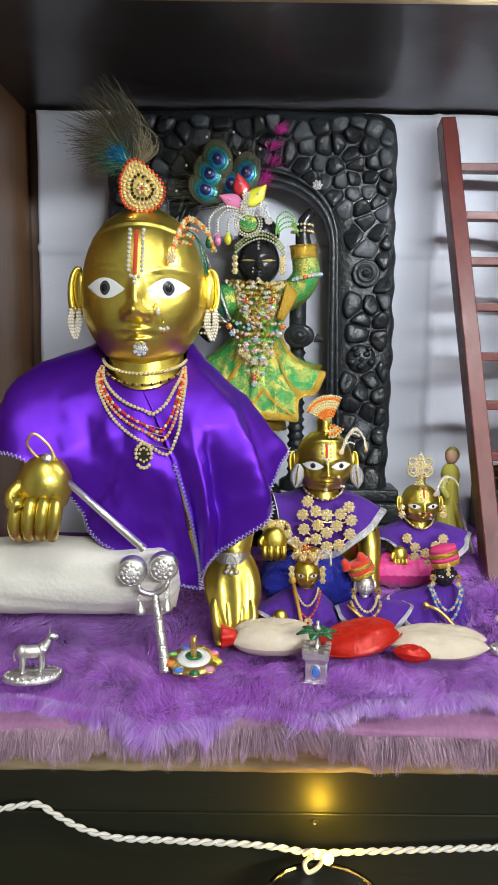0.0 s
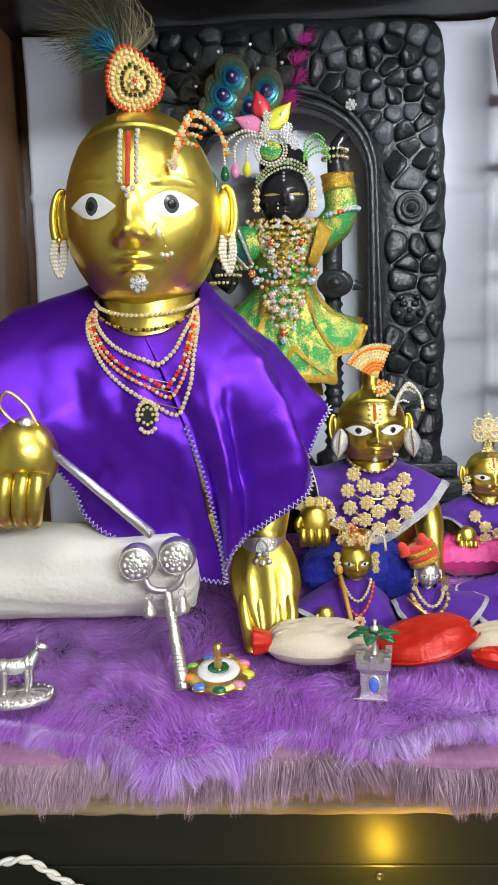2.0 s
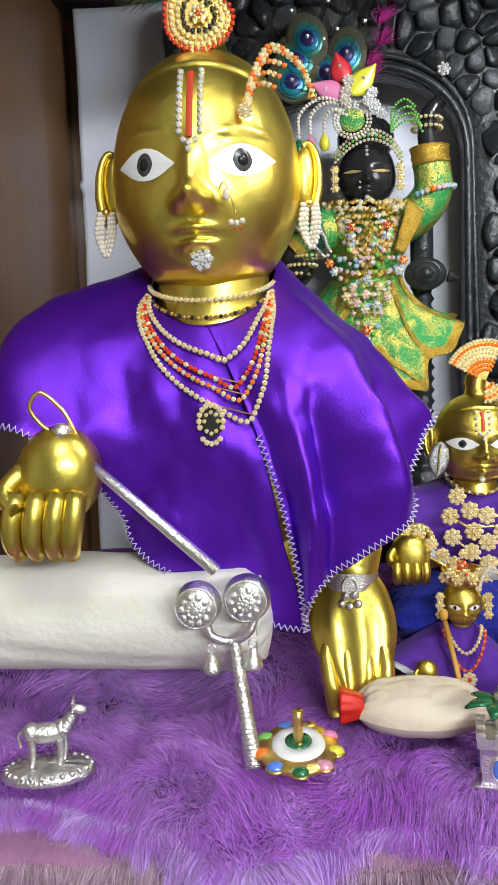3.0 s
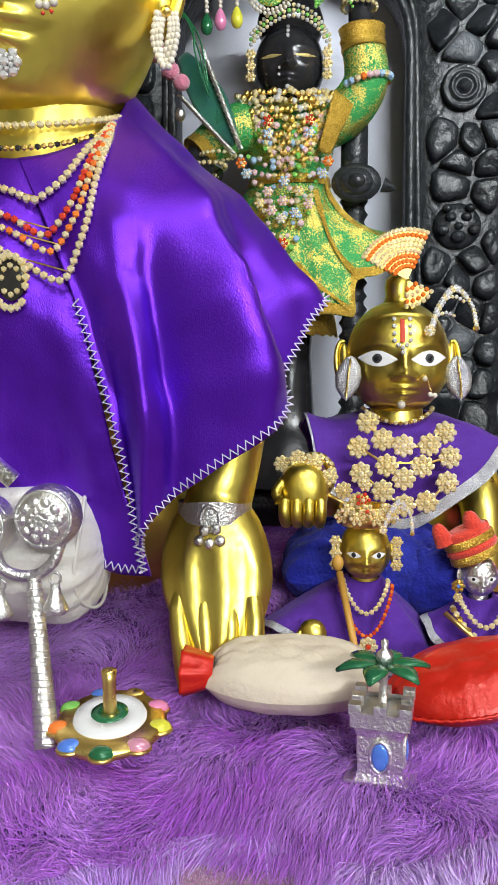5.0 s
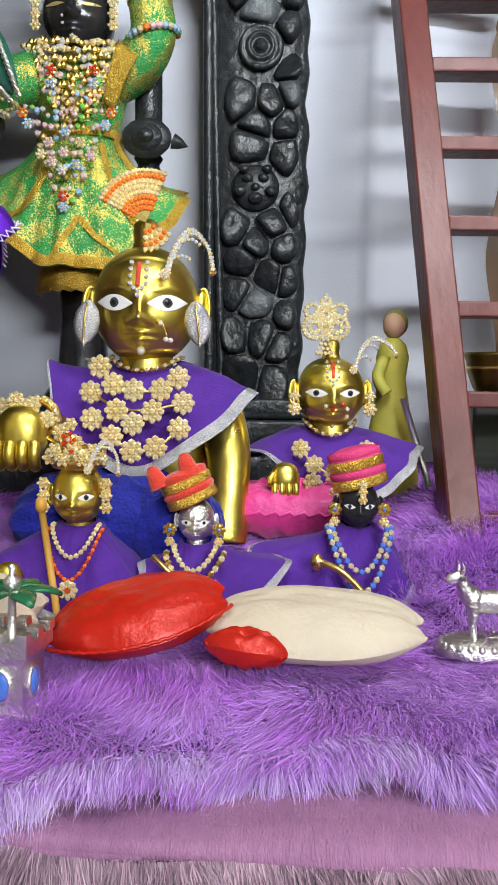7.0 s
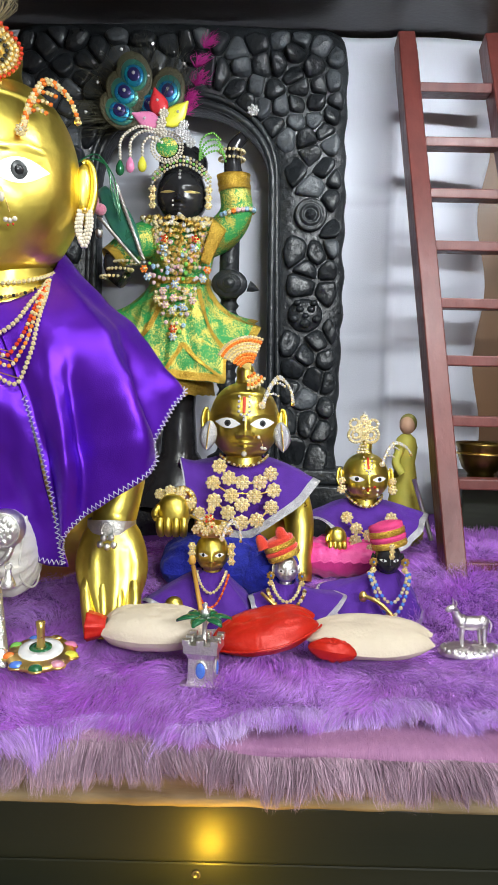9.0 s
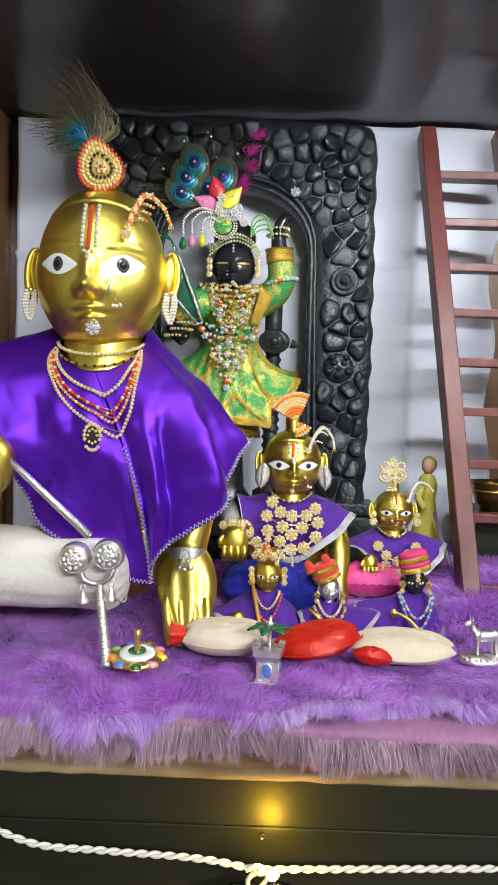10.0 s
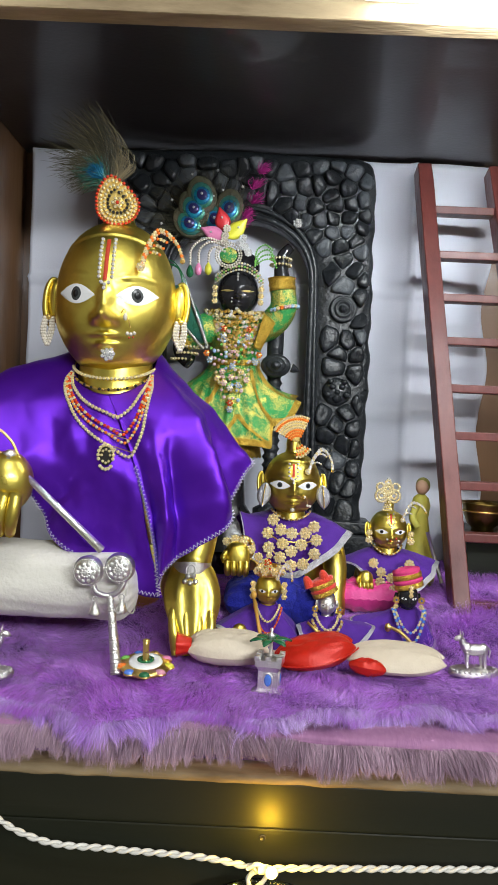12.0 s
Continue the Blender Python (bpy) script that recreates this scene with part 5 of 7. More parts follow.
k2 = [(-150, (0.17, 0.92, 0.945), (0.15, 0.94, 0.93)), (-100, (0.165, 0.892, 0.95), (0.137, 0.895, 0.936)), (-70, (0.165, 0.878, 0.948), (0.139, 0.868, 0.940)), (-45, (0.172, 0.87, 0.94), (0.158, 0.858, 0.938)), (-20, (0.184, 0.866, 0.93), (0.180, 0.855, 0.915)), (10, (0.2, 0.865, 0.926), (0.2, 0.852, 0.905)),
      (40, (0.216, 0.868, 0.935), (0.225, 0.856, 0.915)), (65, (0.224, 0.876, 0.945), (0.242, 0.862, 0.928)), (90, (0.226, 0.892, 0.95), (0.252, 0.882, 0.94)), (150, (0.22, 0.92, 0.945), (0.24, 0.94, 0.93))]
cape_for("small_cape", "purple velvet cape with silver lace border", (0.1955, 0.894, 0.953), 0.0145, k2, VELVET, SILVER_LACE, 0.0014, 5, 2.2, lacew=0.006)
sface = on_face(SC, SS, 0.0006, 1.02)
forehead_mark("forehead_mark", "short red and crystal forehead mark", sface, 0.995, 0.985, 0.0034, 0.0011)
scroll_crest("topknot_brooch", "round crystal filigree crest on the topknot", (0.1905, 0.873, 1.0155), 0.0135)
spray("curved_plume_ornament", "curved crystal plume on the small statue", (0.2075, 0.868, 0.990), (0.218, 0.872, 1.0095), (0.2335, 0.872, 1.0), 0.0135, (0, 1, 0), branch=2)
for x in (0.1725, 0.2185):
    e = thing("earring", "crystal cluster earring on the small statue", "earring", "small statue earrings")
    f = Shape()
    flower(f, (x, 0.874, 0.966), 0.0045, 0, 1, 7)
    flower(f, (x, 0.874, 0.974), 0.0036, 0, 1, 7)
    part("cluster", f, [CRYSTAL_GOLD, GOLD], e, smooth=False)
nr_ = thing("nose_ring", "small red and pearl nose ring", "nose ring")
for dx, dz, m in ((-0.004, -0.002, PEARL), (0.0, -0.004, RED_BEAD), (0.006, -0.001, RED_BEAD), (0.009, -0.004, PEARL), (0.0095, -0.0085, PEARL), (0.001, -0.0145, PEARL)):
    part("bead", Shape().beads([sface(dx, 0.970 + dz)], 0.0014), m, nr_)
choker("necklace", "double row crystal choker on the small statue", (0.1955, 0.894, 0.9585), 0.0165, 0.0195, 0.0085, 0.0026, 0.0015, [CRYSTAL_GOLD, GOLD])
flower_necklace("necklace", "gold flower necklace set with crystals", [[(0.176, 0.858, 0.943), (0.184, 0.853, 0.934), (0.195, 0.849, 0.929), (0.206, 0.852, 0.936), (0.215, 0.857, 0.943)], [(0.183, 0.849, 0.924), (0.197, 0.845, 0.917)]], 0.0058, [CRYSTAL_GOLD, GOLD], "small statue jewellery")


# ---- cushions at the back ----
def edged(name, label, c, half, material, cat="cushion", frill=False, **kw):
    t = thing(name, label, cat)
    cushion("cover", c, half, material, parent=t, **kw)
    if frill:
        pts = []
        for a in np.linspace(0, 2 * math.pi, 90, endpoint=False):
            cx, sx = math.cos(a), math.sin(a)
            k = (abs(cx) ** 4 + abs(sx) ** 4) ** -0.25
            pts.append((c[0] + half[0] * k * cx * 0.97, c[1] + half[1] * k * sx * 0.97, c[2] + 0.0012 * math.sin(a * 30)))
        part("piping", Shape().tube(pts, 0.0012, 0, 6, closed=True), material, t)
    return t


edged("pink_cushion", "bright pink silk cushion under the small statue", (0.171, 0.862, 0.907), (0.040, 0.026, 0.0165), PINK_SILK, frill=True, wrinkle=0.003, seed=3)
edged("blue_cushion", "royal blue velvet cushion in front of the middle statue", (0.066, 0.825, 0.908), (0.050, 0.03, 0.024), BLUE_VELVET, wrinkle=0.003, seed=7, tilt=10)
edged("blue_cushion", "royal blue velvet cushion in front of the middle statue", (0.108, 0.81, 0.903), (0.024, 0.02, 0.023), BLUE_VELVET, wrinkle=0.003, seed=9, tilt=8, rot=-14)


# ---- three little statues ----
def skirt(name, label, nc, keys, lacew=0.0045, seed=1.0):
    return cape_for(name, label, nc, 0.008, keys, VELVET, SILVER_LACE, 0.0016, 6, seed, lacew=lacew, group="little capes")


def little_statue(label, C, S, metal, mats_, res=48, eye=1.0, foot=None):
    sh = Shape()
    if foot:
        fist(sh, foot, 0.0075, 0, 0, 3)
    add_head(sh, C, S, res=res, knot=False, eye=eye, tall=1.15)
    sh.lathe([(S * 0.55, C[2] - S * 1.1), (S * 0.55, C[2] - S * 1.6), (S * 0.65, C[2] - S * 2.2), (S * 0.75, C[2] - S * 3.2), (S * 0.8, C[2] - S * 4.2)], (C[0], C[1] + S * 0.2, 0), 0, 20)
    return tagged(sh.build("little_statue", mats_), label, "statue", "little statues")


def turban(label, c, w, h, cloth, ears=True, tilt=12):
    t = thing("turban", label, "turban", "turbans")
    M = Matrix.Translation(c) @ Matrix.Rotation(radians(tilt), 4, "Y")
    s3 = Shape()
    pts = lambda prof: [[tuple(M @ Vector((r * math.cos(a), r * 0.8 * math.sin(a), z))) for a in np.linspace(0, 2 * math.pi, 28, endpoint=False)] for r, z in prof]
    s3.grid(pts([(w * 0.75, -h), (w, -h * 0.8), (w * 1.02, h * 0.3), (w * 0.9, h * 0.8), (w * 0.5, h * 0.95), (0.0005, h * 0.8)]), 0, wrap_v=True, flip=True)
    part("cap", s3, cloth, t)
    for k, (z0, z1, w0) in enumerate(((-0.95, -0.45, 1.05), (-0.4, -0.1, 1.07), (-0.05, 0.42, 1.06), (0.46, 0.8, 1.0))):
        b = Shape()
        b.grid(pts([(w * (w0 - 0.05), h * z0), (w * w0, h * (z0 + 0.08)), (w * w0, h * (z1 - 0.08)), (w * (w0 - 0.05), h * z1)]), 0, wrap_v=True, flip=True)
        part("roll" if k % 2 else "gold_band", b, cloth if k % 2 else GOLD_LACE, t)
    if ears:
        for x in (-0.95, 0.35):
            part("peak", Shape().tube([tuple(M @ Vector(p)) for p in spline([(x * w, -w * 0.3, h * 0.5), (x * w * 1.02, -w * 0.3, h * 1.1), (x * w * 1.05, -w * 0.25, h * 1.7)], 8)], np.array([0.42, 0.4, 0.38, 0.36, 0.33, 0.3, 0.24, 0.12]) * w, 0, 10), cloth, t)
    return t


T1, R1 = (0.0612, 0.782, 0.9255), 0.0130
little_statue("little brass statue with a crystal crown", T1, R1, 0, STATUE_MATS, eye=0.9, foot=(0.0345, 0.752, 0.888))
cr = thing("crown", "gold crown with crystals and red stones", "crown")
part("band", Shape().lathe([(0.0125, 0.0), (0.0135, 0.0005), (0.0138, 0.010), (0.013, 0.0105), (0.0122, 0.010)], (T1[0], T1[1], 0.9385), 0, 24), GOLD, cr)
for i, a in enumerate(np.linspace(-150, -30, 7)):
    f = Shape()
    flower(f, (T1[0] + 0.0145 * math.cos(radians(a)), T1[1] + 0.0145 * math.sin(radians(a)), 0.944 + (0.004 if i % 2 else 0)), 0.0040, 0, 1, 6, 2 if i == 3 else 0)
    part("crown_flower", f, [CRYSTAL_GOLD, GOLD, RED_BEAD], cr, smooth=False)
f = Shape()
flower(f, (T1[0] - 0.002, T1[1] - 0.013, 0.9535), 0.0040, 2, 1, 5, 0)
flower(f, (T1[0] - 0.001, T1[1] - 0.013, 0.961), 0.0035, 0, 1, 6, 0)
part("crest", f, [CRYSTAL_GOLD, GOLD, RED_BEAD], cr, smooth=False)
spray("curved_plume_ornament", "small crystal plume on the little statue", (T1[0] + 0.008, 0.766, 0.939), (T1[0] + 0.016, 0.768, 0.9535), (T1[0] + 0.0225, 0.768, 0.938), 0.011, (0, 1, 0), branch=2)
for x in (T1[0] - 0.0155, T1[0] + 0.0155):
    e = thing("earring", "crystal cluster earring on the little statue", "earring", "little statue earrings")
    f = Shape()
    for dz in (0.006, 0.0, -0.006):
        flower(f, (x + (0.001 * (dz / 0.006)) * 0, 0.773, 0.9255 + dz), 0.0033, 0, 1, 6)
    part("cluster", f, [CRYSTAL_GOLD, GOLD], e, smooth=False)
choker("necklace", "crystal necklace on the little statue", (T1[0], 0.776, 0.9105), 0.0115, 0.012, 0.014, 0.0027, 0.0015, [CRYSTAL_GOLD])
choker("necklace", "red bead necklace with a flower pendant", (T1[0], 0.774, 0.9085), 0.0135, 0.015, 0.022, 0.0021, 0.0012, [RED_BEAD, ORANGE_BEAD])
f = Shape()
flower(f, (T1[0] + 0.0005, 0.756, 0.8825), 0.005, 0, 1, 8, 2)
fl_ = thing("pendant", "gold flower pendant with a red centre", "pendant")
part("flower_link", f, [CRYSTAL_GOLD, GOLD, RED_BEAD], fl_, smooth=False)
skirt("little_cape", "purple velvet cape with a silver lace border", (T1[0], 0.786, 0.911), [
    (-170, (0.06, 0.81, 0.9), (0.06, 0.83, 0.88)), (-120, (0.045, 0.8, 0.902), (0.015, 0.81, 0.88)), (-85, (0.038, 0.788, 0.903), (0.008, 0.778, 0.885)), (-60, (0.042, 0.776, 0.901), (0.018, 0.760, 0.888)), (-40, (0.048, 0.772, 0.898), (0.040, 0.756, 0.874)),
    (-8, (0.057, 0.770, 0.892), (0.056, 0.758, 0.866)), (35, (0.070, 0.772, 0.893), (0.074, 0.758, 0.868)), (70, (0.078, 0.78, 0.898), (0.096, 0.768, 0.872)), (120, (0.076, 0.8, 0.9), (0.092, 0.81, 0.88)), (170, (0.065, 0.81, 0.9), (0.07, 0.83, 0.88))], seed=1.0)
st = thing("stick", "yellow wooden stick with a round head", "stick")
part("shaft", Shape().tube([(0.0475, 0.764, 0.918), (0.0575, 0.752, 0.872)], 0.0018, 0, 10), WAX_WOOD, st)
part("knob", Shape().ellipsoid((0.0468, 0.7645, 0.922), (0.003, 0.003, 0.0042), 0, 12, 8), WAX_WOOD, st)

T2, R2 = (0.1205, 0.785, 0.9125), 0.0092
little_statue("little silver statue with enamel eyes", T2, R2, 0, [SILVER, ENAMEL, PUPIL, IRIS], eye=1.05)
turban("red wool turban with a gold band", (0.1155, 0.786, 0.9295), 0.0128, 0.0095, RED_CLOTH, True, -24)
for x in (T2[0] - 0.0125, T2[0] + 0.012):
    e = thing("earring", "gold earring with a turquoise stone", "earring", "little statue earrings")
    f = Shape()
    flower(f, (x, 0.775, 0.909), 0.0036, 0, 0, 7, 1)
    flower(f, (x, 0.775, 0.903), 0.0026, 2, 0, 6, 2)
    part("cluster", f, [GOLD, BLUE_BEAD, CRYSTAL_GOLD], e, smooth=False)
choker("necklace", "square crystal necklace on the little silver statue", (T2[0], 0.778, 0.9), 0.0105, 0.0125, 0.0095, 0.003, 0.0017, [CRYSTAL_GOLD])
choker("necklace", "crystal collar on the little silver statue", (T2[0], 0.777, 0.8965), 0.0145, 0.0165, 0.0115, 0.0034, 0.0019, [CRYSTAL_GOLD, GOLD])
skirt("little_cape", "purple velvet cape with a silver lace border", (T2[0], 0.789, 0.902), [
    (-170, (0.12, 0.81, 0.893), (0.12, 0.83, 0.878)), (-90, (0.106, 0.787, 0.895), (0.094, 0.783, 0.888)), (-50, (0.110, 0.778, 0.891), (0.100, 0.766, 0.876)), (0, (0.120, 0.775, 0.886), (0.120, 0.762, 0.866)), (45, (0.131, 0.778, 0.888), (0.146, 0.766, 0.868)),
    (75, (0.138, 0.782, 0.894), (0.166, 0.775, 0.888)), (110, (0.137, 0.79, 0.896), (0.162, 0.795, 0.892)), (170, (0.125, 0.81, 0.893), (0.13, 0.83, 0.878))], seed=2.0)
st = thing("flute", "thin gold stick flute across the little statue", "flute")
part("rod", Shape().tube([(0.1005, 0.768, 0.897), (0.122, 0.758, 0.880)], 0.0014, 0, 8), GOLD, st)

T3, R3 = (0.2045, 0.805, 0.919), 0.0108
little_statue("little black stone statue with enamel eyes", T3, R3, 0, [BLACK_STONE, ENAMEL, PUPIL, IRIS], eye=0.85)
turban("pink turban with gold bands", (0.2035, 0.805, 0.9385), 0.0142, 0.0112, PINK_CLOTH, False, -14)
f = Shape()
for dz in (0.0, 0.0042, 0.008):
    flower(f, (T3[0] + 0.001, 0.7915, 0.9225 + dz), 0.0026, 0, 1, 6)
fm = thing("forehead_mark", "crystal forehead ornament on the black statue", "forehead ornament")
part("stone_cluster", f, [CRYSTAL_GOLD, GOLD], fm, smooth=False)
for x in (T3[0] - 0.0128, T3[0] + 0.0128):
    e = thing("earring", "gold earring with a blue stone", "earring", "little statue earrings")
    f = Shape()
    flower(f, (x, 0.797, 0.917), 0.0038, 0, 0, 7, 1)
    flower(f, (x, 0.797, 0.9105), 0.0028, 2, 0, 6, 2)
    part("cluster", f, [GOLD, BLUE_BEAD, CRYSTAL_GOLD], e, smooth=False)
choker("necklace", "blue and clear crystal necklace on the black statue", (T3[0], 0.798, 0.9085), 0.0145, 0.0165, 0.021, 0.0031, 0.0017, [CRYSTAL_GOLD, CRYSTAL_GOLD, BLUE_BEAD])
choker("necklace", "long blue crystal necklace on the black statue", (T3[0], 0.797, 0.9075), 0.0165, 0.019, 0.0295, 0.0033, 0.0018, [CRYSTAL_GOLD, BLUE_BEAD])
skirt("little_cape", "purple velvet cape with a silver lace border", (T3[0], 0.810, 0.908), [
    (-170, (0.2, 0.83, 0.9), (0.2, 0.85, 0.88)), (-110, (0.182, 0.815, 0.9), (0.155, 0.81, 0.896)), (-80, (0.178, 0.803, 0.898), (0.148, 0.79, 0.886)), (-50, (0.184, 0.795, 0.894), (0.170, 0.780, 0.868)), (-15, (0.198, 0.792, 0.890), (0.196, 0.780, 0.866)), (20, (0.210, 0.793, 0.888), (0.214, 0.78, 0.864)),
    (55, (0.218, 0.8, 0.892), (0.229, 0.786, 0.868)), (100, (0.222, 0.815, 0.898), (0.232, 0.815, 0.88)), (170, (0.21, 0.83, 0.9), (0.21, 0.85, 0.88))], seed=3.0)
st = thing("flute", "gold stick flute with a knob lying across the cape", "flute")
part("rod", Shape().tube(spline([(0.182, 0.782, 0.893), (0.192, 0.776, 0.89), (0.21, 0.768, 0.874)], 10), 0.0018, 0, 8), GOLD, st)
part("knob", Shape().ellipsoid((0.182, 0.782, 0.892), (0.0035, 0.003, 0.0045), 0, 12, 8), GOLD, st)


# ---- carved arch ----
arch = thing("carved_arch", "black painted carved stone arch standing behind the statues", "arch")
OX0, OX1, OZ0, OZ1 = -0.176, 0.183, 0.968, 1.436
IX0, IX1, SPR, APEX = -0.082, 0.104, 1.262, 1.352
AY = 1.034


def outer_at(t):
    """The outline from the foot of one leg over the top to the other foot, uneven as carved."""
    c = 0.022
    keys = [(OX0, OZ0), (OX0 - 0.003, 1.15), (OX0, OZ1 - c), (OX0 + c * 0.3, OZ1 - c * 0.3), (OX0 + c, OZ1), ((OX0 + OX1) / 2, OZ1 + 0.004), (OX1 - c, OZ1), (OX1 - c * 0.3, OZ1 - c * 0.3), (OX1, OZ1 - c), (OX1 + 0.002, 1.15), (OX1, OZ0)]
    L = np.r_[0, np.cumsum([math.dist(a, b) for a, b in zip(keys[:-1], keys[1:])])]
    L /= L[-1]
    x, z = np.interp(t, L, [k[0] for k in keys]), np.interp(t, L, [k[1] for k in keys])
    bite = 0.0012 * math.sin(t * 190) + 0.002 * wobble(x, z, 3, 40)
    return x + (bite if x > 0 else -bite) * (z < OZ1 - 0.01), z


def inner_at(t):
    if t < 0.36:
        return IX0, OZ0 + (SPR - OZ0) * t / 0.36
    if t > 0.64:
        return IX1, OZ0 + (SPR - OZ0) * (1 - t) / 0.36
    a = math.pi * (t - 0.36) / 0.28
    m = (IX0 + IX1) / 2
    return m - (IX1 - IX0) / 2 * math.cos(a), SPR + (APEX - SPR) * math.sin(a) ** 0.8


N = 160
ts = np.linspace(0, 1, N)
rows = []
for t in ts:
    o, i = outer_at(t), inner_at(t)
    mid = [(o[0] * (1 - q) + i[0] * q, o[1] * (1 - q) + i[1] * q) for q in (0.04, 0.35, 0.65, 0.96)]
    rows.append([(o[0], AY + 0.03, o[1]), (o[0], AY + 0.005, o[1])] + [(m[0], AY + 0.001 * wobble(m[0], m[1], 2, 60), m[1]) for m in mid] + [(i[0], AY + 0.005, i[1]), (i[0], AY + 0.03, i[1])])
part("frame", Shape().grid(rows, 0), CARVED, arch)
for off, rad in ((0.005, 0.0042), (0.0145, 0.0034)):
    pts = []
    for t in np.linspace(0, 1, 120):
        i, o = np.array(inner_at(t)), np.array(outer_at(t))
        d = (o - i) / np.linalg.norm(o - i)
        pts.append((i[0] + d[0] * off, AY - 0.001, i[1] + d[1] * off))
    part("moulding", Shape().tube(pts, rad, 0, 10), CARVED, arch)


def clip(poly, p, nrm):
    out = []
    for a, b in zip(poly, poly[1:] + poly[:1]):
        da, db = (a[0] - p[0]) * nrm[0] + (a[1] - p[1]) * nrm[1], (b[0] - p[0]) * nrm[0] + (b[1] - p[1]) * nrm[1]
        if da <= 0:
            out.append(a)
        if da * db < 0:
            s = da / (da - db)
            out.append((a[0] + (b[0] - a[0]) * s, a[1] + (b[1] - a[1]) * s))
    return out


q = random.Random(12)


def inside(x, z, m=0.0):
    if not (OX0 + 0.006 + m < x < OX1 - 0.004 - m and OZ0 + 0.012 < z < OZ1 - 0.006 - m):
        return False
    xm, hw = (IX0 + IX1) / 2, (IX1 - IX0) / 2 + 0.02
    if z < SPR:
        return abs(x - xm) > hw + m
    return ((x - xm) / (hw + m)) ** 2 + ((z - SPR) / (APEX - SPR + 0.02 + m)) ** 2 > 1


seeds = []
for _ in range(9000):
    p = (q.uniform(OX0, OX1), q.uniform(OZ0, OZ1))
    gap = 0.0195 if p[1] > 1.05 else 0.023
    if inside(*p, 0.004) and all(math.dist(p, s_) > gap * (0.85 + 0.3 * wobble(p[0], p[1], 6, 40)) for s_ in seeds):
        seeds.append(p)
ghost = [inner_at(t) for t in np.linspace(0, 1, 90)] + [(outer_at(t)[0] * 1.0 + (0.006 if outer_at(t)[0] > 0 else -0.006) * 0.5, outer_at(t)[1] + 0.003) for t in np.linspace(0, 1, 120)]
specials = [(0.1475, 1.241), (0.1445, 1.134), (-0.1395, 1.241), (-0.1365, 1.134)]
seeds = [s_ for s_ in seeds if all(math.dist(s_, c) > 0.026 for c in specials)]
for s_ in seeds:
    poly = [(s_[0] - 0.03, s_[1] - 0.03), (s_[0] + 0.03, s_[1] - 0.03), (s_[0] + 0.03, s_[1] + 0.03), (s_[0] - 0.03, s_[1] + 0.03)]
    for o in seeds + specials + ghost:
        d = math.dist(o, s_)
        if 0 < d < 0.07:
            k = 0.5
            if o in specials:
                k = 0.42
            nrm = ((o[0] - s_[0]) / d, (o[1] - s_[1]) / d)
            poly = clip(poly, (s_[0] + (o[0] - s_[0]) * k - nrm[0] * 0.0006, s_[1] + (o[1] - s_[1]) * k - nrm[1] * 0.0006), nrm)
    if len(poly) < 3:
        continue
    # resample and round the outline
    P2 = np.array(poly)
    n2 = 14
    L = np.r_[0, np.cumsum(np.linalg.norm(np.roll(P2, -1, 0) - P2, axis=1))]
    P3 = np.vstack([P2, P2[:1]])
    t = np.linspace(0, L[-1], n2, endpoint=False)
    ring = np.stack([np.interp(t, L, P3[:, k]) for k in (0, 1)], 1)
    ring = 0.12 * np.roll(ring, 1, 0) + 0.76 * ring + 0.12 * np.roll(ring, -1, 0)
    c = ring.mean(0)
    h = q.uniform(0.0045, 0.0105)
    tx, tz = q.gauss(0, 0.22), q.gauss(0, 0.22)
    rows = []
    for sc, dep in ((1.0, 0.004), (0.99, -h * 0.35), (0.9, -h * 0.78), (0.72, -h), (0.35, -h * 1.03), (0.02, -h * 1.03)):
        rr = c + (ring - c) * sc
        rows.append([(p[0], AY + dep + ((p[0] - c[0]) * tx + (p[1] - c[1]) * tz) * (dep < 0) + 0.0014 * wobble(p[0], p[1], 1, 130), p[1]) for p in rr])
    part("stone", Shape().grid(rows, 0, wrap_v=True, flip=False), CARVED_WORN if q.random() < (0.35 if c[1] > 1.27 else 0.12) else CARVED, arch)
for k, (cx, cz) in enumerate(specials):
    s2 = Shape()
    R = Matrix.Rotation(radians(90), 4, "X")
    if k in (0, 2):
        s2.lathe([(0.0175, -0.002), (0.0175, 0.005), (0.0155, 0.0075), (0.0135, 0.0055), (0.0115, 0.0055), (0.0105, 0.0085), (0.0085, 0.0085), (0.0075, 0.006), (0.0055, 0.006), (0.0045, 0.0095), (0.0001, 0.011)], (cx, AY, cz), 0, 28, R)
        part("rosette", s2, CARVED, arch)
    else:
        s2.ellipsoid((cx, AY - 0.002, cz), (0.019, 0.008, 0.018), 0, 20, 12)
        for dx, dz, r in ((-0.006, 0.006, 0.0045), (0.006, 0.006, 0.0045), (0, -0.001, 0.004), (0, -0.009, 0.006), (-0.012, -0.004, 0.005), (0.012, -0.004, 0.005), (-0.009, 0.013, 0.004), (0.009, 0.013, 0.004)):
            s2.ellipsoid((cx + dx, AY - 0.009, cz + dz), (r, 0.004, r * 0.8), 0, 12, 8)
        part("carved_boss", s2, CARVED, arch)
for x0, x1 in ((OX0 - 0.008, IX0 + 0.01), (IX1 - 0.01, OX1 + 0.012)):
    part("plinth", Shape().box((x0, AY - 0.022, 0.952), (x1, AY + 0.035, 0.968), 0, 0.003), CARVED, arch)
    part("plinth", Shape().box((x0 - 0.004, AY - 0.028, 0.925), (x1 + 0.004, AY + 0.036, 0.9515), 0, 0.003), CARVED, arch)
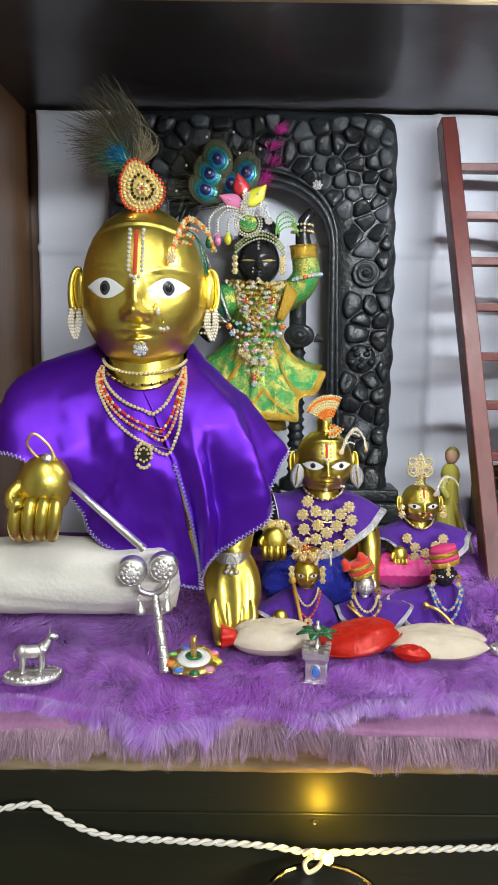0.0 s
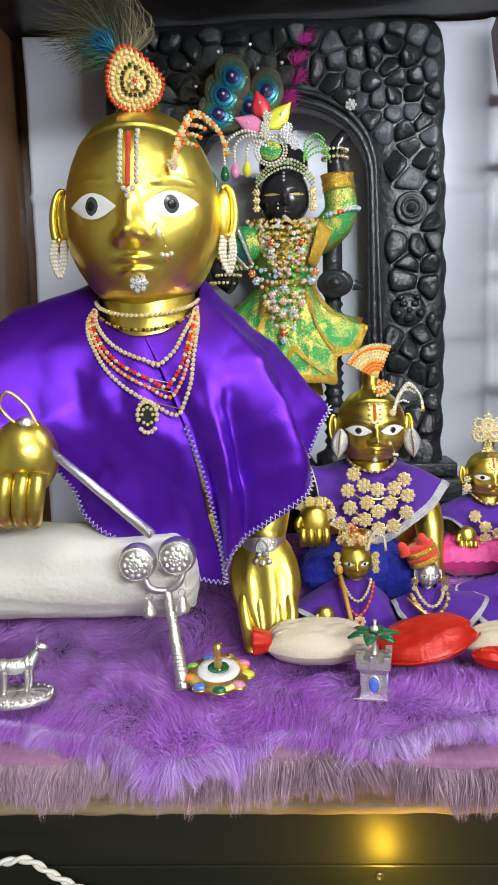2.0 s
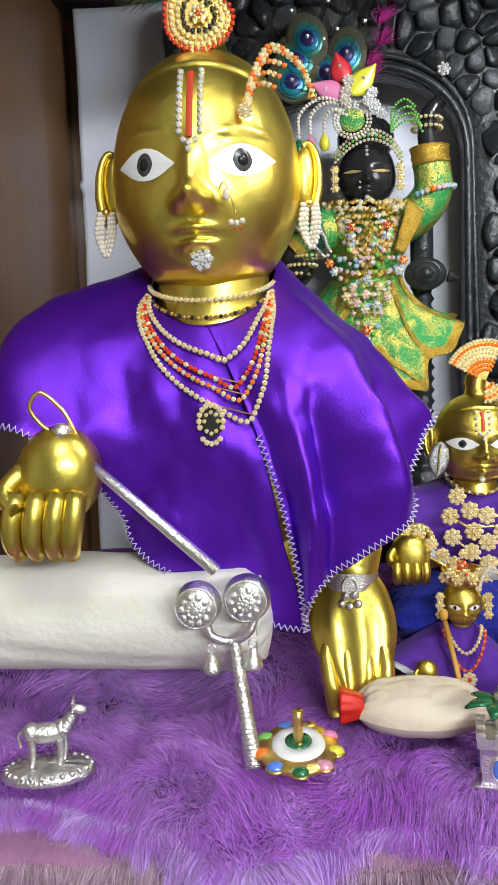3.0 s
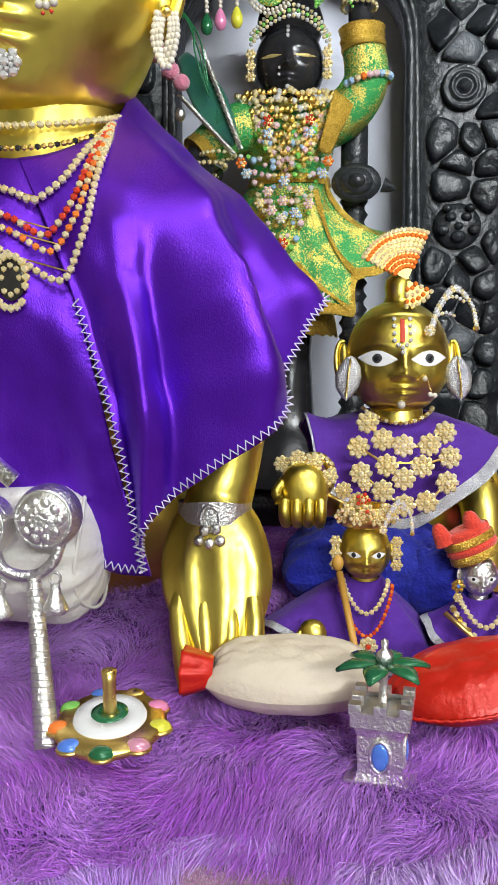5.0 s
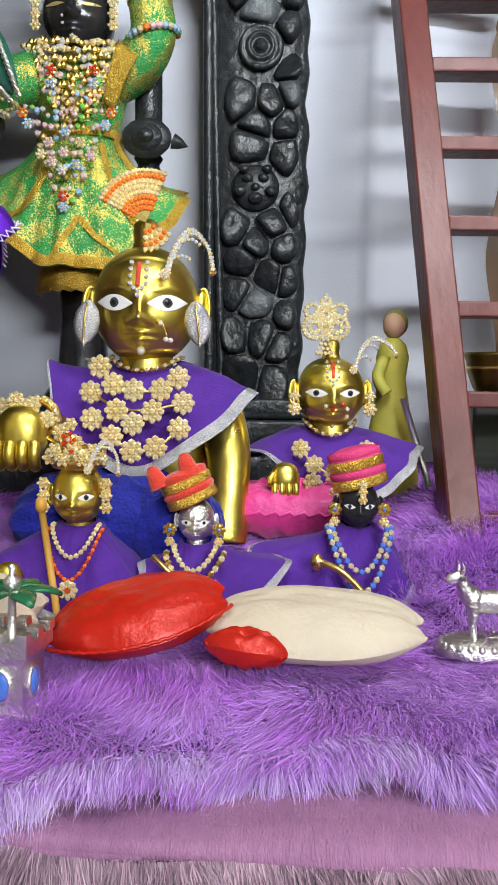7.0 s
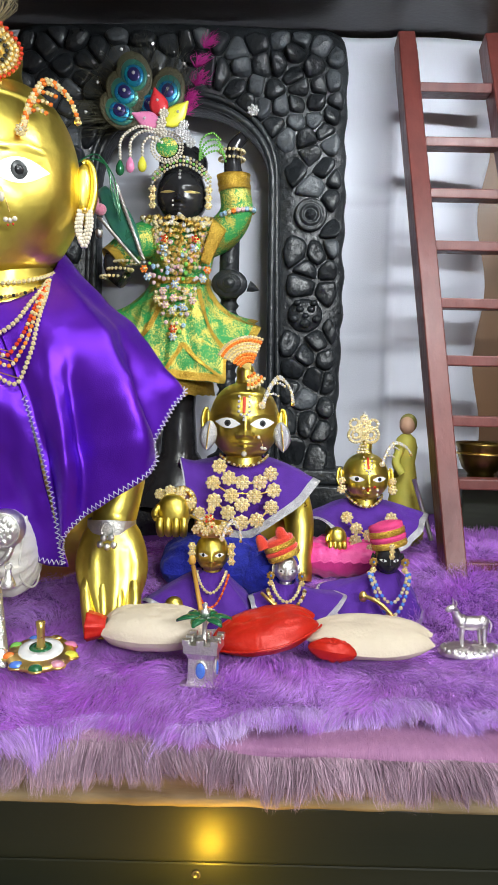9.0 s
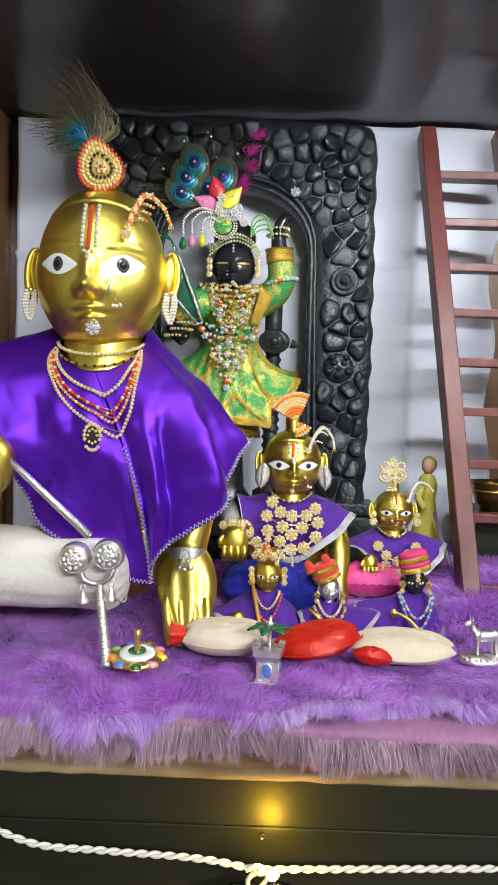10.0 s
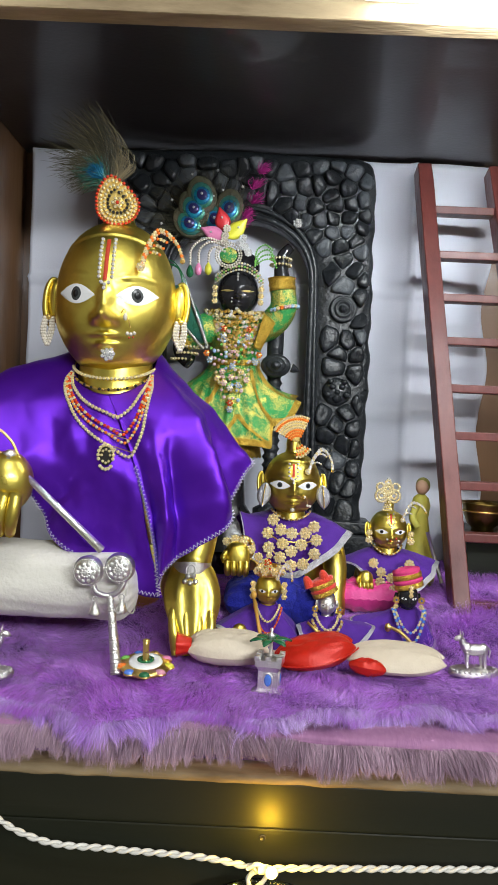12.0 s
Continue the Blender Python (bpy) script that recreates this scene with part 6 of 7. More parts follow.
part("plinth_base", Shape().box((OX0 - 0.016, AY - 0.032, 0.86), (OX1 + 0.02, AY + 0.036, 0.9245), 0, 0.004), CARVED, arch)
gem = thing("rhinestone_flower", "rhinestone flower stuck on the black arch", "brooch")
f = Shape()
flower(f, (0.0835, AY - 0.009, 1.347), 0.0065, 0, 1, 7)
part("stone_cluster", f, [CRYSTAL, SILVER], gem, smooth=False)

# ---- black statue in a green dress ----
GC, GS = (0.0115, 1.004, 1.2515), 0.0262
sh = Shape()
add_head(sh, GC, GS, res=64, slit=True, white=1, ears=False, knot=False, tall=1.12)
sh.ellipsoid((0.012, 1.012, 1.285), (0.026, 0.026, 0.022), 0, 20, 12)
sh.lathe([(0.011, 1.235), (0.012, 1.222), (0.022, 1.214), (0.03, 1.2), (0.028, 1.18), (0.022, 1.166), (0.026, 1.15), (0.02, 1.09), (0.017, 1.03), (0.02, 0.985), (0.03, 0.97), (0.045, 0.945), (0.05, 0.93)], (0.012, 1.012, 0), 0, 28)
sh.tube(spline([(0.04, 1.008, 1.212), (0.060, 0.998, 1.215), (0.072, 0.99, 1.232), (0.068, 0.985, 1.258), (0.064, 0.985, 1.282), (0.066, 0.985, 1.298), (0.075, 0.985, 1.308)], 20), np.r_[np.full(12, 0.0105), np.linspace(0.010, 0.006, 8)], 0, 14)
sh.tube(spline([(-0.018, 1.008, 1.21), (-0.04, 0.995, 1.198), (-0.056, 0.985, 1.182), (-0.05, 0.975, 1.166), (-0.042, 0.972, 1.16)], 16), 0.0095, 0, 14)
EYE_GOLD = mat("gilded_eye", (0.75, 0.62, 0.25), 0.3, 0.6, (0.6, 0.45, 0.15), 300, 0.5)
tagged(sh.build("black_stone_statue", [BLACK_STONE, EYE_GOLD, PUPIL, IRIS]), "polished black stone statue with gilded half-closed eyes", "statue")

dress = thing("green_dress", "green and gold brocade dress with gold lace borders", "dress")
rows = []
for z, rx, ry in ((1.222, 0.022, 0.018), (1.214, 0.034, 0.024), (1.2, 0.036, 0.028), (1.185, 0.033, 0.027), (1.17, 0.029, 0.025), (1.162, 0.03, 0.026)):
    rows.append([(0.012 + rx * math.cos(a), 1.008 + ry * math.sin(a), z) for a in np.linspace(0, 2 * math.pi, 32, endpoint=False)])
part("bodice", Shape().grid(rows, 0, wrap_v=True, flip=True), GREEN_SILK, dress)
part("sleeve", Shape().tube(spline([(0.030, 1.006, 1.204), (0.054, 0.998, 1.213), (0.0685, 0.99, 1.232), (0.0670, 0.985, 1.258)], 18), np.r_[np.linspace(0.019, 0.0175, 10), np.linspace(0.0172, 0.0155, 8)], 0, 20), GREEN_SILK, dress)
part("sleeve", Shape().tube(spline([(-0.016, 1.006, 1.208), (-0.036, 0.996, 1.2), (-0.054, 0.986, 1.186)], 12), np.linspace(0.022, 0.0135, 12), 0, 18), GREEN_SILK, dress)
part("sleeve_border", Shape().tube([(0.0672, 0.985, 1.2535), (0.0668, 0.985, 1.257), (0.0665, 0.985, 1.2585), (0.066, 0.985, 1.262), (0.0658, 0.985, 1.2635), (0.0655, 0.985, 1.269)], [0.0165, 0.0168, 0.0155, 0.017, 0.0158, 0.0174], 0, 22), GOLD_LACE, dress, "gold lace cuff")
part("sleeve_border", Shape().tube([(-0.048, 0.989, 1.191), (-0.058, 0.984, 1.182)], [0.0138, 0.0138], 0, 20), GOLD_LACE, dress, "gold lace cuff")
sk = Drape([(a, neck_ring(a, (0.012, 1.008, 1.168), 0.029, 0.025, 0), s_, h_) for a, s_, h_ in [
    (-180, (0.01, 1.028, 1.11), (0.01, 1.03, 1.06)), (-110, (-0.04, 1.012, 1.142), (-0.080, 1.018, 1.118)), (-88, (-0.036, 1.0, 1.140), (-0.076, 0.998, 1.122)), (-64, (-0.028, 0.985, 1.124), (-0.056, 0.978, 1.102)), (-38, (-0.012, 0.976, 1.112), (-0.030, 0.966, 1.078)),
    (-18, (0.002, 0.972, 1.110), (-0.008, 0.962, 1.062)), (4, (0.014, 0.972, 1.110), (0.014, 0.962, 1.063)), (26, (0.030, 0.974, 1.114), (0.040, 0.964, 1.060)), (40, (0.038, 0.979, 1.118), (0.062, 0.969, 1.060)), (52, (0.042, 0.984, 1.126), (0.064, 0.975, 1.086)), (64, (0.048, 0.99, 1.132), (0.078, 0.98, 1.090)), (85, (0.054, 1.0, 1.140), (0.0945, 0.995, 1.117)), (110, (0.050, 1.012, 1.142), (0.088, 1.018, 1.125)), (180, (0.01, 1.028, 1.11), (0.01, 1.03, 1.06))]], 0.0034, 9, 0.6)
tier = []
for z, k in ((1.066, 0.9), (1.056, 0.96), (1.046, 1.0)):
    tier.append([(0.014 + 0.036 * k * math.sin(radians(a)), 1.006 - 0.036 * k * math.cos(radians(a)), z + 0.001 * math.sin(a * 0.4)) for a in np.linspace(-100, 100, 40)])
ob = part("under_skirt", Shape().grid(tier, 0), GOLD_LACE, dress, "pleated gold under-skirt")
ob.modifiers.new("thickness", "SOLIDIFY").thickness = 0.001
g = []
for u in np.linspace(0, 1, 7):
    a_, b_ = np.array([0.046, 0.976, 1.224]) * (1 - u) + np.array([0.060, 0.976, 1.212]) * u, np.array([0.034, 0.979, 1.182]) * (1 - u) + np.array([0.043, 0.981, 1.178]) * u
    g.append([a_ + (b_ - a_) * v + np.array([0, -0.004 * math.sin(math.pi * v) - 0.0008 * math.cos(u * 18), 0]) for v in np.linspace(0, 1, 16)])
ob = part("sash", Shape().grid(g, 0), GOLD_LACE, dress, "ribbed gold lace sash over the shoulder")
ob.modifiers.new("thickness", "SOLIDIFY").thickness = 0.001
sk.mesh("skirt", GREEN_SILK, dress, 130, 34)
sk.band("hem_border", GOLD_LACE, dress, [(a, 1.0, 0, -0.2) for a in np.linspace(-110, 110, 120)], 0.0085, 0.0015, "gold lace hem")
for a0, r0, a1, r1 in ((-36, 0.2, -62, 1.0), (6, 0.62, -16, 0.96), (6, 0.62, 36, 0.98), (34, 0.15, 52, 1.0), (60, 0.1, 84, 1.0)):
    sk.band("pleat_border", GOLD_LACE, dress, [(a0 + (a1 - a0) * s_, r0 + (r1 - r0) * s_, 9, 0.0) for s_ in np.linspace(0, 1, 24)], 0.0055, 0.0024, "gold lace strip")
sk.band("waist_band", GOLD_LACE, dress, [(a, 0.02, 0, 0.1) for a in np.linspace(-100, 100, 60)], 0.007, 0.002, "gold waist band")

PALE_BLUE = mat("pale_blue_crystal", (0.34, 0.55, 0.8), 0.1, 0.3, (0.6, 0.75, 0.9), 400, 0.7, coat=0.5)
ROSE = mat("rose_crystal", (0.78, 0.5, 0.55), 0.1, 0.3, (0.9, 0.72, 0.7), 400, 0.7, coat=0.5)
JEWELS = [CRYSTAL, CRYSTAL_GOLD, GREEN_BEAD, ROSE, RED_BEAD, PALE_BLUE, ORANGE_BEAD, GOLD]
q = random.Random(5)
for k in range(10):
    nk = thing("necklace", "row of mixed crystals and coloured stones on the green dress", "necklace", "dress necklaces")
    s2 = Shape()
    drop, wid = 0.002 + 0.0062 * k, 0.039 - 0.001 * k
    cur = np.array([(0.012 + wid * math.sin(radians(a)), 0.983 - 0.004 * math.cos(radians(a)) + 0.013 * abs(math.sin(radians(a))) ** 3, 1.2265 - drop * math.cos(radians(a)) ** (0.8 if k < 5 else 1.5)) for a in np.linspace(-88, 88, 40)])
    mix = [1, 7, 1, 0, 7] if k < 4 else [1, 7, 1, 7, 7, 2, 3, 5, 3, 1, 7]
    for p in spaced(cur, 0.0036):
        s2.beads([p + np.array([q.gauss(0, 0.0006), q.gauss(-0.001, 0.0008), q.gauss(0, 0.0009)])], q.uniform(0.0021, 0.0032), q.choice(mix), True)
    part("stone_string", s2, JEWELS, nk, smooth=False)
    part("chain", Shape().tube(cur[::2] + np.array([0, 0.002, 0]), 0.0005, 0, 5), GOLD, nk)
    if k in (4, 6):
        for dx in (-0.015, 0.016):
            f = Shape()
            flower(f, (0.012 + dx, 0.977, 1.2235 - drop * 0.75), 0.0042, 4 if k == 4 else 5, 7, 5, 4 if k == 4 else 0)
            part("stone_flower", f, JEWELS, nk, smooth=False)
belt = thing("jewelled_belt", "waist belt of crystals and coloured stones with a long pendant", "belt")
for row in range(8):
    s2 = Shape()
    half = 33 if row == 0 else 30 * (1 - row / 8.5)
    for u in np.linspace(-half, half, max(2, int(half / 2.1))):
        zz = 1.170 - 0.0088 * row + 0.010 * (u / 33) ** 2 + q.gauss(0, 0.0012)
        s2.beads([(0.0095 + u * 0.001 + q.gauss(0, 0.0006), 0.9735 - 0.0009 * row + 0.011 * (u / 33) ** 2, zz)], q.uniform(0.0019, 0.0031), q.choice([0, 1, 1, 3, 3, 5, 7, 7, 2]), True)
    part("stone_string", s2, JEWELS, belt, smooth=False)
for (dx, z, m) in ((0, 1.157, 5), (-0.001, 1.143, 3), (-0.012, 1.150, 3), (0.011, 1.150, 1), (-0.002, 1.130, 0), (-0.001, 1.112, 4), (-0.001, 1.104, 5), (-0.028, 1.164, 5), (0.028, 1.163, 5), (0.032, 1.172, 6), (-0.032, 1.172, 6), (-0.018, 1.142, 1), (0.018, 1.141, 3), (-0.009, 1.136, 3), (0.008, 1.134, 5)):
    f = Shape()
    flower(f, (0.0095 + dx, 0.9665 + 6.0 * dx * dx - 0.002 * (z < 1.14), z), 0.0042, m, 7, 6, 0)
    part("stone_flower", f, JEWELS, belt, smooth=False)
for c, n_, nm in (((0.0635, 0.985, 1.2885), 2, 0), ((-0.05, 0.974, 1.167), 3, 1)):
    br = thing("bangle", "stacked crystal bangles on the black statue's wrist", "bracelet", "statue bangles")
    for i in range(n_):
        zz = (i - 0.5) * 0.0075
        part("bangle_ring", Shape().beads([(c[0] + 0.0125 * math.cos(a) + (zz * 0.9 if nm else 0), c[1] + 0.0125 * math.sin(a), c[2] + zz) for a in np.linspace(0, 2 * math.pi, 18, endpoint=False)], 0.0019, 0, True), CRYSTAL_GOLD, br, smooth=False)
arm = thing("armlet", "coloured stone armlet on the raised sleeve", "bracelet")
s2 = Shape()
for a in np.linspace(-200, 20, 16):
    s2.beads([(0.069 + 0.0182 * math.cos(radians(a)), 0.989 + 0.0182 * math.sin(radians(a)), 1.2315 + 0.004 * math.cos(radians(a)))], 0.003, q.choice([2, 3, 5, 6, 1]), True)
part("stone_string", s2, JEWELS, arm, smooth=False)

# headdress
hd = thing("headdress", "jewelled headdress with pearl arcs and coloured leaf sequins", "headdress")
hd.location = (0, -0.002, -0.010)
cur = [(-0.016, 0.984, 1.270), (0.0, 0.975, 1.281), (0.014, 0.973, 1.285), (0.03, 0.976, 1.28), (0.042, 0.985, 1.268)]
for k in range(3):
    s2 = Shape()
    string(s2, np.array(cur) + np.array([0, 0.001 * k, 0.0042 * k]), 0.0034, 0.0017, (0, 1) if k != 1 else (2, 1))
    part("tiara_row", s2, [CRYSTAL, CRYSTAL_GOLD, GREEN_BEAD], hd, smooth=False)
part("disc", Shape().ellipsoid((-0.001, 0.974, 1.302), (0.011, 0.003, 0.010), 0, 24, 10), GREEN_SILK, hd)
for rr in (0.013, 0.0158):
    part("pearl_ring", Shape().beads([(-0.001 + rr * math.cos(a), 0.973, 1.302 + rr * 0.95 * math.sin(a)) for a in np.linspace(0, 2 * math.pi, int(rr * 2000), endpoint=False)], 0.0014, 0), PEARL, hd)
for k, (ex_, ez, m, s0) in enumerate(((-0.047, 1.283, LEAF_GREEN, (-0.005, 1.316)), (-0.037, 1.286, PINK_SEQ, (-0.004, 1.312)), (-0.025, 1.287, YELLOW_SEQ, (-0.006, 1.306)))):
    s2 = Shape()
    arcp = [(s0[0], 0.972, s0[1]), ((s0[0] + ex_) / 2 - 0.004, 0.970, s0[1] + 0.004), (ex_ + 0.001, 0.970, (s0[1] + ez) / 2 + 0.008), (ex_, 0.970, ez + 0.006)]
    string(s2, arcp, 0.0031, 0.0017, (0,), False)
    part("pearl_arc", s2, PEARL, hd)
    part("teardrop", Shape().lathe([(0.0001, 0.007), (0.002, 0.005), (0.0042, 0.0), (0.0045, -0.004), (0.003, -0.0075), (0.0001, -0.009)], (ex_, 0.970, ez - 0.002), 0, 14), m, hd)


def sequin_leaf(c, L, w, ang, material, parent, name="leaf_sequin"):
    g = []
    R = Matrix.Rotation(radians(ang), 3, "Y")
    for s_ in np.linspace(0, 1, 12):
        ww = w * math.sin(math.pi * min(1, s_ * 1.02) ** 0.75) + 0.0002
        g.append([tuple(Vector(c) + R @ Vector((u * ww, -0.002 * (1 - u * u), s_ * L))) for u in np.linspace(-1, 1, 7)])
    ob = part(name, Shape().grid(g, 0), material, parent)
    ob.modifiers.new("thickness", "SOLIDIFY").thickness = 0.0008
    tip = Vector(c) + R @ Vector((0, -0.0035, L * 0.55))
    part("sequin_stone", Shape().beads([tip], 0.0017, 0, True), CRYSTAL, ob, smooth=False)


sequin_leaf((-0.008, 0.972, 1.322), 0.03, 0.0085, -68, PINK_SEQ, hd)
sequin_leaf((-0.007, 0.975, 1.332), 0.028, 0.009, -15, RED_SEQ, hd)
sequin_leaf((-0.002, 0.972, 1.322), 0.032, 0.0095, 42, YELLOW_SEQ, hd)
for k, (x, z) in enumerate(((-0.006, 1.324), (-0.004, 1.333), (-0.007, 1.317), (0.012, 1.316), (0.018, 1.312), (0.016, 1.322), (0.023, 1.305))):
    f = Shape()
    flower(f, (x, 0.968, z), 0.0052, 0, 0, 8)
    part("pearl_cluster", f, [PEARL if k < 3 else CRYSTAL], hd)
for k in range(4):
    s2 = Shape()
    b0 = np.array([0.032, 0.972, 1.296 - 0.002 * k])
    string(s2, [b0, b0 + np.array([0.002 + 0.003 * k, 0, 0.014 - 0.002 * k]), b0 + np.array([0.012 + 0.003 * k, 0, 0.020 - 0.004 * k]), b0 + np.array([0.02 + 0.002 * k, 0, 0.014 - 0.005 * k])], 0.0027, 0.0014, (0,))
    part("green_spray", s2, GREEN_BEAD, hd, smooth=False)
for x, sg in ((-0.0165, -1), (0.0405, 1)):
    e = thing("earring", "crystal drop earring on the black statue", "earring", "black statue earrings")
    f = Shape()
    for dz in (0.008, 0.0, -0.008):
        flower(f, (x, 0.985, 1.246 + dz), 0.0042, 0, 1, 6)
    part("cluster", f, [CRYSTAL_GOLD, GOLD], e, smooth=False)
gface = on_face(GC, GS, 0.0008, 1.12)
fm = thing("face_jewel", "small crystal drops on the black statue's face", "face jewel")
part("chin_stone", Shape().beads([gface(0.0, 1.2285)], 0.0028, 0, True), CRYSTAL, fm, smooth=False)
part("nose_stone", Shape().beads([gface(-0.006, 1.241), gface(-0.0065, 1.237)], 0.0013, 0, True), CRYSTAL, fm, smooth=False)
part("forehead_stone", Shape().beads([gface(0.0, 1.268), gface(0.0, 1.272), gface(0.0, 1.264)], 0.0017, 0, True), CRYSTAL, fm, smooth=False)

# peacock fan behind the headdress
fan = thing("peacock_fan", "fan of peacock feathers with blue eyes and small crystals", "feather")
s2 = Shape()
feather_tuft(s2, (-0.012, 1.008, 1.322), [(-0.112, 1.012, 1.315), (-0.115, 1.012, 1.345), (-0.095, 1.014, 1.385), (-0.06, 1.014, 1.405), (-0.02, 1.014, 1.412), (0.01, 1.012, 1.405), (0.022, 1.01, 1.38)], 520, 0.006, 21, 0, 0.0005)
ob = part("barbs", s2, FEATHER, fan)
ob["kind"] = "stuff"
for k, (x, z, ang) in enumerate(((-0.0385, 1.371, -20), (-0.048, 1.354, -35), (-0.053, 1.336, -50), (-0.004, 1.357, 5), (-0.022, 1.343, -10))):
    R = Matrix.Rotation(radians(ang), 4, "Y")
    y = 0.998 + 0.0012 * k
    e = part("feather_eye", Shape().ellipsoid((x, y, z), (0.018, 0.002, 0.024), 0, 22, 10, R), FEATHER_BRONZE, fan)
    part("green_ring", Shape().ellipsoid((x, y - 0.0016, z - 0.001), (0.0135, 0.0018, 0.0165), 0, 20, 10, R), FEATHER_GREEN, e)
    part("blue_ring", Shape().ellipsoid((x, y - 0.003, z - 0.002), (0.0102, 0.0016, 0.0112), 0, 20, 10, R), FEATHER_BLUE, e)
    part("navy_spot", Shape().ellipsoid((x, y - 0.0042, z - 0.001), (0.0066, 0.0014, 0.0072), 0, 18, 8, R), FEATHER_NAVY, e)
    part("crystal", Shape().beads([(x, y - 0.0062, z)], 0.0021, 0, True), CRYSTAL, e, smooth=False)
for x, z in ((-0.052, 1.396), (-0.02, 1.402), (-0.076, 1.363), (-0.0125, 1.378), (0.012, 1.383), (-0.088, 1.333), (-0.024, 1.37)):
    part("crystal", Shape().beads([(x, 0.998, z)], 0.002, 0, True), CRYSTAL, fan, smooth=False)
s2 = Shape()
for k, (x, z) in enumerate(((0.038, 1.408), (0.03, 1.388), (0.03, 1.37), (0.022, 1.352), (0.018, 1.34))):
    feather_tuft(s2, (x - 0.006, 1.005, z - 0.006), [(x - 0.008, 1.0, z + 0.008), (x + 0.008, 1.0, z + 0.008), (x + 0.009, 1.0, z - 0.004)], 60, 0.0025, 40 + k, 0, 0.0006)
ob = part("magenta_tuft", s2, PLUSH_HEAP, fan, "magenta down feathers")
ob["kind"] = "stuff"

# whisk, green feather and pink balls beside the dress
wk = thing("fly_whisk", "green feather whisk on twisted silver sticks", "whisk")
for (a, b) in (((-0.052, 0.972, 1.256), (-0.022, 0.962, 1.180)), ((-0.068, 0.972, 1.222), (-0.027, 0.960, 1.176))):
    p0, p1 = np.array(a), np.array(b)
    tw = Shape()
    for ph in (0, math.pi):
        tw.tube([p0 + (p1 - p0) * s_ + 0.0011 * np.array([math.cos(s_ * 60 + ph), math.sin(s_ * 60 + ph), 0]) for s_ in np.linspace(0, 1, 60)], 0.0012, 0, 6)
    part("silver_stick", tw, SILVER, wk)
g = []
for s_ in np.linspace(0, 1, 16):
    c = np.array([-0.066, 0.976, 1.252]) * (1 - s_) + np.array([-0.026, 0.968, 1.184]) * s_
    w = 0.0125 * math.sin(math.pi * (0.12 + 0.8 * s_))
    g.append([c + np.array([0.85, 0, 0.5]) * u * w + np.array([0, -0.002 * (1 - u * u), 0]) for u in np.linspace(-1, 1, 9)])
ob = part("green_leaf", Shape().grid(g, 0), FEATHER_GREEN, wk)
ob.modifiers.new("thickness", "SOLIDIFY").thickness = 0.0008
pp = thing("ball_garland", "pink felt balls on curling green wires", "garland")
for k, (x, z, r) in enumerate(((-0.097, 1.265, 0.0095), (-0.085, 1.251, 0.009), (-0.073, 1.236, 0.0068), (-0.065, 1.2275, 0.0062))):
    part("felt_ball", Shape().ellipsoid((x, 0.962, z), (r, r, r * 0.95), 0, 18, 12), POMPOM, pp)
for k in range(3):
    part("wire", Shape().tube(spline([(-0.09 + 0.008 * k, 0.963, 1.272 + 0.003 * k), (-0.07 + 0.006 * k, 0.962, 1.281 - 0.006 * k), (-0.055, 0.962, 1.265 - 0.008 * k), (-0.045, 0.964, 1.225 - 0.004 * k)], 20), 0.0007, 0, 6), LEAF_GREEN, pp)
part("bell", Shape().ellipsoid((-0.066, 0.962, 1.205), (0.004, 0.004, 0.005), 0, 12, 8), SILVER, pp)

# black bud-topped post beside the dress
post = thing("black_post", "black ringed post with a carved lotus bud", "ornament")
prof = [(0.02, 0.968), (0.02, 0.98), (0.011, 0.985)]
for k in range(16):
    z = 0.99 + 0.0105 * k
    prof += [(0.0085, z), (0.0112, z + 0.004), (0.0085, z + 0.008)]
prof += [(0.0105, 1.16), (0.0105, 1.22), (0.0085, 1.232), (0.0001, 1.234)]
part("ringed_shaft", Shape().lathe(prof, (0.062, 1.016, 0), 0, 20), CARVED, post)
s2 = Shape()
for k, (w, h) in enumerate(((0.019, 0.015), (0.013, 0.0105), (0.007, 0.006))):
    s2.ellipsoid((0.063, 0.998 - 0.003 * k, 1.162), (w, 0.006, h), 0, 20, 10)
s2.lathe([(0.006, 0), (0.004, 0.006), (0.0001, 0.012)], (0.083, 0.998, 1.160), 0, 10, Matrix.Rotation(radians(110), 4, "Y"))
part("lotus_bud", s2, CARVED, post)

# ---- ladder ----
lad = thing("ladder", "small maroon painted wooden ladder leaning on the wall", "ladder")
top_l, foot_l = np.array([0.241, 1.030, 1.424]), np.array([0.2735, 0.848, 0.868])
top_r, foot_r = np.array([0.3315, 1.030, 1.424]), np.array([0.384, 0.848, 0.868])


def rail(a, b, w, d):
    ax = (b - a) / np.linalg.norm(b - a)
    sx = np.array([1.0, 0, 0]) - ax * ax[0]
    sx /= np.linalg.norm(sx)
    sy = np.cross(ax, sx)
    bv = w * 0.12
    prof = [(-w + bv, -d), (w - bv, -d), (w, -d + bv), (w, d - bv), (w - bv, d), (-w + bv, d), (-w, d - bv), (-w, -d + bv)]
    rows = []
    for s_ in np.linspace(0, 1, 24):
        c = a + (b - a) * s_
        k = 0.93 if s_ in (0, 1) else 1
        rows.append([c + sx * p[0] * k + sy * p[1] * k + sx * 0.0004 * wobble(s_, p[1], 5, 9) for p in prof])
    s3 = Shape().grid(rows, 0, wrap_v=True)
    o = s3.n - 24 * 8
    s3.f += [tuple(range(o, o + 8)), tuple(range(o + 23 * 8, o + 24 * 8))[::-1]]
    s3.m += [0, 0]
    return s3


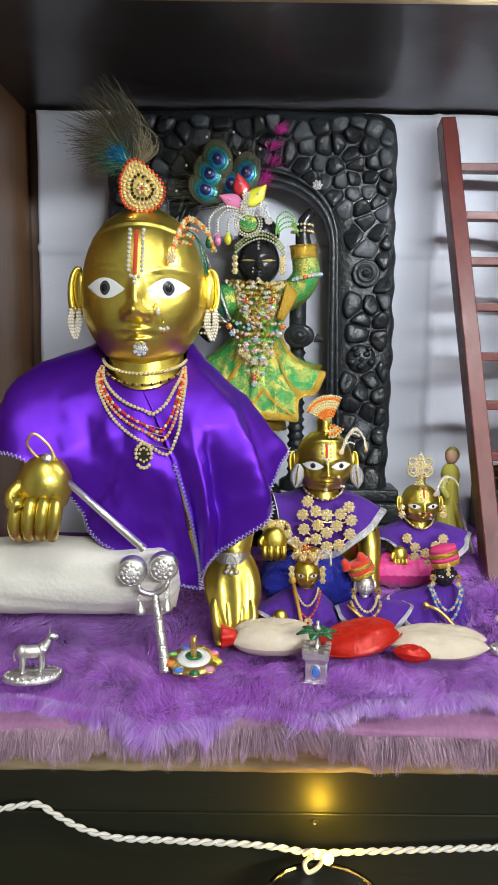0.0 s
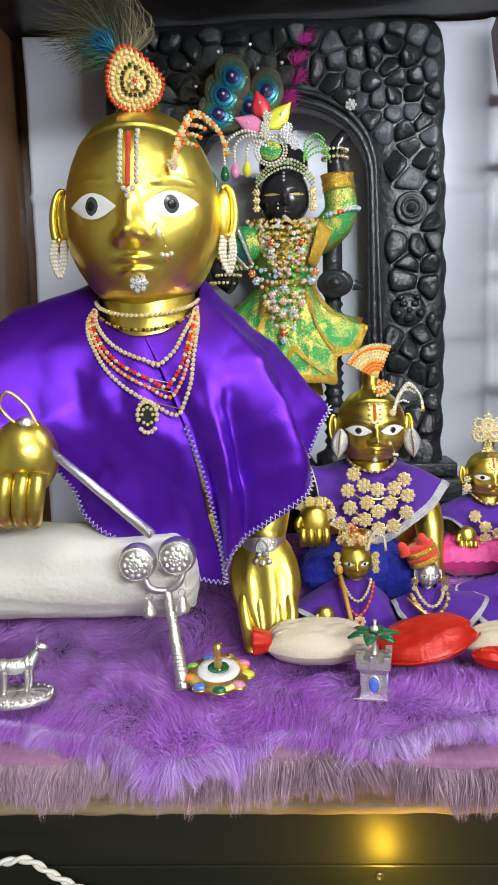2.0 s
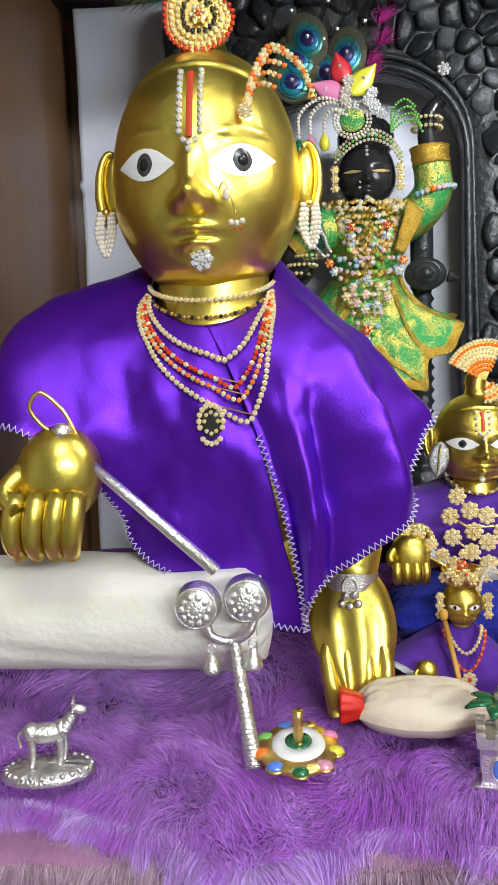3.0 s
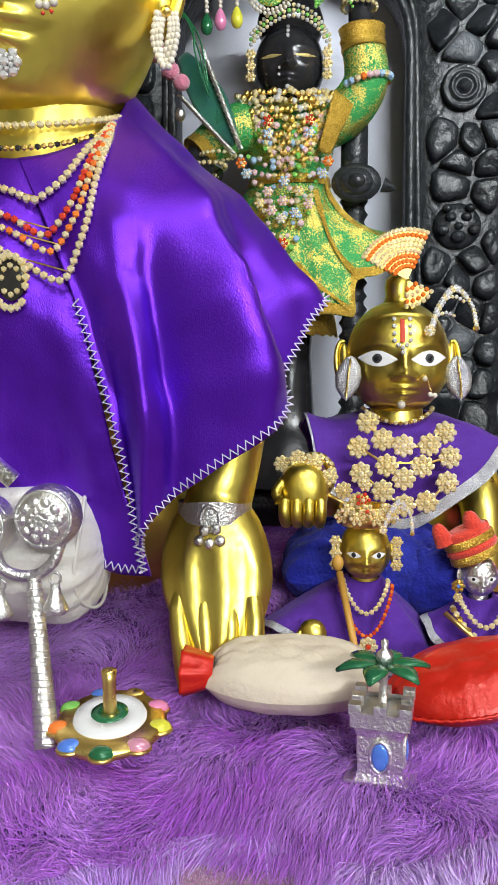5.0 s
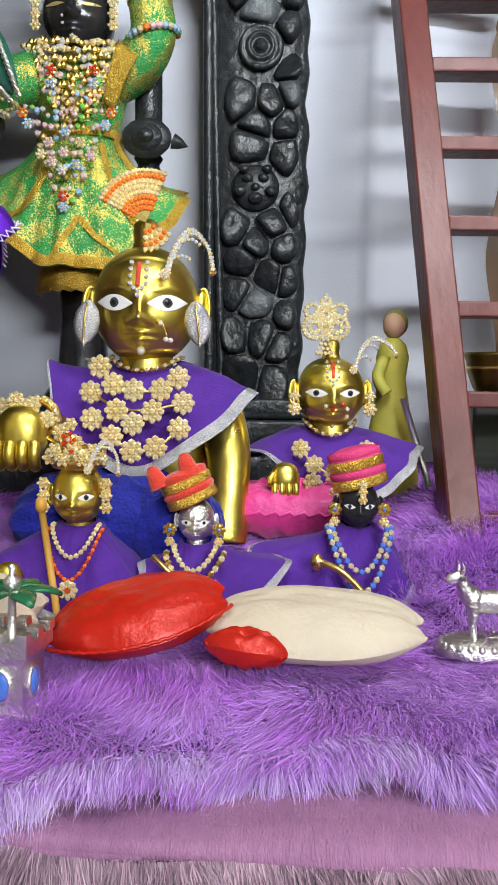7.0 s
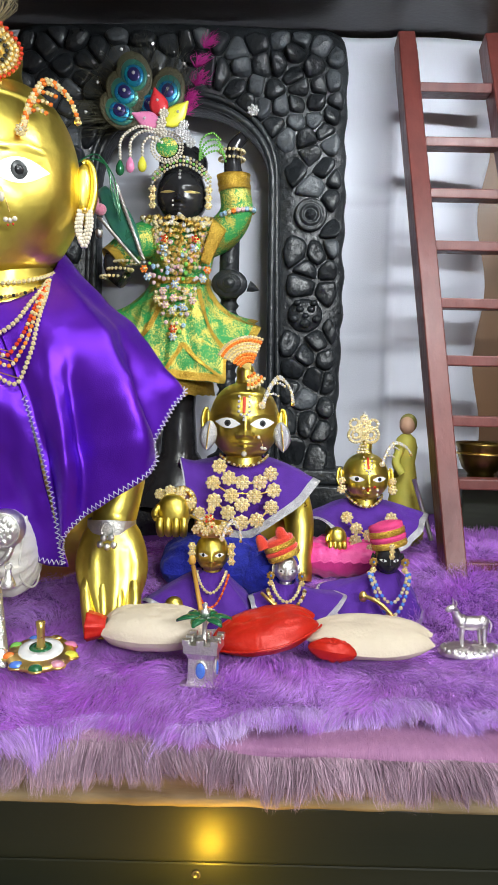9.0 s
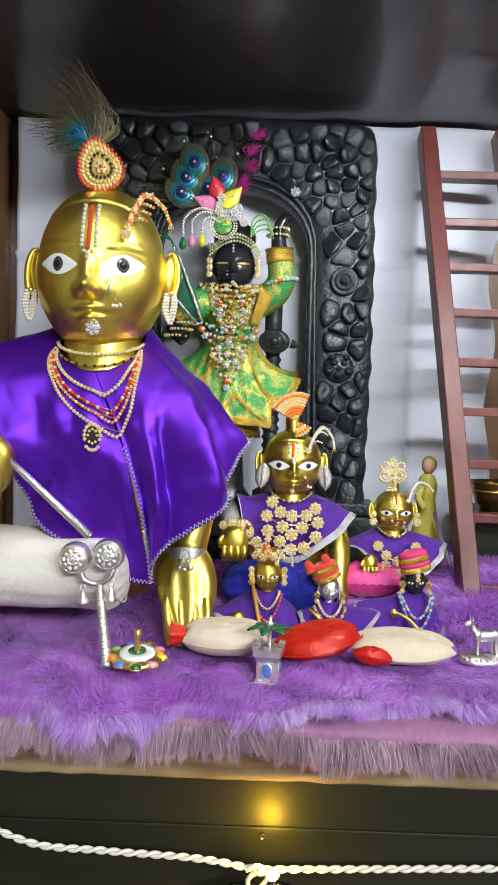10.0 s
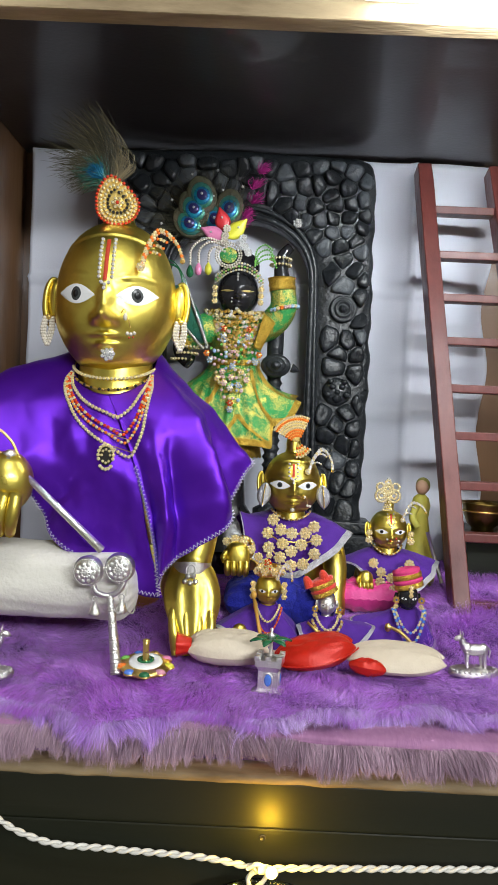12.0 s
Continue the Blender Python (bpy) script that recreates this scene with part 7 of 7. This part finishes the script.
part("side_rail", rail(top_l, foot_l, 0.0094, 0.014), LADDER, lad, smooth=False)
part("side_rail", rail(top_r, foot_r, 0.0094, 0.014), LADDER, lad, smooth=False)
for z in (1.366, 1.306, 1.251, 1.197, 1.140, 1.085, 1.029, 0.973, 0.902):
    s_ = (1.424 - z) / (1.424 - 0.868)
    a, b = top_l + (foot_l - top_l) * s_, top_r + (foot_r - top_r) * s_
    part("rung", Shape().box((a[0] + 0.0095, a[1] - 0.011, z - 0.0048), (b[0] - 0.0095, a[1] + 0.011, z + 0.0048), 0, 0.0012), LADDER, lad, smooth=False)

box = slab("wooden_box", (0.300, 0.945, 0.885), (0.425, 1.06, 0.9685), WOOD_DARK, "dark wooden box standing behind the ladder", 0.002, "box", kind="")
bowl = thing("brass_bowl", "small brass bowl with a rim on the wooden box", "bowl")
part("body", Shape().lathe([(0.0001, 0.0015), (0.012, 0.0015), (0.012, 0.0), (0.014, 0.0), (0.013, 0.004), (0.019, 0.010), (0.0235, 0.022), (0.0245, 0.030), (0.0265, 0.034), (0.0262, 0.036), (0.0235, 0.033), (0.0225, 0.022), (0.017, 0.011), (0.0001, 0.007)], (0.325, 0.972, 0.9687), 0, 32), BRASS_DARK, bowl)
part("band", Shape().tube([(0.325 + 0.0245 * math.cos(a), 0.972 + 0.0245 * math.sin(a), 0.9935) for a in np.linspace(0, 2 * math.pi, 32, endpoint=False)], 0.0011, 0, 6, closed=True), GOLD, bowl)

# small painted figure behind the statue, a plain shape
s2 = Shape()
s2.lathe([(0.0001, 0.905), (0.019, 0.905), (0.0205, 0.915), (0.017, 0.94), (0.0125, 0.965), (0.0095, 0.985), (0.0115, 1.0), (0.009, 1.009), (0.0045, 1.013)], (0.2425, 0.945, 0), 0, 22)
s2.ellipsoid((0.243, 0.944, 1.0215), (0.0078, 0.0078, 0.0092), 1, 16, 10)
s2.ellipsoid((0.2445, 0.947, 1.0235), (0.0088, 0.0082, 0.0098), 2, 16, 10)
s2.tube(spline([(0.236, 0.936, 1.0), (0.231, 0.932, 0.985), (0.237, 0.929, 0.975)], 8), 0.0042, 0, 10)
SKIN = mat("painted_clay", (0.5, 0.3, 0.2), 0.6, 0.0, (0.4, 0.22, 0.14), 200, 0.4)
VEIL = mat("olive_painted_veil", (0.2, 0.2, 0.05), 0.6, 0.0, (0.3, 0.26, 0.05), 120, 0.6)
tagged(s2.build("painted_figurine", [YELLOW_CLOTH, SKIN, VEIL]), "small painted figurine in a yellow robe", "figurine")
rod = thing("silver_stick", "thin silver stick leaning beside the painted figurine", "stick")
part("shaft", Shape().tube([(0.2455, 0.915, 0.972), (0.2625, 0.905, 0.915)], 0.0022, 0, 10), SILVER, rod)


# ---- things in front ----
def gathered_cushion(label, c, half, cover, end, rot=0.0, seed=1.0, ends=(-1,), tilt=0.0, endlen=0.02):
    """A small flat cushion whose cover is open at an end and shows the lining."""
    t = thing("small_cushion", label, "cushion", "small cushions")
    cushion("cover", c, half, cover, rot=rot, tilt=tilt, parent=t, wrinkle=0.0009, seed=seed, res=44, power=0.75, pinch=0.25, lens=0.45)
    R = Matrix.Rotation(radians(rot), 3, "Z")
    for sg in ends:
        e = Vector(c) + R @ Vector((sg * half[0] * 0.8, -half[1] * 0.1, 0.001))
        rows = []
        for s_ in np.linspace(0, 1, 12):
            row = []
            for a in np.linspace(0, 2 * math.pi, 30, endpoint=False):
                k = (0.55 + 0.4 * s_ ** 0.7) * (1 + 0.09 * math.sin(a * 7 + seed) * (0.3 + s_))
                if s_ > 0.93:
                    k *= 0.35
                p = R @ Vector((sg * endlen * min(s_, 0.93), half[1] * 0.62 * k * math.cos(a), half[2] * 0.8 * k * math.sin(a)))
                row.append(tuple(e + p))
            rows.append(row)
        part("gathered_end", Shape().grid(rows, 0, wrap_v=True, flip=sg < 0), end, t, "red satin lining at the open end")
    return t


gathered_cushion("ivory satin cushion with a red satin end", (0.026, 0.705, 0.887), (0.042, 0.023, 0.0135), IVORY, RED_SATIN, 2, 1.0, (-1,), 12, 0.015)
t = thing("small_cushion", "red satin cushion with a stitched seam", "cushion", "small cushions")
cushion("cover", (0.1035, 0.706, 0.8865), (0.040, 0.026, 0.0115), RED_SATIN, rot=10, tilt=14, roll=-12, parent=t, wrinkle=0.0009, seed=4, res=44, pinch=0.15, power=0.85, lens=0.6)
R14 = Matrix.Rotation(radians(10), 3, "Z")
part("seam", Shape().tube([tuple(Vector((0.1035, 0.706, 0.8875)) + R14 @ Vector((u * 0.0385, -0.0254 * (1 - 0.6 * abs(u) ** 2.2) - 0.0005, 0.0078 * u - 0.0058 * (1 - 0.6 * abs(u) ** 2.2) + 0.0003 * math.sin(u * 60)))) for u in np.linspace(-0.97, 0.97, 60)], 0.0008, 0, 6), RED_SATIN, t)
t = thing("small_cushion", "ivory satin cushion with a red lining at one corner", "cushion", "small cushions")
cushion("cover", (0.1765, 0.705, 0.884), (0.049, 0.026, 0.0108), IVORY, rot=-5, tilt=14, parent=t, wrinkle=0.0008, seed=8, res=44, pinch=0.2, power=0.85, lens=0.6)
cushion("lining", (0.1485, 0.684, 0.8805), (0.0165, 0.0085, 0.0066), RED_SATIN, rot=-8, tilt=-10, roll=6, parent=t, wrinkle=0.0018, seed=5, res=26, power=0.8, lens=0.6, label="red satin lining")

# rattle leaning on the bolster
rt = thing("silver_rattle", "silver rattle with two engraved balls and small bells", "rattle")
hb, ht = np.array([-0.0672, 0.658, 0.872]), np.array([-0.0785, 0.678, 0.936])
tw = Shape()
tw.tube(hb + (ht - hb) * np.linspace(0, 1, 30)[:, None], np.linspace(0.0050, 0.0028, 30), 0, 14)
for k in range(24):
    p = hb + (ht - hb) * (0.02 + 0.04 * k)
    d = (ht - hb) / np.linalg.norm(ht - hb)
    tw.tube([p + 0.0049 * (1 - 0.019 * k) * np.array([math.cos(a), math.sin(a) * 0.95, -math.sin(a) * 0.3]) for a in np.linspace(0, 2 * math.pi, 14, endpoint=False)], 0.0006, 0, 4, closed=True)
part("handle", tw, SILVER, rt)
part("fork", Shape().tube(spline([(-0.094, 0.676, 0.947), (-0.0905, 0.676, 0.938), (-0.0785, 0.677, 0.935), (-0.0695, 0.676, 0.941), (-0.0665, 0.677, 0.949)], 20), 0.0024, 0, 10), SILVER, rt)
for c in ((-0.0975, 0.674, 0.9565), (-0.0705, 0.676, 0.960)):
    b = part("ball", Shape().ellipsoid(c, (0.0132, 0.0132, 0.0132), 0, 28, 18), SILVER, rt)
    eng = Shape()
    for k in range(10):
        a = 2 * math.pi * k / 10
        eng.ellipsoid((c[0] + 0.0072 * math.cos(a), c[1] - 0.0112, c[2] + 0.0072 * math.sin(a)), (0.0022, 0.0012, 0.0022), 0, 8, 6)
        eng.ellipsoid((c[0] + 0.0036 * math.cos(a), c[1] - 0.0128, c[2] + 0.0036 * math.sin(a)), (0.0012, 0.001, 0.0012), 0, 8, 5)
    eng.tube([(c[0] + 0.0112 * math.cos(a), c[1] - 0.0075, c[2] + 0.0112 * math.sin(a)) for a in np.linspace(0, 2 * math.pi, 30, endpoint=False)], 0.0008, 0, 6, closed=True)
    part("engraving", eng, SILVER, b)
for x, z in ((-0.0905, 0.9235), (-0.0675, 0.9265)):
    bl = part("bell", Shape().lathe([(0.0001, 0.007), (0.0018, 0.0065), (0.0025, 0.003), (0.0042, -0.001), (0.0052, -0.0035), (0.004, -0.0055), (0.0001, -0.006)], (x, 0.672, z), 0, 16), SILVER, rt)
    part("ring", Shape().tube([(x + 0.0024 * math.cos(a), 0.672, z + 0.0088 + 0.0024 * math.sin(a)) for a in np.linspace(0, 2 * math.pi, 14, endpoint=False)], 0.0006, 0, 5, closed=True), SILVER, bl)

# jewelled spinning top
sp = thing("spinning_top", "gold spinning top set with coloured stones", "toy")
part("disc", Shape().lathe([(0.0001, -0.004), (0.010, -0.0035), (0.021, -0.001), (0.0222, 0.0012), (0.0205, 0.003), (0.012, 0.0042), (0.0001, 0.0045)], (-0.0435, 0.664, 0.879), 0, 36, Matrix.Rotation(radians(10), 4, "X")), GOLD, sp)
part("white_ring", Shape().lathe([(0.0065, 0.0046), (0.007, 0.0060), (0.0138, 0.0054), (0.0145, 0.0038)], (-0.0435, 0.664, 0.879), 0, 30, Matrix.Rotation(radians(10), 4, "X")), ENAMEL, sp)
part("green_ring", Shape().lathe([(0.0025, 0.0048), (0.003, 0.0066), (0.0072, 0.0064), (0.0076, 0.0048)], (-0.0435, 0.664, 0.879), 0, 24, Matrix.Rotation(radians(10), 4, "X")), LEAF_GREEN, sp)
part("spindle", Shape().lathe([(0.0034, 0.004), (0.0028, 0.008), (0.0026, 0.014), (0.0028, 0.016), (0.0026, 0.018), (0.0031, 0.023), (0.0001, 0.0235)], (-0.0435, 0.664, 0.879), 0, 12, Matrix.Rotation(radians(4), 4, "X")), GOLD, sp)
cols = [BLUE_BEAD, LEAF_GREEN, PINK_BEAD, YELLOW_SEQ, PINK_SEQ, GOLD, BLUE_BEAD, GREEN_BEAD, ORANGE_BEAD]
R16 = Matrix.Rotation(radians(10), 3, "X")
for k in range(9):
    a = radians(-125 + 40 * k)
    p = Vector((-0.0435, 0.664, 0.879)) + R16 @ Vector((0.0198 * math.cos(a), 0.0198 * math.sin(a), 0.0012))
    e = part("stone", Shape().ellipsoid(p, (0.0050, 0.0042, 0.0032), 0, 14, 8), cols[k], sp)
    part("stone_setting", Shape().tube([tuple(p + Vector((0.0046 * math.cos(b), 0.0046 * math.sin(b), -0.0008))) for b in np.linspace(0, 2 * math.pi, 16, endpoint=False)], 0.0009, 0, 6, closed=True), GOLD, e)
part("tip", Shape().lathe([(0.0001, -0.012), (0.0025, -0.007), (0.004, -0.003)], (-0.0435, 0.664, 0.879), 0, 12), GOLD, sp)


# silver cows, each one mesh
def silver_cow(c, yaw, s, label):
    sh = Shape()
    k = s
    rows = []
    for r, z in ((1.0, 0.0), (1.03, 0.12), (0.92, 0.22), (0.7, 0.27), (0.3, 0.29), (0.01, 0.29)):
        rows.append([(1.05 * r * math.cos(a) * (1 + 0.03 * math.sin(a * 16)), 0.62 * r * math.sin(a) * (1 + 0.03 * math.sin(a * 16)), z + 0.03 * math.sin(a * 11 + r * 20) * (0.2 < r < 1)) for a in np.linspace(0, 2 * math.pi, 44, endpoint=False)])
    sh.grid(rows, 0, wrap_v=True, flip=True)
    for i in range(26):
        a = 2 * math.pi * i / 26
        sh.beads([(0.97 * math.cos(a), 0.57 * math.sin(a), 0.2)], 0.075, 0)
    sh.ellipsoid((-0.02, 0, 1.02), (0.52, 0.22, 0.24), 0, 22, 12)
    sh.ellipsoid((-0.36, 0, 1.05), (0.22, 0.21, 0.24), 0, 16, 10)
    sh.ellipsoid((0.34, 0, 1.08), (0.2, 0.19, 0.25), 0, 16, 10)
    for x, y in ((0.36, 0.12), (0.28, -0.12), (-0.42, 0.12), (-0.36, -0.12)):
        sh.tube(spline([(x, y, 0.95), (x + 0.02, y, 0.65), (x - 0.02, y, 0.28)], 8), np.linspace(0.11, 0.06, 8), 0, 10)
    sh.tube(spline([(0.4, 0, 1.1), (0.54, 0, 1.32), (0.62, 0, 1.5)], 8), np.linspace(0.2, 0.12, 8), 0, 12)
    sh.ellipsoid((0.74, 0, 1.52), (0.2, 0.1, 0.115), 0, 16, 10, Matrix.Rotation(radians(22), 4, "Y"))
    for sg in (-1, 1):
        sh.tube(spline([(0.62, 0.07 * sg, 1.6), (0.6, 0.15 * sg, 1.72), (0.64, 0.12 * sg, 1.84)], 7), np.linspace(0.045, 0.015, 7), 0, 8)
        sh.ellipsoid((0.6, 0.16 * sg, 1.54), (0.05, 0.11, 0.05), 0, 10, 6)
    sh.tube(spline([(-0.55, 0, 1.15), (-0.66, 0.02, 1.0), (-0.62, 0.04, 0.7)], 8), 0.035, 0, 8)
    M = Matrix.Translation(c) @ Matrix.Rotation(radians(yaw), 4, "Z") @ Matrix.Scale(k, 4)
    ob = sh.build("silver_cow", [SILVER])
    ob.data.transform(M)
    return tagged(ob, label, "figurine", "silver cows")


silver_cow((-0.1795, 0.655, 0.8665), 14, 0.0235, "small cast silver cow on an oval base on the fur")
silver_cow((0.256, 0.735, 0.8635), 188, 0.0225, "small cast silver cow on an oval base on the fur")

# silver tower with a green palm
tw = thing("silver_tower", "square silver planter tower with a green enamel palm", "ornament")
TX, TY, TZ = 0.0625, 0.668, 0.862
RT = Matrix.Rotation(radians(-10), 4, "Z")
part("foot", Shape().box((-0.0135, -0.0105, 0), (0.0135, 0.0105, 0.0016), 0, 0.0004, RT, (TX, TY, TZ)), SILVER, tw, smooth=False)
rows = []
for w, z in ((0.0092, 0.0015), (0.0086, 0.004), (0.0084, 0.018), (0.0098, 0.0215), (0.0112, 0.0225), (0.0112, 0.028)):
    rows.append([tuple(RT @ Vector((w * a, w * b, z)) + Vector((TX, TY, TZ))) for a, b in ((-1, -1), (-0.3, -1), (0.3, -1), (1, -1), (1, -0.3), (1, 0.3), (1, 1), (0.3, 1), (-0.3, 1), (-1, 1), (-1, 0.3), (-1, -0.3))])
s2 = Shape().grid(rows, 0, wrap_v=True, flip=True)
s2.box((-0.0108, -0.0108, 0.024), (0.0108, 0.0108, 0.0262), 0, 0, RT, (TX, TY, TZ))
part("body", s2, SILVER, tw, smooth=False)
for a, b in ((-1, -1), (0, -1), (1, -1), (1, 0), (1, 1), (0, 1), (-1, 1), (-1, 0)):
    part("battlement", Shape().box((-0.0024, -0.0024, 0.0275), (0.0024, 0.0024, 0.0315), 0, 0.0004, RT, tuple(RT @ Vector((a * 0.0094, b * 0.0094, 0)) + Vector((TX, TY, TZ)))), SILVER, tw, smooth=False)
for ang in (0, 90, -90):
    Rz = RT @ Matrix.Rotation(radians(ang), 4, "Z")
    p = Rz @ Vector((0, -0.0088, 0.0108)) + Vector((TX, TY, TZ))
    st_ = Shape()
    st_.ellipsoid(tuple(p), (0.0032, 0.0014, 0.0052), 0, 16, 10, Rz)
    e = part("blue_stone", st_, BLUE_BEAD, tw)
    part("stone_setting", Shape().tube([tuple(p + Rz.to_3x3() @ Vector((0.0038 * math.cos(b), 0, 0.006 * math.sin(b)))) for b in np.linspace(0, 2 * math.pi, 18, endpoint=False)], 0.0008, 0, 6, closed=True), SILVER, e)
part("palm_stem", Shape().tube([(TX, TY, TZ + 0.025), (TX + 0.0005, TY, TZ + 0.044)], [0.002, 0.0014], 0, 10), SILVER, tw)
part("palm_finial", Shape().lathe([(0.0001, 0.008), (0.0015, 0.007), (0.0012, 0.004), (0.0032, 0.002), (0.0034, 0.0), (0.0018, -0.003)], (TX + 0.0005, TY, TZ + 0.046), 0, 12), SILVER, tw)
for k in range(6):
    a = radians(60 * k + 10)
    g = []
    for s_ in np.linspace(0, 1, 9):
        w = 0.0048 * math.sin(math.pi * (0.06 + 0.9 * s_))
        r = 0.002 + 0.0165 * s_
        z = 0.0445 + 0.003 * math.sin(s_ * 2.2) - 0.004 * s_ * s_
        g.append([(TX + r * math.cos(a) - u * w * math.sin(a), TY + r * math.sin(a) + u * w * math.cos(a), TZ + z - 0.0012 * abs(u)) for u in (-1, -0.5, 0, 0.5, 1)])
    ob = part("palm_leaf", Shape().grid(g, 0), LEAF_GREEN, tw, "green enamel leaf")
    ob.modifiers.new("thickness", "SOLIDIFY").thickness = 0.0009

# ---- light chain in front of the boards ----
ck = np.array([(-0.40, 0.618, 0.735), (-0.30, 0.618, 0.752), (-0.21, 0.620, 0.767), (-0.183, 0.621, 0.7715), (-0.169, 0.622, 0.7725), (-0.155, 0.621, 0.7645), (-0.137, 0.619, 0.7555), (-0.115, 0.617, 0.749), (-0.06, 0.616, 0.7455), (0.025, 0.615, 0.7415), (0.058, 0.615, 0.7365), (0.09, 0.615, 0.7375), (0.128, 0.616, 0.7385), (0.211, 0.617, 0.7415), (0.32, 0.617, 0.746), (0.50, 0.617, 0.752)])
base = spaced(ck, 0.0011)
d = np.gradient(base, axis=0)
d /= np.linalg.norm(d, axis=1)[:, None]
up = np.array([0, -1.0, 0])
side = np.cross(d, up)
chain = thing("light_chain", "twisted white cable of a fairy light chain", "light chain")
for ph in (0, math.pi):
    a = np.arange(len(base)) * 0.0011 / 0.021 * 2 * math.pi + ph
    part("strand", Shape().tube(base + 0.00145 * (np.cos(a)[:, None] * side + np.sin(a)[:, None] * up), 0.00155, 0, 8), PVC, chain)
part("loop", Shape().tube(spline([(0.05, 0.612, 0.737), (0.058, 0.610, 0.742), (0.066, 0.610, 0.737), (0.062, 0.610, 0.727), (0.054, 0.611, 0.722), (0.051, 0.611, 0.729), (0.057, 0.609, 0.738)], 40), 0.0019, 0, 8), PVC, chain)
part("loop", Shape().tube(spline([(0.055, 0.612, 0.734), (0.066, 0.608, 0.7385), (0.074, 0.609, 0.735)], 20), 0.0019, 0, 8), PVC, chain)
bulb = part("bulb", Shape().ellipsoid((0.0690, 0.602, 0.7400), (0.0046, 0.0044, 0.0046), 0, 16, 10), BULB, chain, "glowing warm yellow bulb")
part("socket", Shape().tube([(0.0595, 0.609, 0.7375), (0.0662, 0.6075, 0.7390)], 0.0028, 0, 10), PVC, chain)
pl = bpy.data.lights.new("bulb_light", "POINT")
pl.energy, pl.color, pl.shadow_soft_size = 0.42, (1.0, 0.6, 0.03), 0.004
new("bulb_light", pl).location = (0.069, 0.598, 0.746)

ledge = slab("lower_ledge", (-0.315, 0.50, 0.648), (0.46, 0.6405, 0.668), WOOD_DARK, "dark wooden ledge below the front boards", category="shelf")
gb = thing("glass_bowl", "clear glass bowl on the lower ledge", "bowl")
part("body", Shape().lathe([(0.0001, 0.0), (0.022, 0.0), (0.034, 0.008), (0.042, 0.025), (0.045, 0.045), (0.046, 0.0565), (0.0465, 0.058), (0.0445, 0.0575), (0.0430, 0.045), (0.040, 0.026), (0.032, 0.011), (0.0001, 0.004)], (0.0625, 0.572, 0.6685), 0, 40), GLASS, gb)
